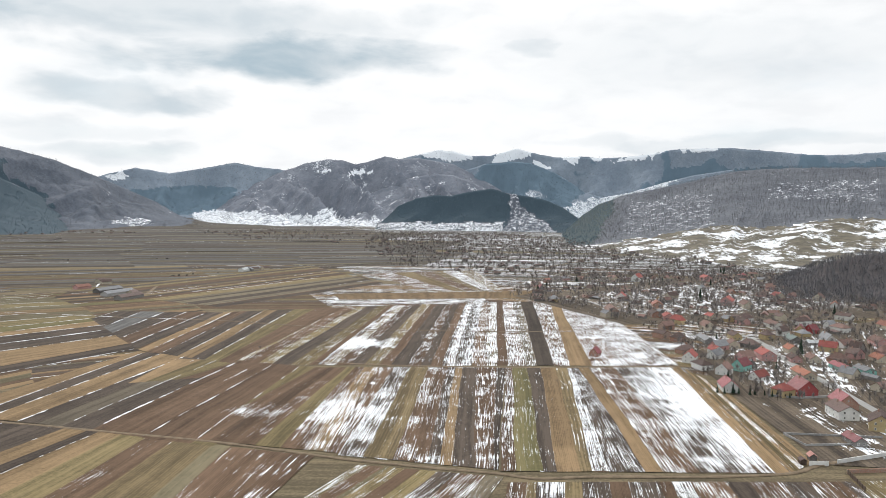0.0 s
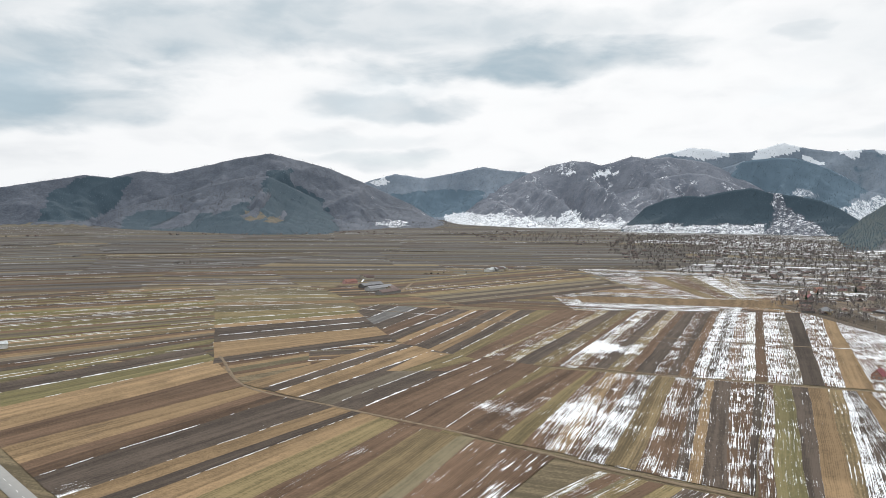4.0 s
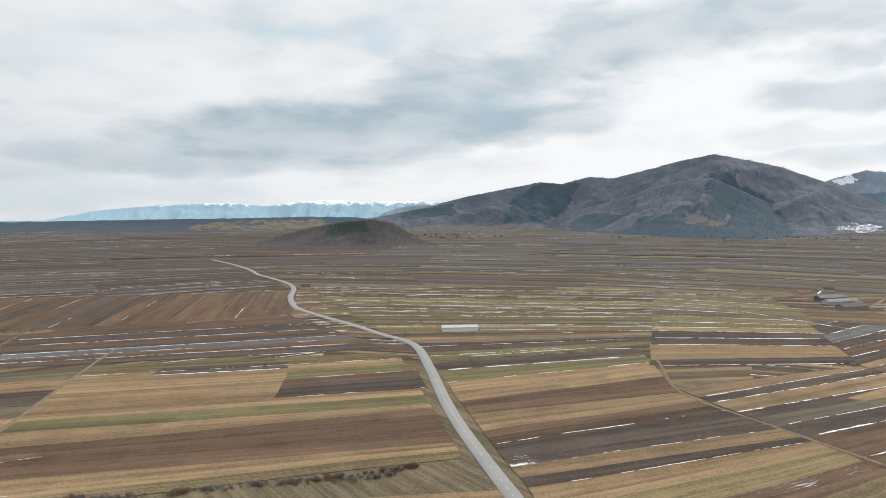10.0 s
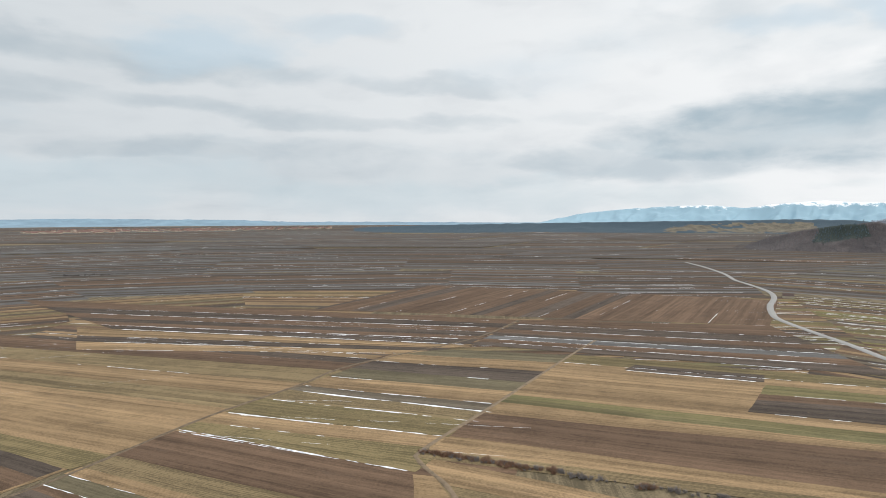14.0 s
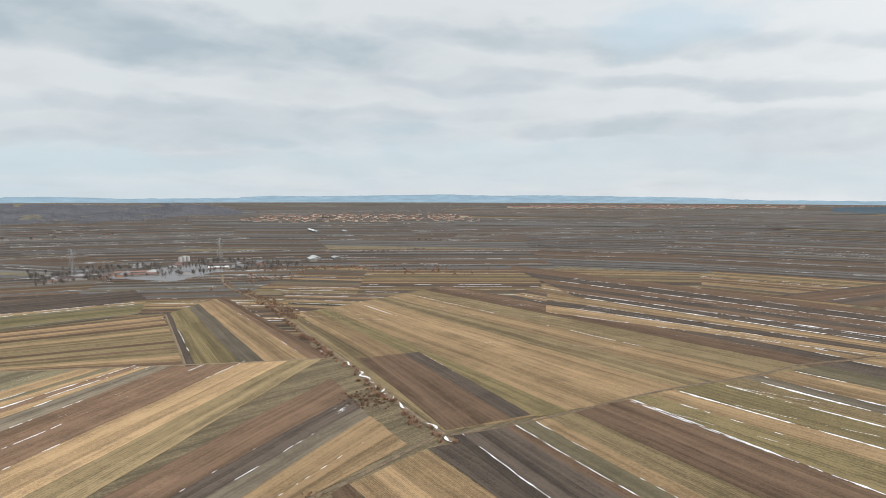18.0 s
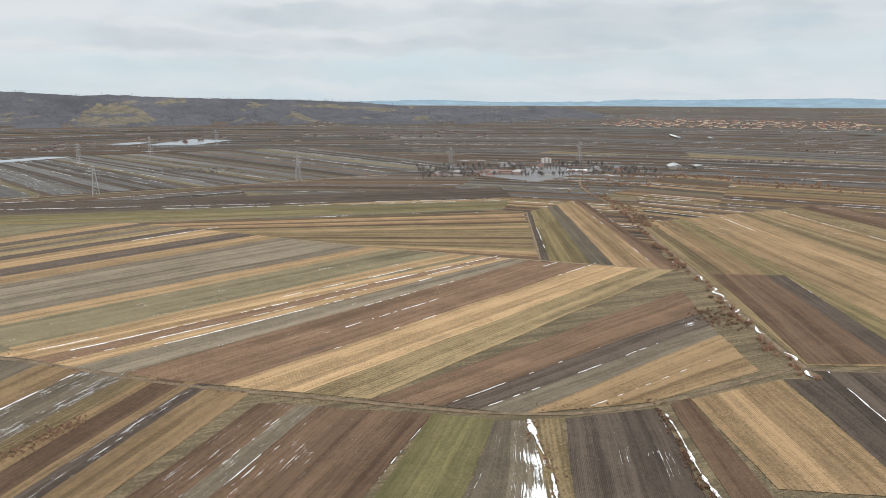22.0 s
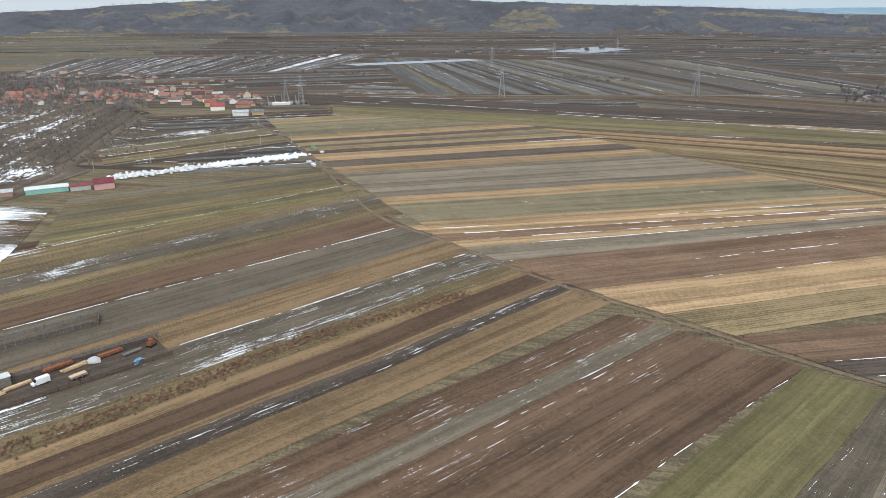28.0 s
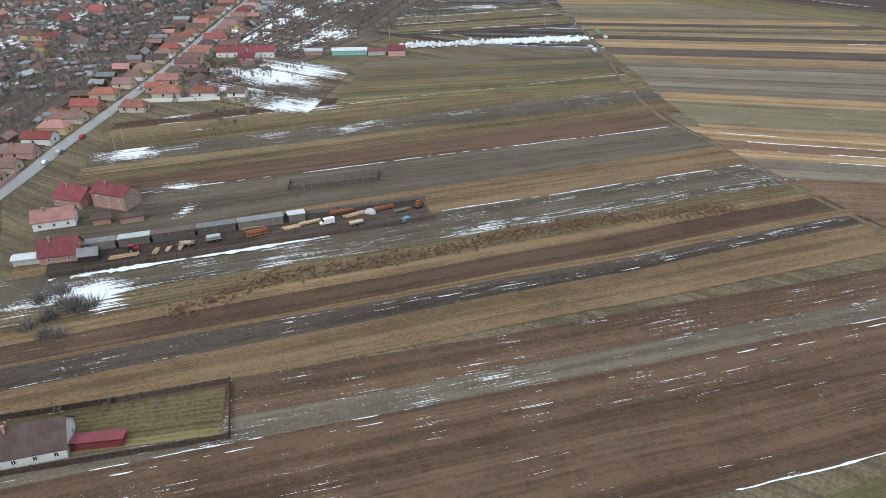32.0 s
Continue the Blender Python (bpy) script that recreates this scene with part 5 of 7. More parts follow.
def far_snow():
    m, tree, bsdf = material("haze_blue_snowy_range", 1.0)
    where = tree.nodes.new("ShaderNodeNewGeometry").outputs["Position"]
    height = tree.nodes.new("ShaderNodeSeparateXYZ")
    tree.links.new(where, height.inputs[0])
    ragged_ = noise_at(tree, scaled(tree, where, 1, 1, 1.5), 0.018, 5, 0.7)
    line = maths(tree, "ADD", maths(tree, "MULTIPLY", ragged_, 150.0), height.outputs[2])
    # snow above the ragged line; below it a blue colour that stands for haze
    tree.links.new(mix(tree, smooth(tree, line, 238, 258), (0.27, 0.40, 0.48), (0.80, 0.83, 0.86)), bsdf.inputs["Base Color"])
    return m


mountain("far_mountain_range", "distant mountain range tinted haze-blue, with snowy tops", [(86, -0.9), (83.9, -0.38), (81.1, 0.17), (78.3, 0.44), (74.6, 0.65), (71.9, 0.73), (69.2, 0.49), (67.4, 0.75), (64, 1.0), (61.5, 0.8), (57.9, 0.9), (55.6, 0.8), (52, 0.6)], 4840, 4400, clad(BARE), 0.5, 2, 11, 8, 18, far_snow())
mountain("forest_ridge", "low dark wooded ridge across the plain", [(100, -1.0), (95, -0.82), (90.3, -0.74), (82.9, -0.62), (76, -0.52), (71.9, -0.48), (66, -0.36), (62, -0.42), (60, -0.7), (58, -1.3)], 3760, 3470, clad((0.05, 0.9, 0.0), (2, 1.0, [(75, -1.3), (74.5, -0.95), (70, -0.72), (65, -0.62), (63, -1.4)]), (1, 0.9, [(71, -1.05), (71.4, -0.9), (69.4, -0.85), (69.2, -1.05)])), 0.2, 4, 4, 4, 16)
mountain("back_hill", "low haze-blue wooded hill behind the plain", [(62.4, -0.74), (60.5, -0.38), (58.7, 0.36), (56.9, 0.63), (55.0, 0.54), (52.2, 0.26), (49.5, -0.2)], 4560, 4300, clad((0.1, 0.35, 0.0)), 0.4, 3, 41, 6, 20, HAZE_HILL)
mountain("small_hill", "low brown wooded hill rising from the plain", [(72, -3.1), (70.2, -2.75), (67.7, -1.74), (65.1, -1.1), (63, -0.79), (60.8, -0.53), (59, -0.9), (57.6, -1.82), (56.7, -2.42), (55.5, -2.9)], 2480, 2290, clad((0.05, 0.0, 0.0), (1, 1.0, [(64.5, -2.1), (64.5, -0.8), (61.5, -0.5), (61.2, -1.6)])), 0.2, 3, 2, 8, 24, BROWN_HILL, woods=(300, 1500))
mountain("big_mountain", "dark wooded mountain with conifer stands and a rounded top", [(64, -1.4), (60.5, -0.45), (56.8, 0.29), (52.9, 1.3), (47, 2.42), (45.3, 2.26), (43.1, 2.82), (41.3, 2.66), (39, 3.23), (36.3, 3.93), (33.7, 4.4), (31.2, 3.81), (29.3, 3.35), (27, 2.43), (24.7, 1.42), (22.4, 0.36), (20.5, -0.8), (18, -1.5)], 4050, [(64, -1.45), (58.7, -1.3), (51.3, -1.36), (46.7, -1.45), (36, -2.0), (27.4, -1.75), (22, -1.6), (18, -1.6)],
         clad(lambda s, x, y: (0.22 + 0.14 * s + 0.2 * spot(x, y, 200, 2), 0.0, 0.0), (1, 1.0, [(50.0, -0.95), (49.2, 1.09), (47.1, 2.29), (43.9, 2.36), (44.9, 0.35), (46.9, -0.95)]), (1, 1.0, [(34.3, 1.34), (34.0, 2.96), (32.4, 3.28), (31.8, 1.97), (29.8, 0.83), (29.3, -0.2)]),
              (1, 0.9, [(58.5, -0.6), (58.5, 0.1), (54, 0.7), (54, -0.2)]), (2, 1.0, [(64, -1.7), (64, -1.25), (50, -1.15), (47, -1.2), (47, -1.7)]), (0, 0.68, [(26, -1.2), (24.6, -0.85), (23, -0.95), (22.5, -1.25), (24, -1.5)])), 0.5, 7, 6, 7, 70, woods=(1500, 9000))
mountain("foot_hill", "rounded wooded hill with conifers below the mountain", [(46.7, -1.22), (45.1, -0.2), (42.8, 0.48), (40.3, 1.16), (38.1, 1.91), (36.0, 2.4), (33.9, 2.6), (32.2, 1.8), (30.2, 0.8), (28.1, -0.71), (27.4, -1.55)], 3700, [(46.7, -1.32), (44.6, -1.59), (39.9, -1.84), (35.5, -2.07), (29.3, -2.09), (27.4, -1.68)],
         clad((0.2, 0.0, 0.0), (1, 1.0, [(45.3, -2.51), (44.6, -0.94), (43.7, -0.21), (41.7, -0.11), (39.9, -0.39), (38.5, -0.48), (36.4, 0.15), (34.5, 1.12), (33.8, 3.09), (32.4, 3.07), (31.9, 1.54), (29.8, 0.75), (28.1, -0.71), (27.5, -2.1)]), (2, 1.0, [(35.9, -0.74), (35.6, -0.2), (34.6, -0.2), (34.2, -0.73), (35.1, -1.0)]), (2, 1.0, [(34.2, -1.09), (33.8, -0.64), (32.9, -0.73), (33.2, -1.21)])), 0.22, 4, 43, 8, 60, woods=(2500, 3000))
mountain("valley_mountain", "haze-blue wooded mountain closing the side valley", [(28.3, 1.41), (25.7, 2.38), (23.8, 2.9), (21.4, 2.55), (18.9, 3.01), (16.6, 3.51), (15.1, 3.24), (12.1, 2.95), (10.3, 2.22), (7.6, 0.89)], 4650, 4300,
         clad((0.34, 0.0, 0.0), (1, 1.0, [(24.8, 1.1), (20.2, 1.67), (16.4, 1.57), (16.5, -0.6), (21.8, -0.6), (25.0, 0.2)]), (0, 0.85, [(26.1, 2.13), (24.7, 2.7), (24.3, 2.25), (25.0, 1.9)]), (0, 0.8, [(19.9, -0.9), (19.4, -0.3), (17.9, -0.2), (18, -0.9)])), 0.4, 4.5, 45, 8, 50, HAZE_HILL, woods=(3000, 3000))
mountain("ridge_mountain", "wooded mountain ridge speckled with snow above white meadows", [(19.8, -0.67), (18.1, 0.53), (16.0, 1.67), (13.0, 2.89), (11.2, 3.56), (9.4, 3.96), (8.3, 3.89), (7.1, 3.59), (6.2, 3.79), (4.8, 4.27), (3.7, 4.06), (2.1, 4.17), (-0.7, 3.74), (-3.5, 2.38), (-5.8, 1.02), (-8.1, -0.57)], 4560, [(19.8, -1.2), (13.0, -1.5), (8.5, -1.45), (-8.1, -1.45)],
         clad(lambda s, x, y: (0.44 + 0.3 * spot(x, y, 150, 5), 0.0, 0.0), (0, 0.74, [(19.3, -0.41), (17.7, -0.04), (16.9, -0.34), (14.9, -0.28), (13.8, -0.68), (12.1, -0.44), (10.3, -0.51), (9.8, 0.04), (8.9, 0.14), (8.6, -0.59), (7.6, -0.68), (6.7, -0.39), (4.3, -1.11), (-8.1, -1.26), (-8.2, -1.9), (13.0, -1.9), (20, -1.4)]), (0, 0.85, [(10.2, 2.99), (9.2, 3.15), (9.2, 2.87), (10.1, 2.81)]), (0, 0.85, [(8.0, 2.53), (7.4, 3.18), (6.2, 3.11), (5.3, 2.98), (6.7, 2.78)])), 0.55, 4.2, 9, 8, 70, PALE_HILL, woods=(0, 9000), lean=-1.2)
mountain("mountain_spur", "wooded spur of the ridge dusted with snow", [(9.2, -1.42), (8.0, -0.13), (6.7, 0.9), (4.8, 1.75), (2.5, 2.6), (0.7, 2.9), (-0.7, 2.82), (-2.6, 2.15), (-4.4, 1.24), (-6.3, 0.01), (-8.1, -1.17)], 4330, [(9.2, -1.5), (4, -1.5), (-8.1, -1.4)],
         clad(lambda s, x, y: (0.46 + 0.3 * spot(x, y, 130, 25), 0.0, 0.0), (0, 0.74, [(9.5, -2), (9, -0.9), (7.6, -0.75), (4.6, -1.05), (0, -1.2), (-8, -1.2), (-8, -2)])), 0.4, 3.2, 47, 8, 50, PALE_HILL, woods=(0, 5000), lean=-0.8)
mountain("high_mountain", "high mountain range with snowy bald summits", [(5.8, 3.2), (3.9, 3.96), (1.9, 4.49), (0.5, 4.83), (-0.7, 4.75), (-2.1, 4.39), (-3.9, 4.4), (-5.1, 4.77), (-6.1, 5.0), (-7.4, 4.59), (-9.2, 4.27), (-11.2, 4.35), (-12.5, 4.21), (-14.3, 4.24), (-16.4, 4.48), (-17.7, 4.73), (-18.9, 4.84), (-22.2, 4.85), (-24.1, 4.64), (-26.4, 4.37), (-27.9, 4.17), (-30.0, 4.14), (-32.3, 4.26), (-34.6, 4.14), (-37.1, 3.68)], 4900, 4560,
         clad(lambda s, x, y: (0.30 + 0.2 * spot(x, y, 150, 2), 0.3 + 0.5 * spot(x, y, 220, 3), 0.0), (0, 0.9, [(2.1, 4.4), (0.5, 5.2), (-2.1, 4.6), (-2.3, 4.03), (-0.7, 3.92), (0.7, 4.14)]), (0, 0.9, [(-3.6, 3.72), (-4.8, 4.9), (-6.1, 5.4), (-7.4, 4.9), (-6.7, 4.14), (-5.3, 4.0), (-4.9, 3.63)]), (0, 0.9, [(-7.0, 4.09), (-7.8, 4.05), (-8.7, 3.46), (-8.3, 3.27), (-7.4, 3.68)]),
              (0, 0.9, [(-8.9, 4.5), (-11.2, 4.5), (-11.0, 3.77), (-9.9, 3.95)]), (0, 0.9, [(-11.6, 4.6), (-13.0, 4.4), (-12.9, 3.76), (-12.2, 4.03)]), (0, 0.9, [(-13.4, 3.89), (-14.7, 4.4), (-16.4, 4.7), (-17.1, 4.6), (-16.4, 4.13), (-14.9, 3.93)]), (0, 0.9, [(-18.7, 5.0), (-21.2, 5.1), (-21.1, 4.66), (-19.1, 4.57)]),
              (1, 1.0, [(-16.5, 1.75), (-18.1, 3.28), (-20.2, 3.61), (-21.0, 4.03), (-22.6, 3.23), (-26.4, 3.38), (-32.3, 3.64), (-37.4, 3.5), (-37.4, 1.89), (-18.6, 1.53)])), 0.5, 4.5, 12, 8, 60, HAZE_HILL, woods=(0, 3000))
mountain("middle_mountain", "conifer-covered haze-blue mountain below the snowy summits", [(1.1, 1.88), (-1.2, 3.01), (-3.5, 3.76), (-5.3, 3.91), (-6.9, 3.86), (-8.1, 3.46), (-9.2, 2.96), (-10.3, 2.32), (-11.5, 1.42), (-13.0, 1.07), (-15.2, 1.53), (-17.8, 2.32), (-19.8, 2.83), (-22.6, 3.23)], 4680, 4350,
         clad((0.42, 0.0, 0.0), (1, 0.85, [(-2.2, 2.6), (-3.2, 3.8), (-5.3, 4.2), (-7.1, 4.1), (-9.2, 3.2), (-11.7, 1.5), (-10.8, 0.83), (-9.9, 0.23), (-10.4, -1.2), (-5.4, -1.2), (-4.4, 1.01)]), (0, 0.72, [(-10.2, -0.6), (-9.9, 0.32), (-11.7, 0.97), (-15.2, 1.75), (-18.6, 2.5), (-16.5, 1.08), (-12.2, -0.8)]), (0, 0.65, [(-6.6, 1.4), (-7.4, 1.8), (-8.2, 1.1), (-7.2, 0.9)])), 0.5, 4.2, 49, 8, 50, HAZE_HILL, woods=(2500, 2500))
mountain("conifer_hill", "dark conifer-covered hill above the village", [(5.5, -1.4), (4.6, -0.7), (3.7, 0.24), (2.3, 0.85), (0.7, 1.15), (-0.7, 1.11), (-2.1, 1.45), (-4.0, 1.74), (-5.4, 1.34), (-7.0, 1.12), (-8.6, 0.76), (-9.9, 0.14), (-10.9, -0.54), (-11.3, -1.31)], 3420, [(5.5, -1.75), (-5.4, -1.75), (-11.3, -1.85)],
         clad((0.3, 1.0, 0.0), (0, 0.62, [(-5.3, 1.4), (-5.9, 1.4), (-6.5, 0.33), (-7.7, -0.58), (-9.5, -1.9), (-4.9, -1.9), (-5.6, -0.6)]), (0, 0.70, [(5.5, -1.6), (5.4, -1.1), (0, -1.1), (-5, -1.0), (-5, -1.9), (5, -1.9)])), 0.2, 4, 15, 8, 40, woods=(2500, 1500))
mountain("wooded_hill", "broad brown wooded hill above snowy meadows", [(-8.9, -2.95), (-9.5, -2.16), (-10.4, -1.23), (-11.3, -0.4), (-12.6, 0.52), (-14.4, 1.21), (-16.5, 1.66), (-18.6, 2.1), (-21.0, 2.7), (-22.6, 3.06), (-24.9, 3.24), (-27.2, 3.29), (-30.0, 3.23), (-32.3, 3.22), (-35.9, 2.98)], 2950, [(-8.9, -3.05), (-12.7, -3.3), (-18, -3.9), (-24, -4.3), (-36, -4.3)],
         clad(lambda s, x, y: (0.60 + 0.42 * noise.fractal(Vector((math.degrees(math.atan2(x, y)) / 2.4, math.hypot(x, y) / 50, 6)), 0.6, 2.0, 5), 0.0, 0.8), (2, 0.0, WOOD_EDGE), (0, 0.42, WOOD_EDGE), (0, 0.56, [(-14.5, -1.9), (-15, 0.8), (-21, 1.5), (-21.5, -1)]), (0, 0.56, [(-25, 1), (-25, 2.2), (-32, 2.5), (-32, 0.8)]), (1, 1.0, [(-8.9, -3.09), (-10.0, -1.1), (-12.2, 0.6), (-13.6, 1.0), (-13.9, 0.08), (-12.8, -1.65), (-12.2, -2.66)])), 0.1, 5, 18, 8, 70, DUN_HILL, 1.6, (1800, 11000))
mountain("near_wooded_hill", "steep bare-wooded hill at the village edge", [(-25.2, -5.6), (-26.5, -4.75), (-27.6, -4.1), (-29.2, -3.45), (-30.9, -2.97), (-32.6, -2.67), (-35.5, -2.02), (-40, -2.4)], 1260, 1010, clad((0.08, 0.0, 0.0)), 0.12, 4, 21, 8, 24, BROWN_HILL, woods=(0, 5000))
mountain("south_hills", "long dark wooded hills with a terraced quarry", [(224, -1.5), (220.6, -0.75), (216.2, -0.6), (213.7, -0.33), (209.9, -0.13), (201.8, 0.3), (197.5, 0.35), (193, 0.1), (189.9, 0.22), (188.1, 0.12), (185.1, -0.07), (183.1, 0.01), (180.3, -0.14), (176.1, -0.26), (170.1, -0.34), (164.8, -0.54), (160.7, -0.87), (156.7, -0.94), (153.7, -1.06), (150.7, -0.8), (148.6, -0.9), (146, -1.3), (144, -1.6)], 3350, 2550,
         clad(lambda s, x, y: (0.08, 0.0, 0.10 + 0.75 * spot(x, y, 150, 9) + 0.5 * max(0.0, 0.3 - s)), *SOUTH_CLEARINGS), 0.5, 4.5, 24, 6, 50, DUSK_HILL, woods=(0, 9000))
mountain("south_hills", "low far hills behind the southern village", [(262, -1.2), (250, -0.5), (240, -0.6), (230, -0.4), (222, -0.7), (215, -1.2)], 3600, 2900, clad((0.1, 0.1, 0.4)), 0.2, 5, 27, 2, 24)
mountain("far_hills", "low hills that close the basin in the east", [(332, 1.5), (320, 1.0), (305, 0.4), (290, 0.0), (275, -0.3), (258, -0.9)], 3900, 3200, clad((0.1, 0.3, 0.2)), 0.25, 5, 30, 2, 20)

# village ground: trodden yards, gardens and snow
block((186, 430), (195, 560), (520, 780), (320, 385), 14, "y", 0.50, 0.0, 0.0)
block((185, 700), (95, 930), (600, 1350), (560, 780), 20, "y", 0.55, 0.0, 0.0)
block((258, -62), (575, -545), (900, -560), (620, -10), 16, "y", 0.48, 0.0, 0.0)
block((345, -440), (440, -690), (900, -900), (900, -560), 18, "y", 0.5, 0.0, 0.0)
block((252, -262), (330, -250), (425, -350), (290, -350), 12, "mwp", 0.42, 0.3, 0.2)
block((330, -350), (330, -440), (560, -560), (440, -350), 12, "y", 0.48, 0.0, 0.0)
block((176, 312), (183, 432), (330, 392), (310, 290), 12, "y", 0.44, 0.0, 0.0)
block((862, -977), (1018, -1346), (414, -1633), (428, -1202), 13, "dgd", 0.32, 1.0, 0.0, False, 1.0, 4.0)

# ---- the northern village ----
house(191, 529, 60, 13, 9, 5, 4, RED, WHITE)
house(216, 543, 40, 12, 8, 3.5, 3.5, GREYROOF, WHITE)
house(266, 627, 90, 14, 8, 4, 2.5, BROWNROOF, YELLOW)
house(248, 587, 80, 12, 9, 4, 3, TILE, CREAM)
house(254, 540, 85, 17, 11, 5, 3.5, RED, PINK)
house(201, 489, 50, 11, 9, 4.5, 4, TILE, WHITE)
house(219, 502, 40, 13, 9, 4.5, 4.5, REDM, TEAL)
house(186, 445, 80, 16, 10, 3.5, 4.5, REDM, WHITE)
house(219, 474, 35, 13, 8, 3, 3.5, RED, WHITE)
house(254, 482, 85, 22, 9, 3.5, 2.5, ORANGE, CREAM)
house(230, 437, 85, 17, 12, 4.5, 5.5, REDM, REDWALL)
house(294, 506, 88, 20, 8, 3, 2, REDM, TEAL)
house(343, 660, 60, 11, 8, 4, 4.5, REDM, YELLOW)
house(354, 660, 20, 9, 9, 4, 4.5, REDM, REDWALL)
house(314, 616, 80, 20, 10, 3, 3, DARKGREEN, GREYWALL)
house(345, 617, 80, 20, 9, 3, 5, GREYROOF, WHITE)
house(387, 688, 20, 9, 8, 4, 4.5, GREYROOF, WHITE)
house(381, 601, 80, 20, 10, 4.5, 3.5, TILE, PINK)
house(341, 536, 85, 14, 9, 3, 3, ORANGE, CREAM)
house(227, 388, 85, 17, 11, 5, 3, BROWNROOF, WHITE)
house(238, 406, 80, 16, 11, 4.5, 5, REDM, BRICK)
house(235, 366, 60, 15, 11, 5, 4, BROWNROOF, YELLOW)
house(207, 342, 88, 12, 6, 2.8, 2, REDM, GREYWALL)
house(273, 533, 80, 13, 8, 3.5, 2.5, BROWNROOF, PINK)
house(287, 566, 85, 13, 8, 4, 3, ORANGE, CREAM)
house(288, 534, 80, 14, 8, 3, 3, TILE, CREAM)
house(230, 512, 80, 9, 7, 3, 3, GREYROOF, GREYWALL)
house(234, 612, 86, 26, 8, 3.5, 2.5, GREYROOF, GREYWALL)
house(438, 1151, 85, 26, 14, 7, 3.5, RED, PINK)
house(376, 1009, 60, 18, 12, 5, 4, GREYROOF, WHITE)
house(354, 858, 60, 22, 14, 6, 5, RED, PINK)
house(367, 834, 85, 20, 12, 5, 4, TILE, CREAM)
house(452, 931, 85, 20, 12, 4, 4.5, RED, CREAM)
house(493, 905, 50, 16, 12, 5, 5, TILE, CREAM)
house(478, 841, 60, 15, 10, 4, 4, ORANGE, WHITE)
house(257, 826, 80, 18, 12, 5, 4, BRICKROOF, BRICK)
house(242, 740, 80, 18, 10, 4, 3, RED, PINK)
house(323, 1149, 50, 18, 13, 6, 6, RED, WHITE)
house(193, 786, 85, 30, 12, 4, 4, TILE, BRICK)
house(234, 903, 70, 16, 11, 5, 4.5, RED, WHITE)
house(234, 759, 85, 22, 11, 4, 3, BROWNROOF, BRICK)
house(332, 691, 86, 24, 10, 4, 3, TILE, WHITE)
house(306, 497, 88, 16, 8, 3, 2, GREYROOF, TEAL)
house(122, 547, 60, 9, 7, 3, 4, REDM, BRICK)
NORTH_ROOFS = [TILE, TILE, TILE, BROWNROOF, BROWNROOF, BROWNROOF, RED, BRICKROOF, GREYROOF, GREYROOF, REDM]
NORTH_WALLS = [WHITE, WHITE, CREAM, CREAM, PINK, YELLOW, BRICK, GREYWALL]


def settle(area, count, gap, detail, seed, roofs, walls, lines, group, big=1.0):
    """Houses with their sheds over a quarter of a village, clear of its streets."""
    rnd = random.Random(seed)
    xs, ys = [p[0] for p in area], [p[1] for p in area]
    done = tries = 0
    while done < count and tries < count * 40:
        tries += 1
        x, y = rnd.uniform(min(xs), max(xs)), rnd.uniform(min(ys), max(ys))
        if not inside(x, y, area) or not clear(x, y, gap) or not all(off_line(x, y, line, 11) for line in lines):
            continue
        yaw = rnd.choice((0, 90)) + rnd.gauss(20, 12)
        l, w = rnd.uniform(9, 17) * big, rnd.uniform(7, 10) * big
        shed = rnd.random() < 0.3
        house(x, y, yaw, l * (0.8 if shed else 1), w * (0.6 if shed else 1), 2.6 if shed else rnd.uniform(2.8, 5), rnd.uniform(1.2, 2) if shed else rnd.uniform(2.4, 4.4), rnd.choice(roofs) if not shed else rnd.choice([GREYROOF, TILE, PALEROOF, BROWNROOF]), GREYWALL if shed else rnd.choice(walls), rnd.choice((0, 0, w * 0.5)), detail, group, "shed" if shed else "house", not shed)
        done += 1


def plant(area, count, seed, kinds, lines, label, group, size=(0.6, 1.15), gap=1.5):
    rnd = random.Random(seed)
    xs, ys = [p[0] for p in area], [p[1] for p in area]
    done = tries = 0
    while done < count and tries < count * 30:
        tries += 1
        x, y = rnd.uniform(min(xs), max(xs)), rnd.uniform(min(ys), max(ys))
        if inside(x, y, area) and clear(x, y, gap) and all(off_line(x, y, line, 5) for line in lines):
            tree(x, y, rnd.choice(kinds), rnd.uniform(*size), rnd.uniform(0, 6.3), label, "tree", group)
            done += 1


NORTH_NEAR = [(190, 540), (182, 440), (215, 400), (300, 380), (460, 560), (520, 760), (300, 760), (200, 700)]
NORTH_MID = [(90, 930), (185, 720), (320, 760), (560, 780), (760, 1150), (600, 1350), (300, 1250), (140, 1100)]
NORTH_FAR = [(20, 1250), (160, 1120), (600, 1360), (700, 2000), (300, 3300), (-300, 3400), (-260, 2200), (-120, 1500)]
NORTH_WEST = [(-1200, 3300), (-700, 2500), (-350, 2300), (-300, 3200), (-700, 3700)]
settle(NORTH_NEAR, 56, 5, 1, 3, NORTH_ROOFS, NORTH_WALLS, [north_line], "houses of the northern village")
far_town("crowded houses of the northern village behind the fields", NORTH_MID, 60, 41, 0.62, False, TILE, [north_line])
far_town("more houses of the northern village under dull roofs", NORTH_MID, 90, 42, 0.62, True, BROWNROOF, [north_line])
settle(NORTH_MID, 34, 8, 1, 4, NORTH_ROOFS, NORTH_WALLS, [north_line], "houses of the northern village")
plant(NORTH_NEAR, 110, 11, TREES, [north_line], "bare grey-brown garden tree in a village yard", "bare trees of the northern village", (0.5, 0.95))
plant(NORTH_MID, 40, 12, TREES, [north_line], "bare grey-brown tree among village houses", "bare trees of the northern village", (0.7, 1.4))
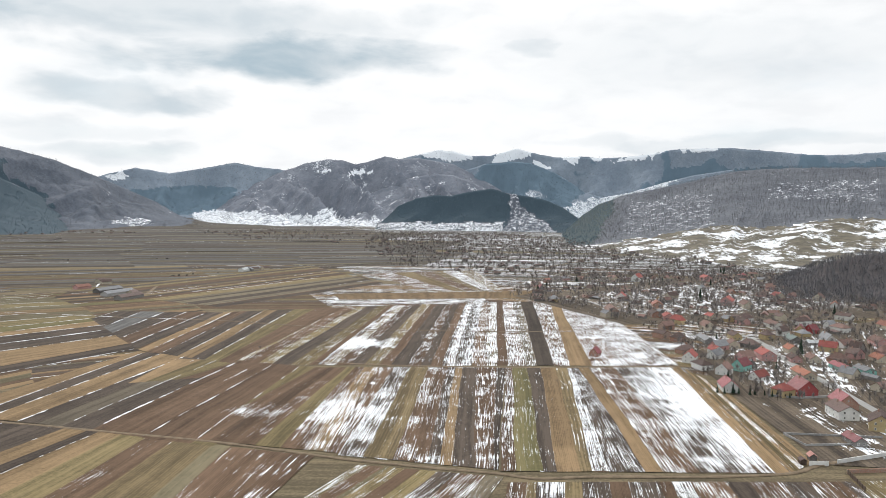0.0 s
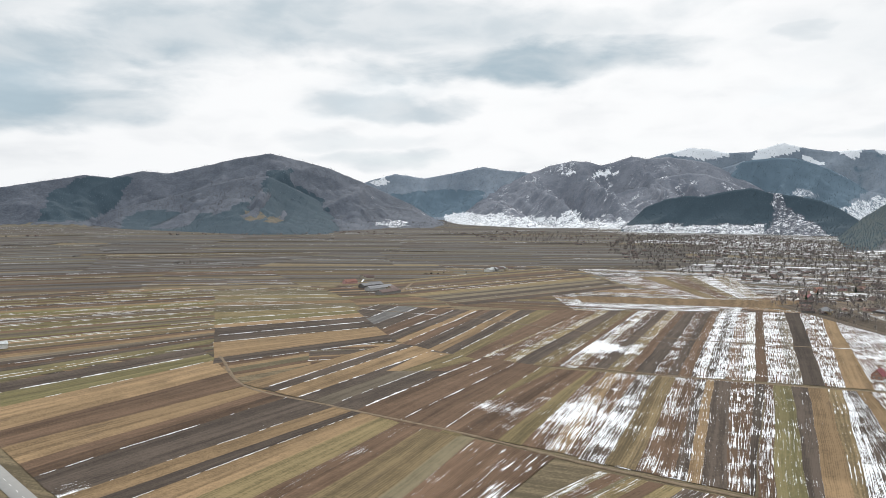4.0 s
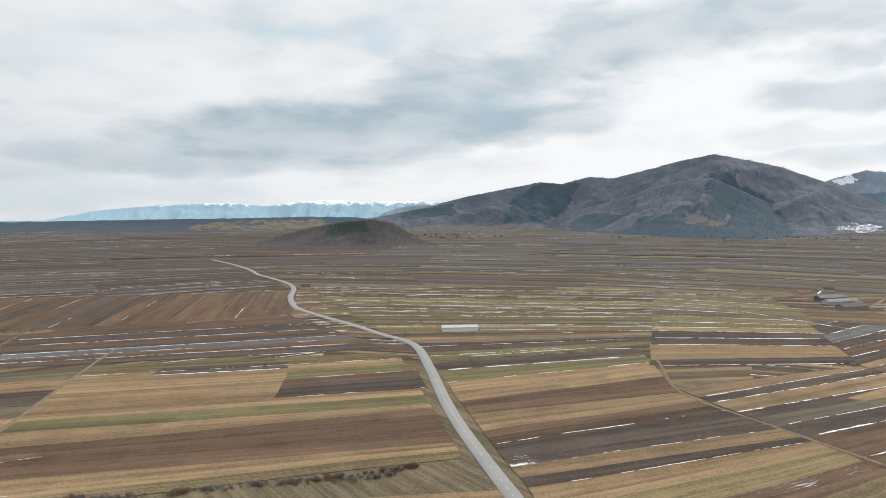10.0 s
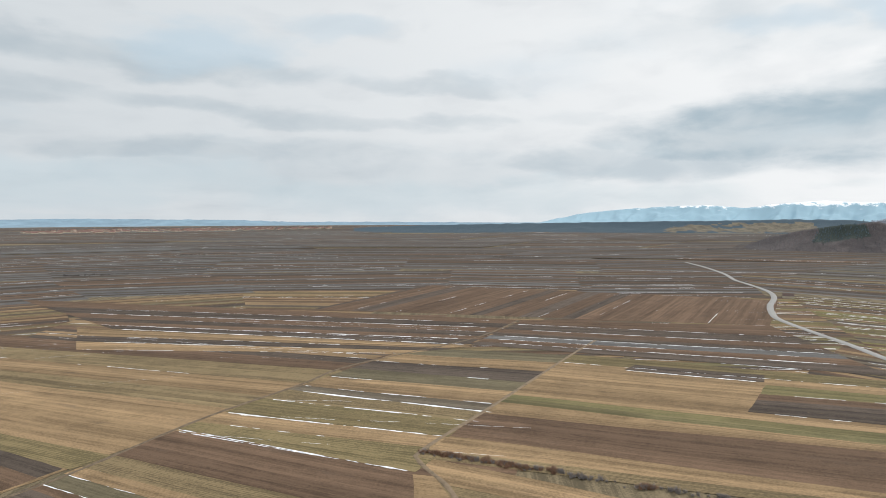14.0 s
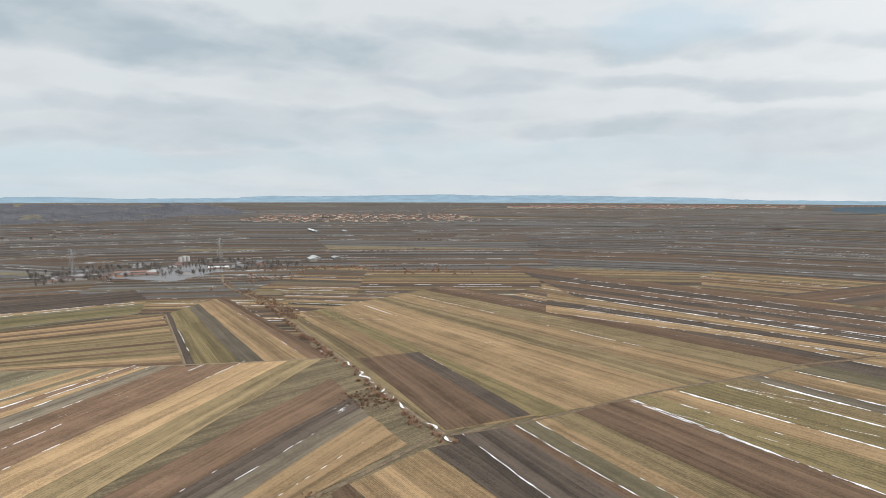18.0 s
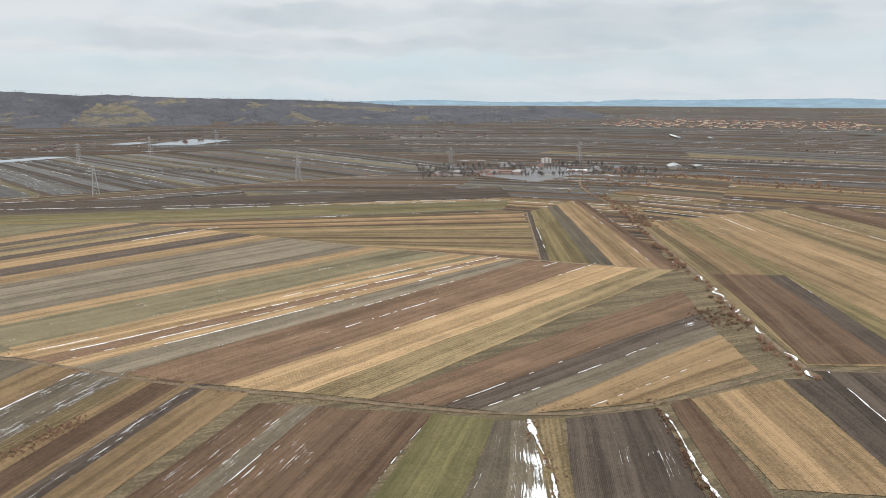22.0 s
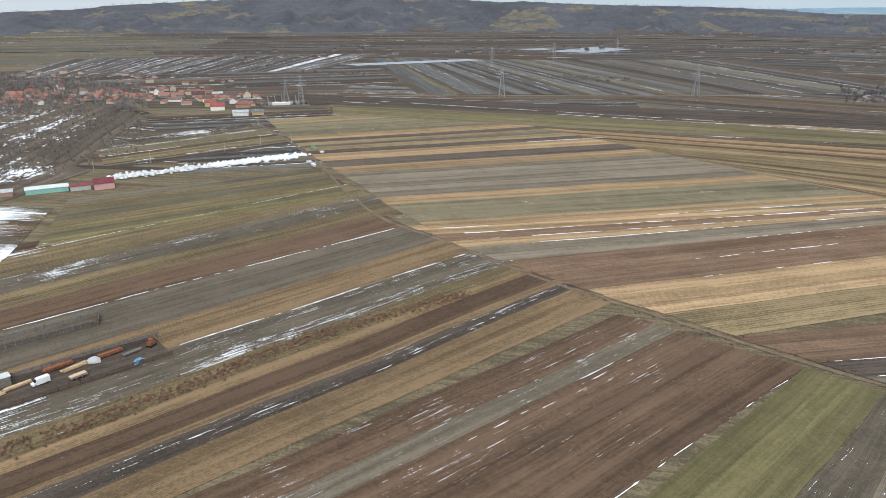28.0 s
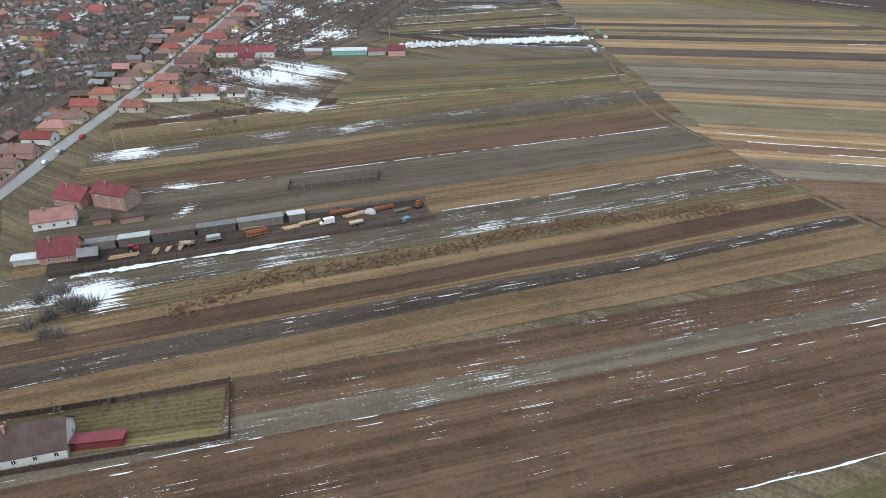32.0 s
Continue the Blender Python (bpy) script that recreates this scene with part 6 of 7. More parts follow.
grove("bare_trees", "many bare grey-brown garden trees of the northern village", NORTH_NEAR, 700, 15, (0.5, 1.0), [north_line])
grove("bare_trees", "many bare grey-brown trees between the northern houses", NORTH_MID, 2200, 16, (0.6, 1.3), [north_line])
grove("bare_trees", "bare trees of the far village below the mountains", NORTH_FAR, 2600, 13, (0.8, 1.7), [])
plant(NORTH_MID, 14, 14, FIRS, [north_line], "tall dark fir tree among village houses", "fir trees of the northern village", (0.7, 1.3))
for i in range(12):
    x, y = 176 + i * 4.4 + random.uniform(-1, 1), 437 - i * 1.2 + random.uniform(-1.5, 1.5)
    tree(x, y, FIRS[i % 3], random.uniform(0.3, 0.5), i, "small dark fir tree in a garden hedge", "tree", "garden firs of the northern village")
for x, y, s in ((196, 470, 0.6), (290, 556, 1.1), (248, 622, 0.5), (206, 500, 0.4), (246, 505, 0.5)):
    tree(x, y, FIRS[0], s, 1, "dark fir tree beside a village house", "tree", "fir trees of the northern village")
for x, y, s in ((273, 877, 1.5), (262, 592, 0.7), (300, 650, 0.8)):
    tree(x, y, WILLOWS[0], s, 2, "ochre bare willow beside a village house", "tree", "willows of the northern village")


def wall_run(points, high, thick, mat, label, name="garden_wall", posts=0.0, category="wall"):
    """A wall or fence from point to point, with posts where asked."""
    x0, y0 = points[0]
    ob = base(name, x0, y0, 0, label, category)
    for (ax, ay), (bx, by) in zip(points, points[1:]):
        d = math.dist((ax, ay), (bx, by))
        run = part("panel", Solid().box(0, -thick / 2, -0.3, d, thick / 2, high).box(0, -thick / 2 - 0.06, high, d, thick / 2 + 0.06, high + 0.08), mat, ob)
        run.matrix_basis = pose(ax - x0, ay - y0, 0, 0, 0, math.degrees(math.atan2(by - ay, bx - ax)))
        if posts:
            n = max(1, int(d / posts))
            me = Solid().box(-0.14, -0.14, -0.3, 0.14, 0.14, high + 0.3).mesh("post", mat)
            for i in range(n + 1):
                f = i / n
                o = part("post", me, mat, ob)
                o.matrix_basis = pose(ax + (bx - ax) * f - x0, ay + (by - ay) * f - y0, 0)
    return ob


wall_run([(226, 350), (178, 355), (180, 337), (205, 339)], 1.1, 0.2, CONCRETE, "pale concrete garden fence with posts", "garden_fence", 3.0, "fence")
wall_run([(168, 311), (177, 311)], 2.0, 0.25, WHITE, "white rendered yard wall beside the lane")
wall_run([(182, 313), (212, 324), (226, 330)], 2.0, 0.25, WHITE, "long white rendered yard wall beside the lane")
wall_run([(180, 302), (199, 304), (212, 306)], 1.6, 0.2, BRICK, "orange brick yard wall by the lane")
wall_run([(180, 301), (176, 282)], 1.8, 0.12, WOOD, "dark wooden board fence of a yard", "board_fence", 2.5, "fence")
wall_run([(205, 430), (222, 424), (250, 430)], 1.4, 0.2, CONCRETE, "grey concrete fence before the red house", "garden_fence", 3.0, "fence")
house(173, 318, 80, 4, 3, 2.4, 1.2, PINKROOF, GREYWALL, 0, 0, "sheds by the lane", "shed", False)
house(166, 313, 80, 3.5, 2.5, 2.2, 0.8, BROWNROOF, WOOD, 0, 0, "sheds by the lane", "shed", False)

# ---- the southern village ----
rnd_b = random.Random(77)
SOUTH_ROOFS = [TILE, TILE, TILE, TILE, BROWNROOF, BRICKROOF, BRICKROOF, PINKROOF, RED, ORANGE, BROWNROOF]
SOUTH_WALLS = [CREAM, WHITE, PINK, CREAM, WHITE, CREAM, BRICK, YELLOW]


def row_of_houses(line, start, end, side, step, offset):
    """Long houses end-on to the street, with a yard barn behind each."""
    run = 0.0
    for (ax, ay), (bx, by) in zip(line, line[1:]):
        d = math.dist((ax, ay), (bx, by))
        run += d
        if not start <= run <= end:
            continue
        row_of_houses.left -= d
        if row_of_houses.left > 0:
            continue
        row_of_houses.left = step * rnd_b.uniform(0.85, 1.3)
        nx, ny = -(by - ay) / d * side, (bx - ax) / d * side
        yaw = math.degrees(math.atan2(ny, nx))
        l, w = rnd_b.uniform(11, 16), rnd_b.uniform(7, 8.6)
        o = offset + l / 2
        if not clear(ax + nx * o, ay + ny * o, 2):
            continue
        house(ax + nx * o, ay + ny * o, yaw + rnd_b.gauss(0, 2), l, w, rnd_b.uniform(2.8, 3.8), rnd_b.uniform(2.2, 3.2), rnd_b.choice(SOUTH_ROOFS), rnd_b.choice(SOUTH_WALLS), rnd_b.choice((0, 0, w * 0.4)), 1, "houses along the southern street")
        o2 = o + l / 2 + rnd_b.uniform(6, 12)
        if rnd_b.random() < 0.75 and clear(ax + nx * o2, ay + ny * o2, 3):
            house(ax + nx * o2, ay + ny * o2, yaw + rnd_b.choice((0, 90)), rnd_b.uniform(8, 13), rnd_b.uniform(5, 7), 2.8, rnd_b.uniform(1.6, 2.8), rnd_b.choice([TILE, BROWNROOF, PINKROOF, GREYROOF]), rnd_b.choice([GREYWALL, BRICK, WOOD]), 0, 0, "yard barns of the southern village", "barn", False)


# named houses first
house(253, -133, 15, 13, 11, 3.4, 3.6, REDM, BRICK, 0, 2)
house(238, -140, 15, 15, 9, 6.0, 2.6, REDM, BRICK, 0, 2)
house(242, -117, 52, 14, 8, 3.4, 3.0, PINKROOF, WHITE, 0, 2)
house(217, -104, 47, 12, 9, 3.0, 4.2, REDM, BRICK, 0, 2)
house(140, -48, 49, 17, 10, 3.1, 4.6, BROWNROOF, WHITE, 0, 2)
house(229, -127, 52, 6, 4, 2.4, 0.8, BROWNROOF, BRICK, 0, 0, "yard sheds", "shed", False)
house(221, -134, 52, 8, 4, 2.4, 0.7, BROWNROOF, BRICK, 0, 0, "yard sheds", "shed", False)
house(223, -96, 47, 9, 4, 2.2, 0.6, PALEROOF, CONCRETE, 0, 0, "yard sheds", "shed", False)
house(208, -108, 47, 6, 5, 2.6, 1.6, GREYROOF, WOOD, 0, 0, "yard sheds", "shed", False)
house(342, -247, 34, 16, 10, 3.0, 3.4, BRICKROOF, CREAM, 4, 1)
house(325, -258, 34, 15, 8, 3.0, 3.0, BRICKROOF, WHITE, 3, 1)
house(309, -268, 34, 10, 7, 2.8, 2.4, BROWNROOF, WHITE, 0, 1)
house(384, -334, 36, 20, 10, 4.0, 3.0, REDM, WHITE, 0, 2)
house(366, -345, 36, 17, 10, 4.2, 3.0, REDM, WHITE, 0, 2)
house(398, -318, 36, 14, 10, 3.6, 3.0, BRICKROOF, GREEN, 0, 2)
house(366, -330, 36, 10, 7, 3.0, 2.6, REDM, PINK, 0, 1)
house(291, -399, 38, 12, 10, 4.0, 2.4, REDM, PINK, 0, 0, "sheds by the heap", "barn", False)
house(303, -392, 38, 12, 6, 3.0, 1.0, REDM, CONCRETE, 0, 0, "sheds by the heap", "shed", False)
house(320, -383, 38, 24, 8, 3.0, 1.2, PALEROOF, TEAL, 0, 0, "sheds by the heap", "shed", False)
house(340, -368, 38, 12, 7, 3.0, 1.2, PALEROOF, BRICK, 0, 0, "sheds by the heap", "shed", False)
house(335, -699, 20, 16, 8, 4.0, 2.0, PALEROOF, WHITE, 0, 1)
house(320, -709, 20, 12, 8, 3.4, 2.4, GREYROOF, YELLOW, 0, 1)
house(378, -733, 25, 15, 9, 4.5, 3.6, RED, WHITE, 0, 1)
house(400, -760, 25, 13, 9, 4.5, 3.0, ORANGE, YELLOW, 0, 1)
street_len = sum(math.dist(a, b) for a, b in zip(street_line, street_line[1:]))
for lo, hi, side, step in ((12, street_len, 1, 13.0), (182, street_len, -1, 13.5)):
    row_of_houses.left = 0
    row_of_houses(street_line, lo, hi, side, step, 5.5)
SOUTH_EAST = [(345, -110), (420, -200), (560, -400), (700, -600), (900, -700), (900, -250), (600, -20), (420, -40)]
SOUTH_BACK = [(420, -370), (560, -560), (520, -700), (440, -690), (330, -520), (330, -440)]
SOUTH_TOWN = [(661, -700), (700, -860), (520, -900), (340, -830), (335, -755), (420, -745), (480, -770), (600, -720)]
settle(SOUTH_EAST, 105, 5, 1, 21, SOUTH_ROOFS, SOUTH_WALLS, [street_line], "houses of the southern village")
settle(SOUTH_TOWN, 40, 5, 1, 22, [ORANGE, BRICKROOF, TILE, BRICKROOF, TILE, BROWNROOF], SOUTH_WALLS, [], "houses of the far southern street")
far_town("crowded houses of the southern village under clay roofs", SOUTH_EAST, 120, 43, 0.6, False, TILE, [street_line])
far_town("more houses and barns of the southern village", SOUTH_EAST, 110, 44, 0.55, True, BROWNROOF, [street_line])
far_town("far southern houses under brick-red roofs", SOUTH_TOWN, 70, 45, 0.6, False, BRICKROOF)
far_town("farmhouses behind the southern village", [(860, -900), (930, -1100), (600, -1050), (450, -1000), (450, -930), (700, -900)], 40, 46, 0.5, False, TILE)
grove("bare_trees", "bare grey-brown fruit trees behind the southern houses", SOUTH_BACK, 420, 47, (0.35, 0.7), [street_line])
grove("bare_trees", "bare shrubs in the snowy yards by the fields", [(268, -205), (318, -268), (350, -262), (400, -330), (330, -350), (262, -270)], 130, 48, (0.25, 0.55), [street_line])
plant(SOUTH_BACK, 60, 24, TREES, [street_line], "bare grey-brown orchard tree behind the houses", "bare trees of the southern village", (0.4, 0.8))
grove("bare_trees", "many bare grey-brown garden trees of the southern village", SOUTH_EAST, 2600, 25, (0.5, 1.1), [street_line])
grove("bare_trees", "bare trees among the far southern houses", [(900, -500), (900, -1000), (560, -900), (440, -690), (600, -640)], 1500, 26, (0.6, 1.3), [])
for x, y, s in ((480, -260), (520, -330), (640, -300), (700, -420)) and ((480, -260, 1.2), (520, -330, 1.0), (640, -300, 1.1)):
    tree(x, y, WILLOWS[0], s, x, "ochre bare willow beside the village stream", "tree", "willows of the southern village")
EAST_YARDS = [(272, -60), (318, -130), (420, -280), (560, -490), (640, -470), (470, -200), (345, -40)]
far_town("low sheds and lean-tos in the southern yards", EAST_YARDS, 120, 51, 0.36, True, TILE, [street_line])
far_town("grey sheds and stores behind the southern houses", EAST_YARDS, 70, 52, 0.3, True, GREYROOF, [street_line])
WEST_YARDS = [(318, -236), (335, -345), (430, -490), (520, -560), (470, -420), (395, -318), (345, -234)]
far_town("low sheds between the houses and the fields", WEST_YARDS, 60, 53, 0.34, True, TILE, [street_line])
grove("bare_trees", "bare garden trees and shrubs of the southern yards", EAST_YARDS, 1100, 54, (0.3, 0.75), [street_line])
grove("bare_trees", "bare garden trees between the houses and the fields", WEST_YARDS, 420, 55, (0.3, 0.65), [street_line])
wall_run([(346, -229), (311, -257)], 1.9, 0.25, WHITE, "long white rendered yard wall")
wall_run([(284, -112), (299, -134)], 2.0, 0.2, PINK, "pink rendered street wall with panels")


# ---- the timber yard ----
YARD_O, YARD_U, YARD_V = (214.0, -101.0), (-0.623, -0.782), (-0.782, 0.623)
YARD_YAW = math.degrees(math.atan2(YARD_U[1], YARD_U[0]))


def yard(u, v):
    return YARD_O[0] + YARD_U[0] * u + YARD_V[0] * v, YARD_O[1] + YARD_U[1] * u + YARD_V[1] * v


def open_shed(u, v, long, deep, roof):
    """A lean-to on posts with a boarded back."""
    x, y = yard(u, v)
    ob = base("open_shed", x, y, YARD_YAW, "open timber shed on posts with a %s roof" % ROOF_WORDS[roof.name], "shed", "sheds of the timber yard")
    part("roof", Solid().hexa([(-0.3, -deep / 2, 3.2), (long + 0.3, -deep / 2, 3.2), (long + 0.3, deep / 2 + 0.4, 2.5), (-0.3, deep / 2 + 0.4, 2.5)], [(-0.3, -deep / 2, 3.32), (long + 0.3, -deep / 2, 3.32), (long + 0.3, deep / 2 + 0.4, 2.62), (-0.3, deep / 2 + 0.4, 2.62)]), roof, ob)
    part("back_wall", Solid().box(0, -deep / 2, -0.3, long, -deep / 2 + 0.12, 3.15), OLDWOOD, ob)
    for i in range(int(long / 4) + 1):
        part("post", Solid().box(-0.1, -0.1, -0.3, 0.1, 0.1, 2.5), WOOD, ob).matrix_basis = pose(min(i * 4.0, long), deep / 2, 0)
    return ob


for u, long, roof in ((6, 11, GREYROOF), (18, 10, PALEROOF), (29, 14, BROWNROOF), (44, 13, GREYROOF), (58, 16, GREYROOF), (76, 6, PALEROOF)):
    open_shed(u, -7, long, 5, roof)


def timber_stack(u, v, turn, long, wide, high, mat, label, round_=False):
    x, y = yard(u, v)
    ob = base("timber_stack", x, y, YARD_YAW + turn, label, "timber", "timber stacks of the yard", 0.4)
    rnd = random.Random(int(u * 10))
    rows_ = max(2, int(high / 0.35))
    me = None
    for j in range(rows_):
        n = max(2, int(wide * (1 - 0.12 * j) / 0.45))
        for i in range(n):
            q = (i - (n - 1) / 2) * 0.45 + rnd.uniform(-0.05, 0.05)
            if me is None:
                me = (Solid().rod((-long / 2, 0, 0), (long / 2, 0, 0), 0.2, 6, 0.15) if round_ else Solid().box(-long / 2, -0.2, -0.14, long / 2, 0.2, 0.14)).mesh("log" if round_ else "plank", mat)
            part("log" if round_ else "plank", me, mat, ob).matrix_basis = pose(rnd.uniform(-0.5, 0.5), q, 0.15 + j * 0.33, 0, 0, rnd.gauss(0, 2))
    return ob


for u, v, turn, long, wide, high, mat, label, logs in (
        (20, 3.0, 4, 9, 2.0, 0.8, TIMBER, "pale stack of long planks in the yard", False), (30, 3, 70, 3, 2.0, 0.9, TIMBER, "short stack of pale planks", False), (34, 3, 72, 3, 1.6, 0.9, TIMBER, "short stack of pale planks", False),
        (38, 3, 75, 3, 1.6, 0.8, TIMBER, "short stack of pale planks", False), (64, 0, 6, 8, 4.5, 1.3, RUST, "reddish pile of debarked logs", True), (63, -5, 6, 8, 2.0, 1.0, TIMBER, "pale stack of sawn boards", False),
        (76, 0, 8, 6, 2.5, 0.7, TIMBER, "pale stack of sawn boards", False), (83, -2, 12, 8, 2.0, 0.9, TIMBER, "pale stack of sawn boards", False), (96, -7, 8, 9, 3.5, 1.3, RUST, "reddish pile of debarked logs", True),
        (100, -3, 10, 8, 2.5, 1.0, TIMBER, "stack of sawn beams", False), (112, -5, 6, 8, 3.0, 1.2, RUST, "reddish pile of debarked logs", True), (118, -1, 10, 6, 2.0, 0.8, OLDWOOD, "grey stack of old boards", False)):
    timber_stack(u, v, turn, long, wide, high, mat, label, logs)


def wheel(parent, x, y, r, wide):
    s = Solid().rod((0, -wide / 2, 0), (0, wide / 2, 0), r, 14)
    tyre = part("wheel", s, RUBBER, parent)
    tyre.matrix_basis = pose(x, y, r)
    part("rim", Solid().rod((0, -wide / 2 - 0.02, 0), (0, wide / 2 + 0.02, 0), r * 0.55, 10), STEEL, tyre)
    return tyre


def van(x, y, yaw, paint, label, long=5.4, high=2.3, kind="van"):
    ob = base(kind, x, y, yaw, label, kind, "", 0.28)
    a = long / 2
    prof = [(-a, 0.35), (a, 0.35), (a, 0.95), (a - 0.9, 1.15), (a - 1.6, high - 0.1), (a - 2.0, high), (-a, high)] if kind == "van" else [(-a, 0.3), (a, 0.3), (a, 0.8), (a - 1.0, 0.95), (a - 1.7, 1.45), (-a + 0.9, 1.45), (-a + 0.3, 0.98), (-a, 0.9)]
    part("body", Solid().hexa([(q, -0.9, z) for q, z in prof], [(q, 0.9, z) for q, z in prof]), paint, ob)
    part("windscreen", Solid().hexa([(a - 0.93, -0.78, 1.2), (a - 0.93, 0.78, 1.2), (a - 1.5, 0.78, high - 0.3), (a - 1.5, -0.78, high - 0.3)], [(a - 0.87, -0.78, 1.2), (a - 0.87, 0.78, 1.2), (a - 1.44, 0.78, high - 0.3), (a - 1.44, -0.78, high - 0.3)]) if kind == "van" else Solid().box(-a + 1.0, -0.92, 1.0, a - 1.5, 0.92, 1.35), GLASS, ob)
    for s in (-1, 1):
        for q in (-a + 0.9, a - 1.0):
            wheel(ob, q, s * 0.82, 0.34, 0.22)
        part("headlight", Solid().box(a - 0.02, s * 0.62 - 0.16, 0.7, a + 0.03, s * 0.62 + 0.16, 0.88), STEEL, ob)
    return ob


x, y = yard(89, 1.0)
van(x, y, YARD_YAW + 188, CARWHITE, "white delivery van parked in the timber yard")
x, y = yard(117, 8)
van(x, y, YARD_YAW + 200, BLUEM, "dark blue car parked at the yard fence", 4.2, 1.45, "car")
for (x, y), paint in (((302, -149), CARWHITE), ((309, -160), STEEL), ((319, -178), CARRED), ((367, -246), STEEL)):
    van(x, y, -56, paint, "car on the village street", 4.2, 1.45, "car")


def trailer(u, v, turn, load, label):
    x, y = yard(u, v)
    ob = base("trailer", x, y, YARD_YAW + turn, label, "trailer", "", 0.27)
    part("bed", Solid().box(-2.6, -1.0, 0.7, 2.6, 1.0, 0.85), RUST, ob)
    for s in (-1, 1):
        part("side_board", Solid().box(-2.6, s * 1.0 - 0.05, 0.85, 2.6, s * 1.0 + 0.05, 1.4), STEEL, ob)
        wheel(ob, -0.9, s * 0.95, 0.42, 0.25)
        wheel(ob, 0.9, s * 0.95, 0.42, 0.25)
    part("load", load, STEEL if "tank" in label else TIMBER, ob)
    part("drawbar", Solid().rod((2.6, 0, 0.7), (4.0, 0, 0.5), 0.06), RUST, ob)
    return ob


trailer(49, 1, 185, Solid().rod((-2.3, 0, 1.7), (2.3, 0, 1.7), 0.85, 12), "pale tank on a farm trailer")
trailer(40, 1.5, 170, Solid().lump(0, 0, 0.9, 2.2, 0.9, 1.0, 3), "farm trailer loaded with wood")
trailer(99, 5, 8, Solid().box(-2.5, -0.9, 0.86, 2.5, 0.9, 1.5), "grey farm trailer with raised sides")


def tractor(u, v, turn):
    x, y = yard(u, v)
    ob = base("tractor", x, y, YARD_YAW + turn, "old red tractor standing in the timber yard", "tractor", "", 0.27)
    part("bonnet", Solid().box(0.2, -0.4, 0.8, 2.0, 0.4, 1.5, 0.05), CARRED, ob)
    part("cab", Solid().box(-1.3, -0.7, 1.0, 0.2, 0.7, 2.5, 0.12), GLASS, ob)
    part("cab_roof", Solid().box(-1.4, -0.75, 2.5, 0.3, 0.75, 2.62), CARRED, ob)
    part("exhaust", Solid().rod((1.2, 0.3, 1.5), (1.2, 0.3, 2.5), 0.05), RUST, ob)
    for s in (-1, 1):
        wheel(ob, -0.8, s * 0.85, 0.8, 0.4)
        wheel(ob, 1.6, s * 0.7, 0.48, 0.25)
    return ob


tractor(22.7, 0.2, 10)
x, y = yard(125, -2)
ob = base("loader", x, y, YARD_YAW + 30, "rusty yellow-brown old loader beside the timber", "loader", "", 0.27)
part("body", Solid().box(-1.6, -1.0, 0.6, 1.2, 1.0, 1.6, 0.1), RUST, ob)
part("cab", Solid().box(-0.8, -0.7, 1.6, 0.5, 0.7, 2.8, 0.1), RUST, ob)
part("arm", Solid().rod((0.8, 0, 1.6), (2.8, 0, 2.8), 0.16).rod((2.8, 0, 2.8), (3.8, 0, 1.0), 0.12), RUST, ob)
for s in (-1, 1):
    part("track", Solid().box(-1.7, s * 0.95 - 0.22, 0.0, 1.4, s * 0.95 + 0.22, 0.62, 0.08), RUBBER, ob)
x, y = yard(106, -3)
part("cover", Solid().lump(0, 0, 0, 2.4, 1.6, 1.7, 12, 9), BAG, base("covered_heap", x, y, 20, "heap under a white plastic sheet in the yard", "heap", "", 0.4), "", True)
fence_pts = [yard(-2, 9.5), yard(30, 9.5), yard(60, 9.2), yard(92, 9.0), yard(128, 9.0)]
wall_run(fence_pts, 1.5, 0.1, WOOD, "dark wooden board fence of the timber yard", "board_fence", 3.0, "fence")
wall_run([yard(62, -9.8), yard(95, -10.5), yard(130, -9)], 1.4, 0.1, OLDWOOD, "grey wooden fence behind the timber yard", "board_fence", 3.0, "fence")
snow_line(smooth_line([yard(-6, 12), yard(20, 11.6), yard(50, 11.4), yard(78, 11.2), yard(88, 11)], 0.8), 2.0, 0.30, False)
snow_line(smooth_line([yard(-6, 11.4), yard(20, 11.2), yard(50, 11.0), yard(78, 10.8)], 0.8), 1.2, 0.33, False)
# a roofless board enclosure in the field
wall_run([(191, -185), (196, -191), (172, -220), (167, -213), (191, -185)], 1.8, 0.15, OLDWOOD, "roofless weathered board enclosure in the field", "board_fence", 3.0, "fence")
wall_run([(262, -140), (248, -148), (232, -158), (216, -165)], 1.4, 0.1, OLDWOOD, "grey wooden fence behind the brick house", "board_fence", 3.0, "fence")
# the plot of the white house
PLOT = [(152, -27), (138, -40), (105, -74.4), (120, -88.3), (138, -68), (156, -49)]
wall_run(PLOT, 1.5, 0.1, WOOD, "dark board fence round the house plot", "board_fence", 3.0, "fence")
ob = base("shed", 128.5, -57.5, 41, "low red sheet-metal shed beside the white house", "shed", "")
part("wall", Solid().box(-5.5, -1.7, -0.3, 5.5, 1.7, 1.9), REDM, ob)
part("roof", Solid().hexa([(-5.8, -2.1, 1.9), (5.8, -2.1, 1.9), (5.8, 2.0, 2.5), (-5.8, 2.0, 2.5)], [(-5.8, -2.1, 2.0), (5.8, -2.1, 2.0), (5.8, 2.0, 2.6), (-5.8, 2.0, 2.6)]), REDM, ob)
block((141, -42), (107, -74.5), (119, -86.5), (154, -50), 9, "mm", 0.1, 0.0, 0.45)
block(yard(-4, 9), yard(128, 9), yard(128, -10), yard(-4, -10), 8, "dd", 0.1, 0.0, 0.0)
for i in range(16):
    bush(186 + random.gauss(0, 8), -83 + random.gauss(0, 6), random.choice(BUSHES_GREY), random.uniform(0.9, 1.7), i, "dark leafless bush in the field corner", "bushes at the field corner")
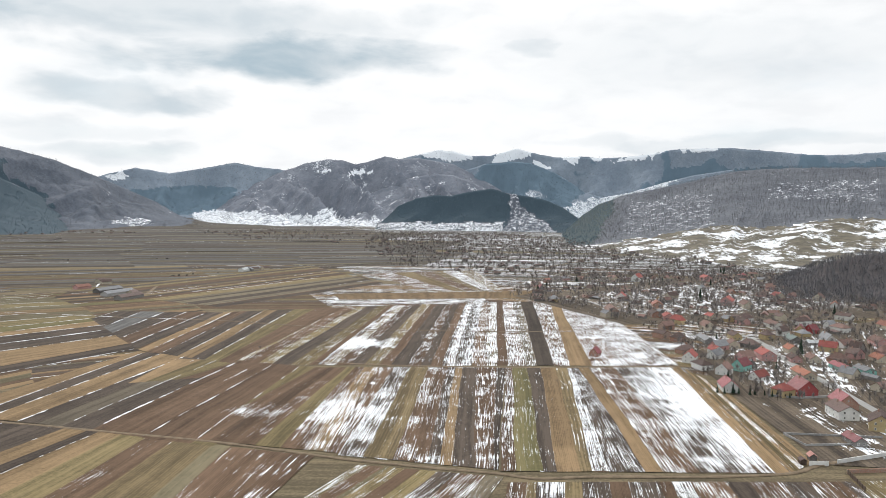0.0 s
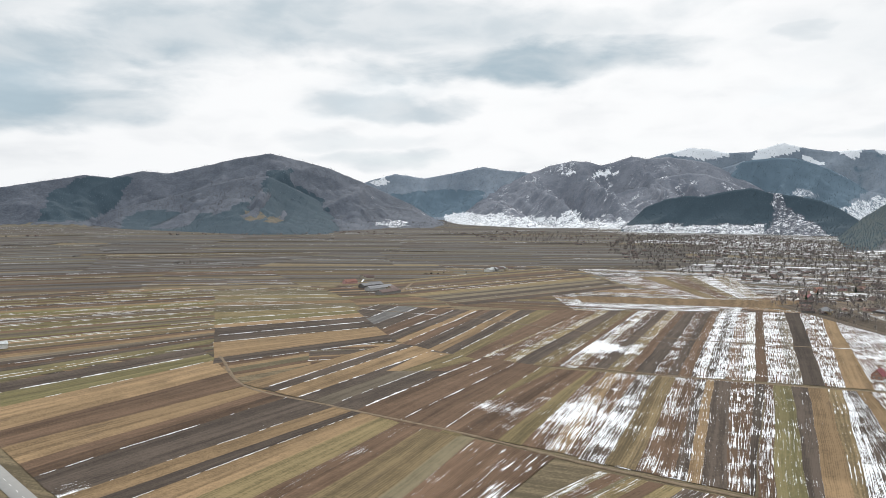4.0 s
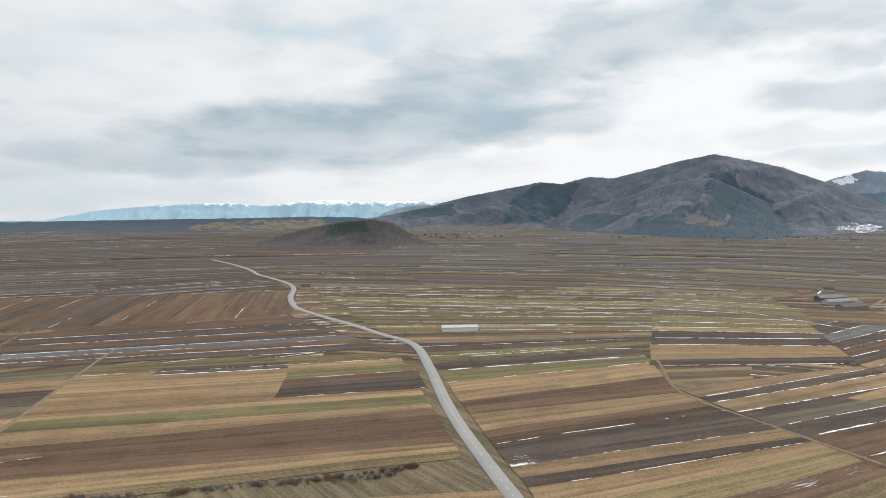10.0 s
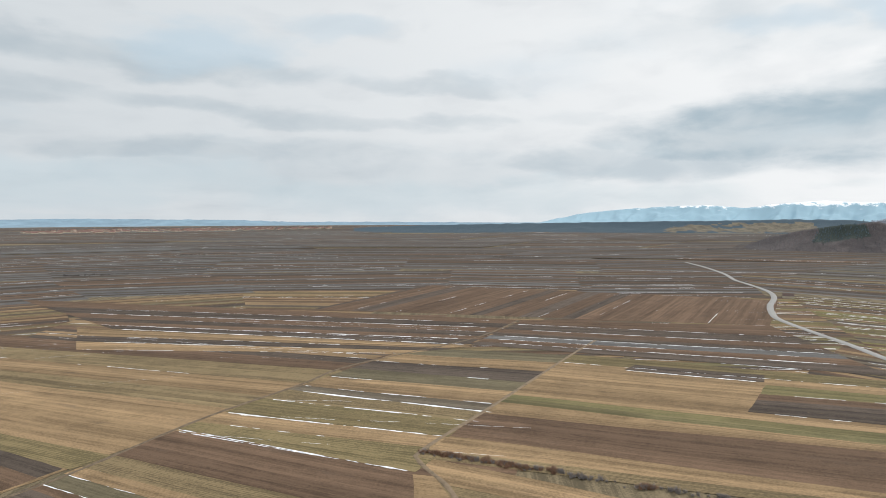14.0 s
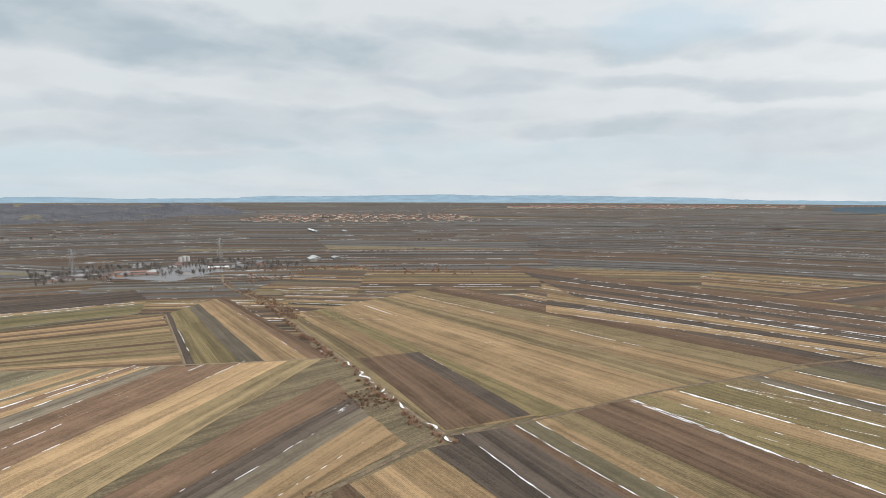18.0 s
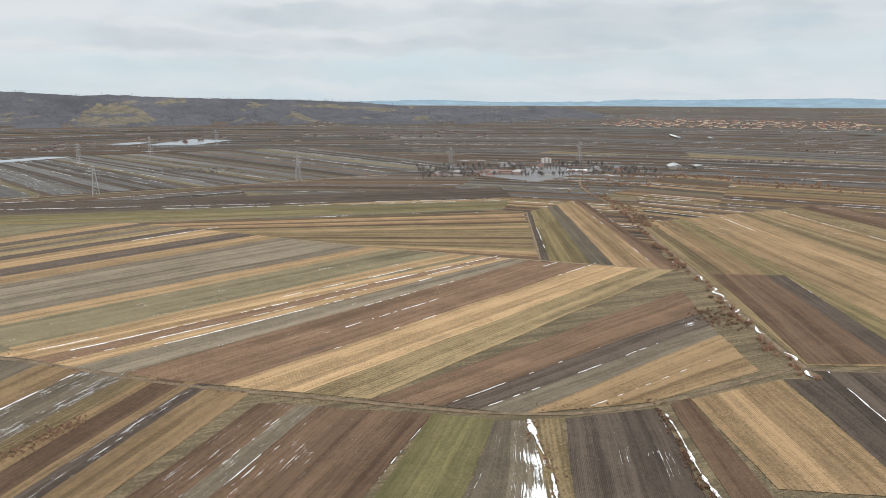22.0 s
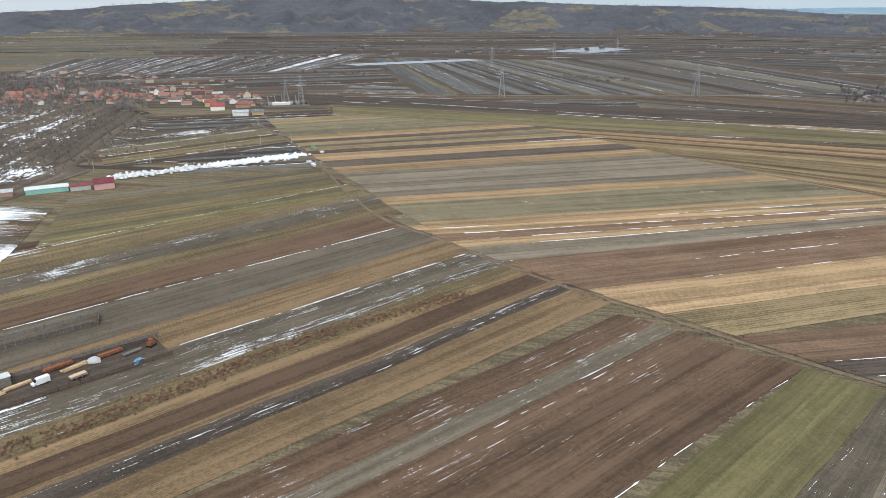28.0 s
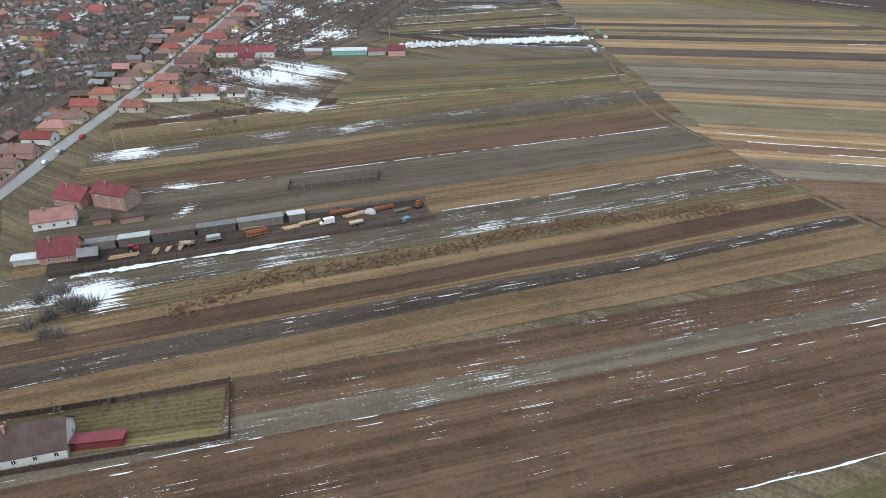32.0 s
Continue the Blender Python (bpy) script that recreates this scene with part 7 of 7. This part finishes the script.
for x, y, s in ((137, -66, 0.5), (128, -72, 0.4), (118, -80, 0.35), (146, -58, 0.5)):
    tree(x, y, TREES[1], s, x, "small bare fruit tree in the plot", "tree", "bare trees of the southern village")


# ---- the long heap of white bags by the southern track ----
def bag_heap():
    rnd = random.Random(8)
    ob = base("bag_heap", 300, -421, 0, "long heap of white plastic bags beside the field", "heap", "", 0.27)
    rest = Solid()
    for i in range(26):
        f = i / 25
        cx, cy = -98 * f, -93 * f
        for j in range(22 if i <= 12 else 40):
            s = Solid() if i <= 12 else rest
            q = rnd.uniform(0, 1.3) if i < 22 else rnd.uniform(0, 0.7)
            s.lump(cx + rnd.gauss(0, 3.4), cy + rnd.gauss(0, 3.4), rnd.uniform(0, 0.9) * q, rnd.uniform(0.8, 1.7), rnd.uniform(0.8, 1.7), rnd.uniform(0.7, 1.7), i * 100 + j, 6)
            if i <= 12:
                part("bag", s, BAG, ob)
    tagged(part("bag_pile", rest, BAG, ob), kind="stuff")
    return ob


bag_heap()
for i, (x, y, mat) in enumerate(((184, -490, WHITE), (181, -486, STEEL), (178, -482, WHITE), (176, -479, WHITE), (186, -526, WHITE), (200, -545, GREEN), (196, -538, GREEN), (207, -512, BLUEM))):
    ob = base("waste_container", x, y, 40 + 25 * i, "metal waste container at the bend of the track", "container", "waste containers", 0.27)
    part("bin", Solid().hexa([(-1.3, -0.9, 0.1), (1.3, -0.9, 0.1), (1.3, 0.9, 0.1), (-1.3, 0.9, 0.1)], [(-1.8, -1.1, 1.7), (1.8, -1.1, 1.7), (1.8, 1.1, 1.7), (-1.8, 1.1, 1.7)]), mat, ob)
    part("lid", Solid().box(-1.85, -1.15, 1.7, 1.85, 1.15, 1.85, 0.2), mat, ob)


# ---- pylons, poles and the substation ----
def pylon(x, y, yaw, high, label="tall lattice steel pylon standing in the fields"):
    ob = base("pylon", x, y, yaw, label, "pylon", "pylons of the power line")
    b, t = high * 0.11, high * 0.018
    corner = [(-1, -1), (1, -1), (1, 1), (-1, 1)]
    for cx, cy in corner:
        part("leg", Solid().rod((cx * b, cy * b, -0.5), (cx * t, cy * t, high), 0.16, 4, 0.1), STEEL, ob)
    s = Solid()
    for k in range(9):
        f, g = k / 9, (k + 1) / 9
        w0, w1 = b + (t - b) * f, b + (t - b) * g
        for i in range(4):
            (ax, ay), (bx, by) = corner[i], corner[(i + 1) % 4]
            s.rod((ax * w0, ay * w0, high * f), (bx * w1, by * w1, high * g), 0.06, 4)
            s.rod((bx * w0, by * w0, high * f), (ax * w1, ay * w1, high * g), 0.06, 4)
    part("bracing", s, STEEL, ob)
    for f, q in ((0.68, 0.16), (0.80, 0.20), (0.92, 0.13)):
        arm = part("cross_arm", Solid().rod((-high * q, 0, high * f), (0, 0, high * f + 1.2), 0.1, 4).rod((high * q, 0, high * f), (0, 0, high * f + 1.2), 0.1, 4).rod((-high * q, 0, high * f), (high * q, 0, high * f), 0.12, 4), STEEL, ob)
        part("insulator", Solid().rod((-high * q, 0, high * f), (-high * q, 0, high * f - 1.6), 0.12, 5).rod((high * q, 0, high * f), (high * q, 0, high * f - 1.6), 0.12, 5), CONCRETE, arm)
    return ob


for x, y, yaw, high in ((-171, -955, 10, 36), (75, -902, 10, 36), (302, -792, 20, 34), (-420, -1010, 10, 36), (130, -1320, 40, 36), (20, -1500, 40, 36), (-120, -1700, 40, 38), (330, -815, 30, 26), (-700, -1080, 10, 36)):
    pylon(x, y, yaw, high)


def pole(x, y, high=8.5):
    ob = base("utility_pole", x, y, 35, "weathered utility pole beside the street", "pole", "utility poles")
    part("shaft", Solid().rod((0, 0, -0.4), (0, 0, high), 0.16, 6, 0.11), CONCRETE, ob)
    part("cross_arm", Solid().box(-0.9, -0.06, high - 0.6, 0.9, 0.06, high - 0.45), WOOD, ob)


for x, y in ((282.6, -171), (294.7, -183.3), (306, -156), (300, -146), (335, -205), (362, -247), (246, -545), (266, -520), (302, -472), (226, -563), (327, -440)):
    pole(x, y)
sub = base("substation", 322, -788, 25, "electric substation with steel frames and white cabins", "substation")
for i in range(6):
    part("gantry", Solid().rod((-22 + 8 * i, -7, -0.3), (-22 + 8 * i, -7, 9), 0.2, 4).rod((-22 + 8 * i, 7, -0.3), (-22 + 8 * i, 7, 9), 0.2, 4).rod((-22 + 8 * i, -7, 9), (-22 + 8 * i, 7, 9), 0.2, 4), STEEL, sub)
for i in range(5):
    part("transformer", Solid().box(-18 + 8 * i, -2, -0.2, -14.5 + 8 * i, 1.5, 3.2, 0.15).rod((-17 + 8 * i, 0, 3.2), (-17 + 8 * i, 0, 4.6), 0.15), CONCRETE, sub)
part("cabin", Solid().box(-6, 10, -0.3, 14, 17, 4.2), WHITE, sub)
part("fence", Solid().box(-28, -12, -0.3, 24, -11.9, 2).box(-28, 20, -0.3, 24, 20.1, 2).box(-28, -12, -0.3, -27.9, 20, 2).box(23.9, -12, -0.3, 24, 20, 2), GREYWALL, sub)

# ---- farms and clutter out on the plain ----
SHED_ROOFS = [GREYROOF, GREYROOF, PALEROOF, BROWNROOF, GREYROOF, TILE]
rnd_c = random.Random(31)
for i in range(20):
    f = i / 19
    x, y = -380 - 290 * f + rnd_c.gauss(0, 10), -935 + 60 * f - rnd_c.uniform(0, 150) * (0.4 + 0.6 * math.sin(3.1 * f))
    house(x, y, rnd_c.choice((55, 150)) + rnd_c.gauss(0, 5), rnd_c.uniform(22, 55), rnd_c.uniform(9, 14), rnd_c.uniform(2.6, 3.8), rnd_c.uniform(1.0, 1.8), rnd_c.choice(SHED_ROOFS), rnd_c.choice([GREYWALL, CONCRETE, BRICK]), 0, 0, "sheds of the cattle farm", "barn", False)
silo = base("silo", -630, -1066, 0, "tall pale concrete grain silo of the farm", "silo")
for i in range(3):
    part("tower", Solid().rod((i * 7, 0, -0.5), (i * 7, 0, 8), 3.2, 14), CONCRETE, silo)
part("head_house", Solid().box(3, -2, 8, 11, 2, 9.5), CONCRETE, silo)
for x, y, l in ((-790, -930, 40), (-770, -915, 30), (-811, -900, 25), (-1366, -1621, 110), (-1400, -1514, 45), (-540, 398, 34), (-1330, -1560, 60)):
    house(x, y, 60, l, 12, 4, 1.6, PALEROOF, WHITE if x == -540 else GREYWALL, 0, 0, "long grey sheds on the plain", "barn", False)
for x, y in ((-515, 1045), (-500, 1030), (-420, 920), (-405, 905), (-365, 1290), (-345, 1275), (-330, 1290), (-975, 430)):
    house(x, y, 40 + x % 50, 14, 9, 3.5, 2.8, BROWNROOF, CREAM, 0, 0, "lone farm buildings on the plain", "barn", False)
apron = mesh_of("farm_yard", [lay(*p, 0.33) for p in ((-427, -941), (-472, -833), (-641, -930), (-601, -1019))], [(0, 1, 2, 3)], GREYROOF)
tagged(new("farm_yard", apron), "wide grey gravel yard of the farm", "yard", kind="structure")
yard_field = [(-330, -900), (-690, -840), (-700, -1000), (-380, -1060)]
grove("bare_trees", "bare trees round the cattle farm", yard_field, 260, 33, (0.8, 1.4), [])


far_town("far town of pale houses across the plain", [(-1700, -2500), (-1650, -2150), (-2350, -1720), (-3000, -2300), (-2200, -2950)], 260, 3, 0.9, False, TILE)
far_town("far city spread along the foot of the hills", [(-4700, -3200), (-4300, -2800), (-6000, -1200), (-6600, -1500), (-5600, -3000)], 320, 4, 1.6, False, TILE)
far_town("far village of small houses below the mountains", NORTH_FAR, 300, 8, 0.6)
far_town("far village at the mountain foot", NORTH_WEST, 60, 9, 0.6)
far_town("far hamlets below the dark mountain", [(-2300, 2500), (-2000, 2400), (-1300, 3000), (-1500, 3300)], 60, 5, 0.6)
far_town("far hamlets below the southern hills", [(900, -1500), (200, -2000), (-300, -2100), (-900, -2100), (-900, -1800), (-100, -1800), (700, -1350)], 60, 6, 0.8)
far_town("far village at the forest ridge", [(-3500, 2000), (-3000, 1700), (-2300, 1750), (-2500, 2100)], 40, 7, 0.7)
# shallow flood water, frozen grey
for pts in ([(40, -1770), (-80, -1975), (-175, -1900), (-70, -1735)], [(420, -1330), (200, -1500), (160, -1470), (380, -1300)], [(120, -1830), (60, -1900), (20, -1860), (70, -1800)]):
    me = mesh_of("flood_pond", [lay(*p, 0.6) for p in pts], [(0, 1, 2, 3)], ICE)
    tagged(new("flood_pond", me), "shallow frozen flood water in the fields", "pond", kind="structure")

# ---- the brook with its reeds ----
BROOK = [(-246, -196), (-253, -208), (-265, -237), (-280, -267), (-298, -303), (-319, -345), (-370, -453), (-433, -581), (-492, -747), (-560, -860)]
brook_line = smooth_line(BROOK, 4)
me = mesh_of("brook", *ribbon(brook_line, 0, 2.6, 0.29, 0.3, 0.6), TRACK, True)
tagged(new("brook", me), "narrow muddy brook bed with dead reeds", "brook", kind="structure")
snow_line([(x + 1.5 * math.sin(i * 0.7), y + 1.5 * math.cos(i * 0.5)) for i, (x, y) in enumerate(smooth_line(BROOK[:6], 1.5))], 1.7, 0.32, False)
for i in range(110):
    x, y = random.choice(brook_line[:110])
    bush(x + random.gauss(3.5, 2.0), y + random.gauss(-1, 2.0), random.choice(BUSHES), random.uniform(0.6, 1.3), i)
thicket("reeds", "dry rust-brown reeds in a wet hollow", [(-270, -285), (-262, -262)], 110, 5, (0.25, 0.5), BUSHES, RUSTTWIGS)


thicket("scrub", "low dark scrub along the western field edge", [(-330, -24), (-319, 5), (-309, 35), (-299, 49), (-290, 73), (-276, 113), (-264, 137), (-257, 155)], 130, 1.5, (0.3, 0.8), BUSHES_GREY, TWIGS)
thicket("scrub", "low rust-brown scrub on the fallow strip", [(158, -100), (146, -134), (134, -148), (110, -179), (84, -216), (35, -264)], 1300, 2.2, (0.12, 0.34), BUSHES, RUSTTWIGS)
thicket("scrub", "rust-brown bushes on the wet meadow", [(-470, -752), (-560, -770), (-672, -845), (-760, -720), (-811, -624)], 160, 28, (0.5, 1.5), BUSHES, RUSTTWIGS)
thicket("scrub", "low rust-brown scrub along a ditch", [(-166, -196), (-158, -177), (-146, -152), (-139, -132), (-133, -119)], 130, 0.9, (0.2, 0.5), BUSHES, RUSTTWIGS)
thicket("scrub", "low rust-brown scrub along a ditch", [(-116, -205), (-110, -186), (-107, -172), (-97, -150), (-86, -128)], 70, 1.5, (0.15, 0.4), BUSHES, RUSTTWIGS)
thicket("scrub", "brown weeds along the brook meadow", [(-400, -500), (-440, -580), (-480, -700)], 200, 5, (0.3, 0.8), BUSHES, RUSTTWIGS)
thicket("scrub", "dry weeds along the curved track", [(128, -409), (59, -334), (-16, -273), (-86, -227), (-173, -199)], 160, 2.0, (0.10, 0.3), BUSHES, RUSTTWIGS)
thicket("scrub", "dry grass tufts on the tan strip", [(120, -88), (70, -160), (10, -230)], 1500, 5.5, (0.03, 0.09), BUSHES_GREY, TWIGS)
for x, y, s in ((-146, 556, 0.7), (-420, 320, 0.5), (-538, 334, 0.8), (-880, 385, 0.7)):
    tree(x, y, TREES[3], s, x, "lone bare tree between the fields", "tree", "lone field trees")
snow_line(smooth_line([(-116, -205), (-110, -186), (-106, -172), (-96, -150), (-86, -128)], 1.0), 1.8, 0.32, False)
snow_line(smooth_line([(-168, -196), (-160, -177), (-148, -152), (-141, -132), (-135, -119)], 1.0), 1.3, 0.32, False)

# rust-brown scrub along the ditch by the western track
for stretch, count in (([(-332, -26), (-328, -14), (-323, -3), (-320, 7)], 70), ([(-317, 10), (-312, 23), (-308, 36)], 45), ([(-292, 69), (-291, 73)], 14), ([(-275, 110), (-267, 137), (-260, 168)], 40)):
    thicket("scrub", "low rust-brown leafless scrub along a ditch", stretch, count, 1.3, (0.45, 0.95), BUSHES, RUSTTWIGS)
# farm buildings of the northern plain
house(-451, 934, 70, 40, 12, 3.5, 3, GREYROOF, GREYWALL, 0.0, 0, "barns of the northern plain", "barn", False)
house(-424, 905, 70, 46, 12, 3.5, 3, GREYROOF, CONCRETE, 0.0, 0, "barns of the northern plain", "barn", False)
house(-392, 866, 75, 40, 12, 3.5, 3, BROWNROOF, GREYWALL, 0.0, 0, "barns of the northern plain", "barn", False)
house(-501, 963, 60, 20, 12, 3.5, 3, BRICKROOF, PINK, 0.0, 0, "barns of the northern plain", "barn", False)
house(-349, 1282, 80, 40, 12, 3.5, 3, GREYROOF, GREYWALL, 0.0, 0, "barns of the northern plain", "barn", False)
house(-358, 1256, 80, 30, 12, 3.5, 3, PALEROOF, WHITE, 0.0, 0, "barns of the northern plain", "barn", False)

# hedges and lines of bare trees over the northern plain
rnd_h = random.Random(91)
for i in range(26):
    a0, d0 = rnd_h.uniform(-3, 58), rnd_h.uniform(1150, 2900)
    a1, d1 = a0 + rnd_h.uniform(2, 7) * 1500 / d0, d0 * rnd_h.uniform(0.93, 1.1)
    p, q = polar(a0, d0), polar(a1, d1)
    m = polar((a0 + a1) / 2, (d0 + d1) / 2 * rnd_h.uniform(0.97, 1.04))
    thicket("hedge", "thin line of bare shrubs between far fields", [p, m, q], rnd_h.randint(16, 44), 5, (0.4, 1.0), BUSHES_GREY, TWIGS)
for i in range(14):
    a0, d0 = rnd_h.uniform(85, 215), rnd_h.uniform(1000, 2300)
    p, q = polar(a0, d0), polar(a0 + rnd_h.uniform(2, 6), d0 * rnd_h.uniform(0.95, 1.08))
    thicket("hedge", "thin line of bare shrubs between far fields", [p, along(p, q, 0.5), q], rnd_h.randint(12, 30), 5, (0.7, 1.5), BUSHES_GREY, TWIGS)
grove("bare_trees", "bare trees round the village at the mountain foot", NORTH_WEST, 500, 92, (0.7, 1.3), [])

# centre line of the country road
for (ax, ay), (bx, by) in zip(valley_line, valley_line[1:46]):
    d = math.dist((ax, ay), (bx, by))
    for k in range(max(1, round(d / 8))):
        f = (k + 0.3) / max(1, round(d / 8))
        g_ = f + 3.0 / d
        nx, ny = -(by - ay) / d * 0.09, (bx - ax) / d * 0.09
        p, q = along((ax, ay), (bx, by), f), along((ax, ay), (bx, by), g_)
        me = mesh_of("lane_marking", [lay(p[0] - nx, p[1] - ny, 0.346), lay(q[0] - nx, q[1] - ny, 0.346), lay(q[0] + nx, q[1] + ny, 0.346), lay(p[0] + nx, p[1] + ny, 0.346)], [(0, 1, 2, 3)], WHITE)
        child(new("lane_marking", me), valley_road)

# ---- the strips beyond those near the drone, joined ----
for key, (sv, sf, su, sm) in strips_far.items():
    if sv:
        me = mesh_of("far_field_strips", sv, sf, FIELDS[key])
        layer_ = me.uv_layers.new(name="UVMap")
        layer_.data.foreach_set("uv", [c for l in me.loops for c in su[l.vertex_index]])
        colours_on(me, "field", sm)
        child(tagged(new("far_field_strips", me), "narrow strips of far farmland", kind="stuff"), ground)

# ---- drifts of old snow along the field edges ----
drifts = tagged(new("snow_drifts", mesh_of("snow_drifts", snow_verts, snow_faces, SNOW_MAT, True)), "thin broken drifts of old snow along field edges", "snow", kind="stuff")
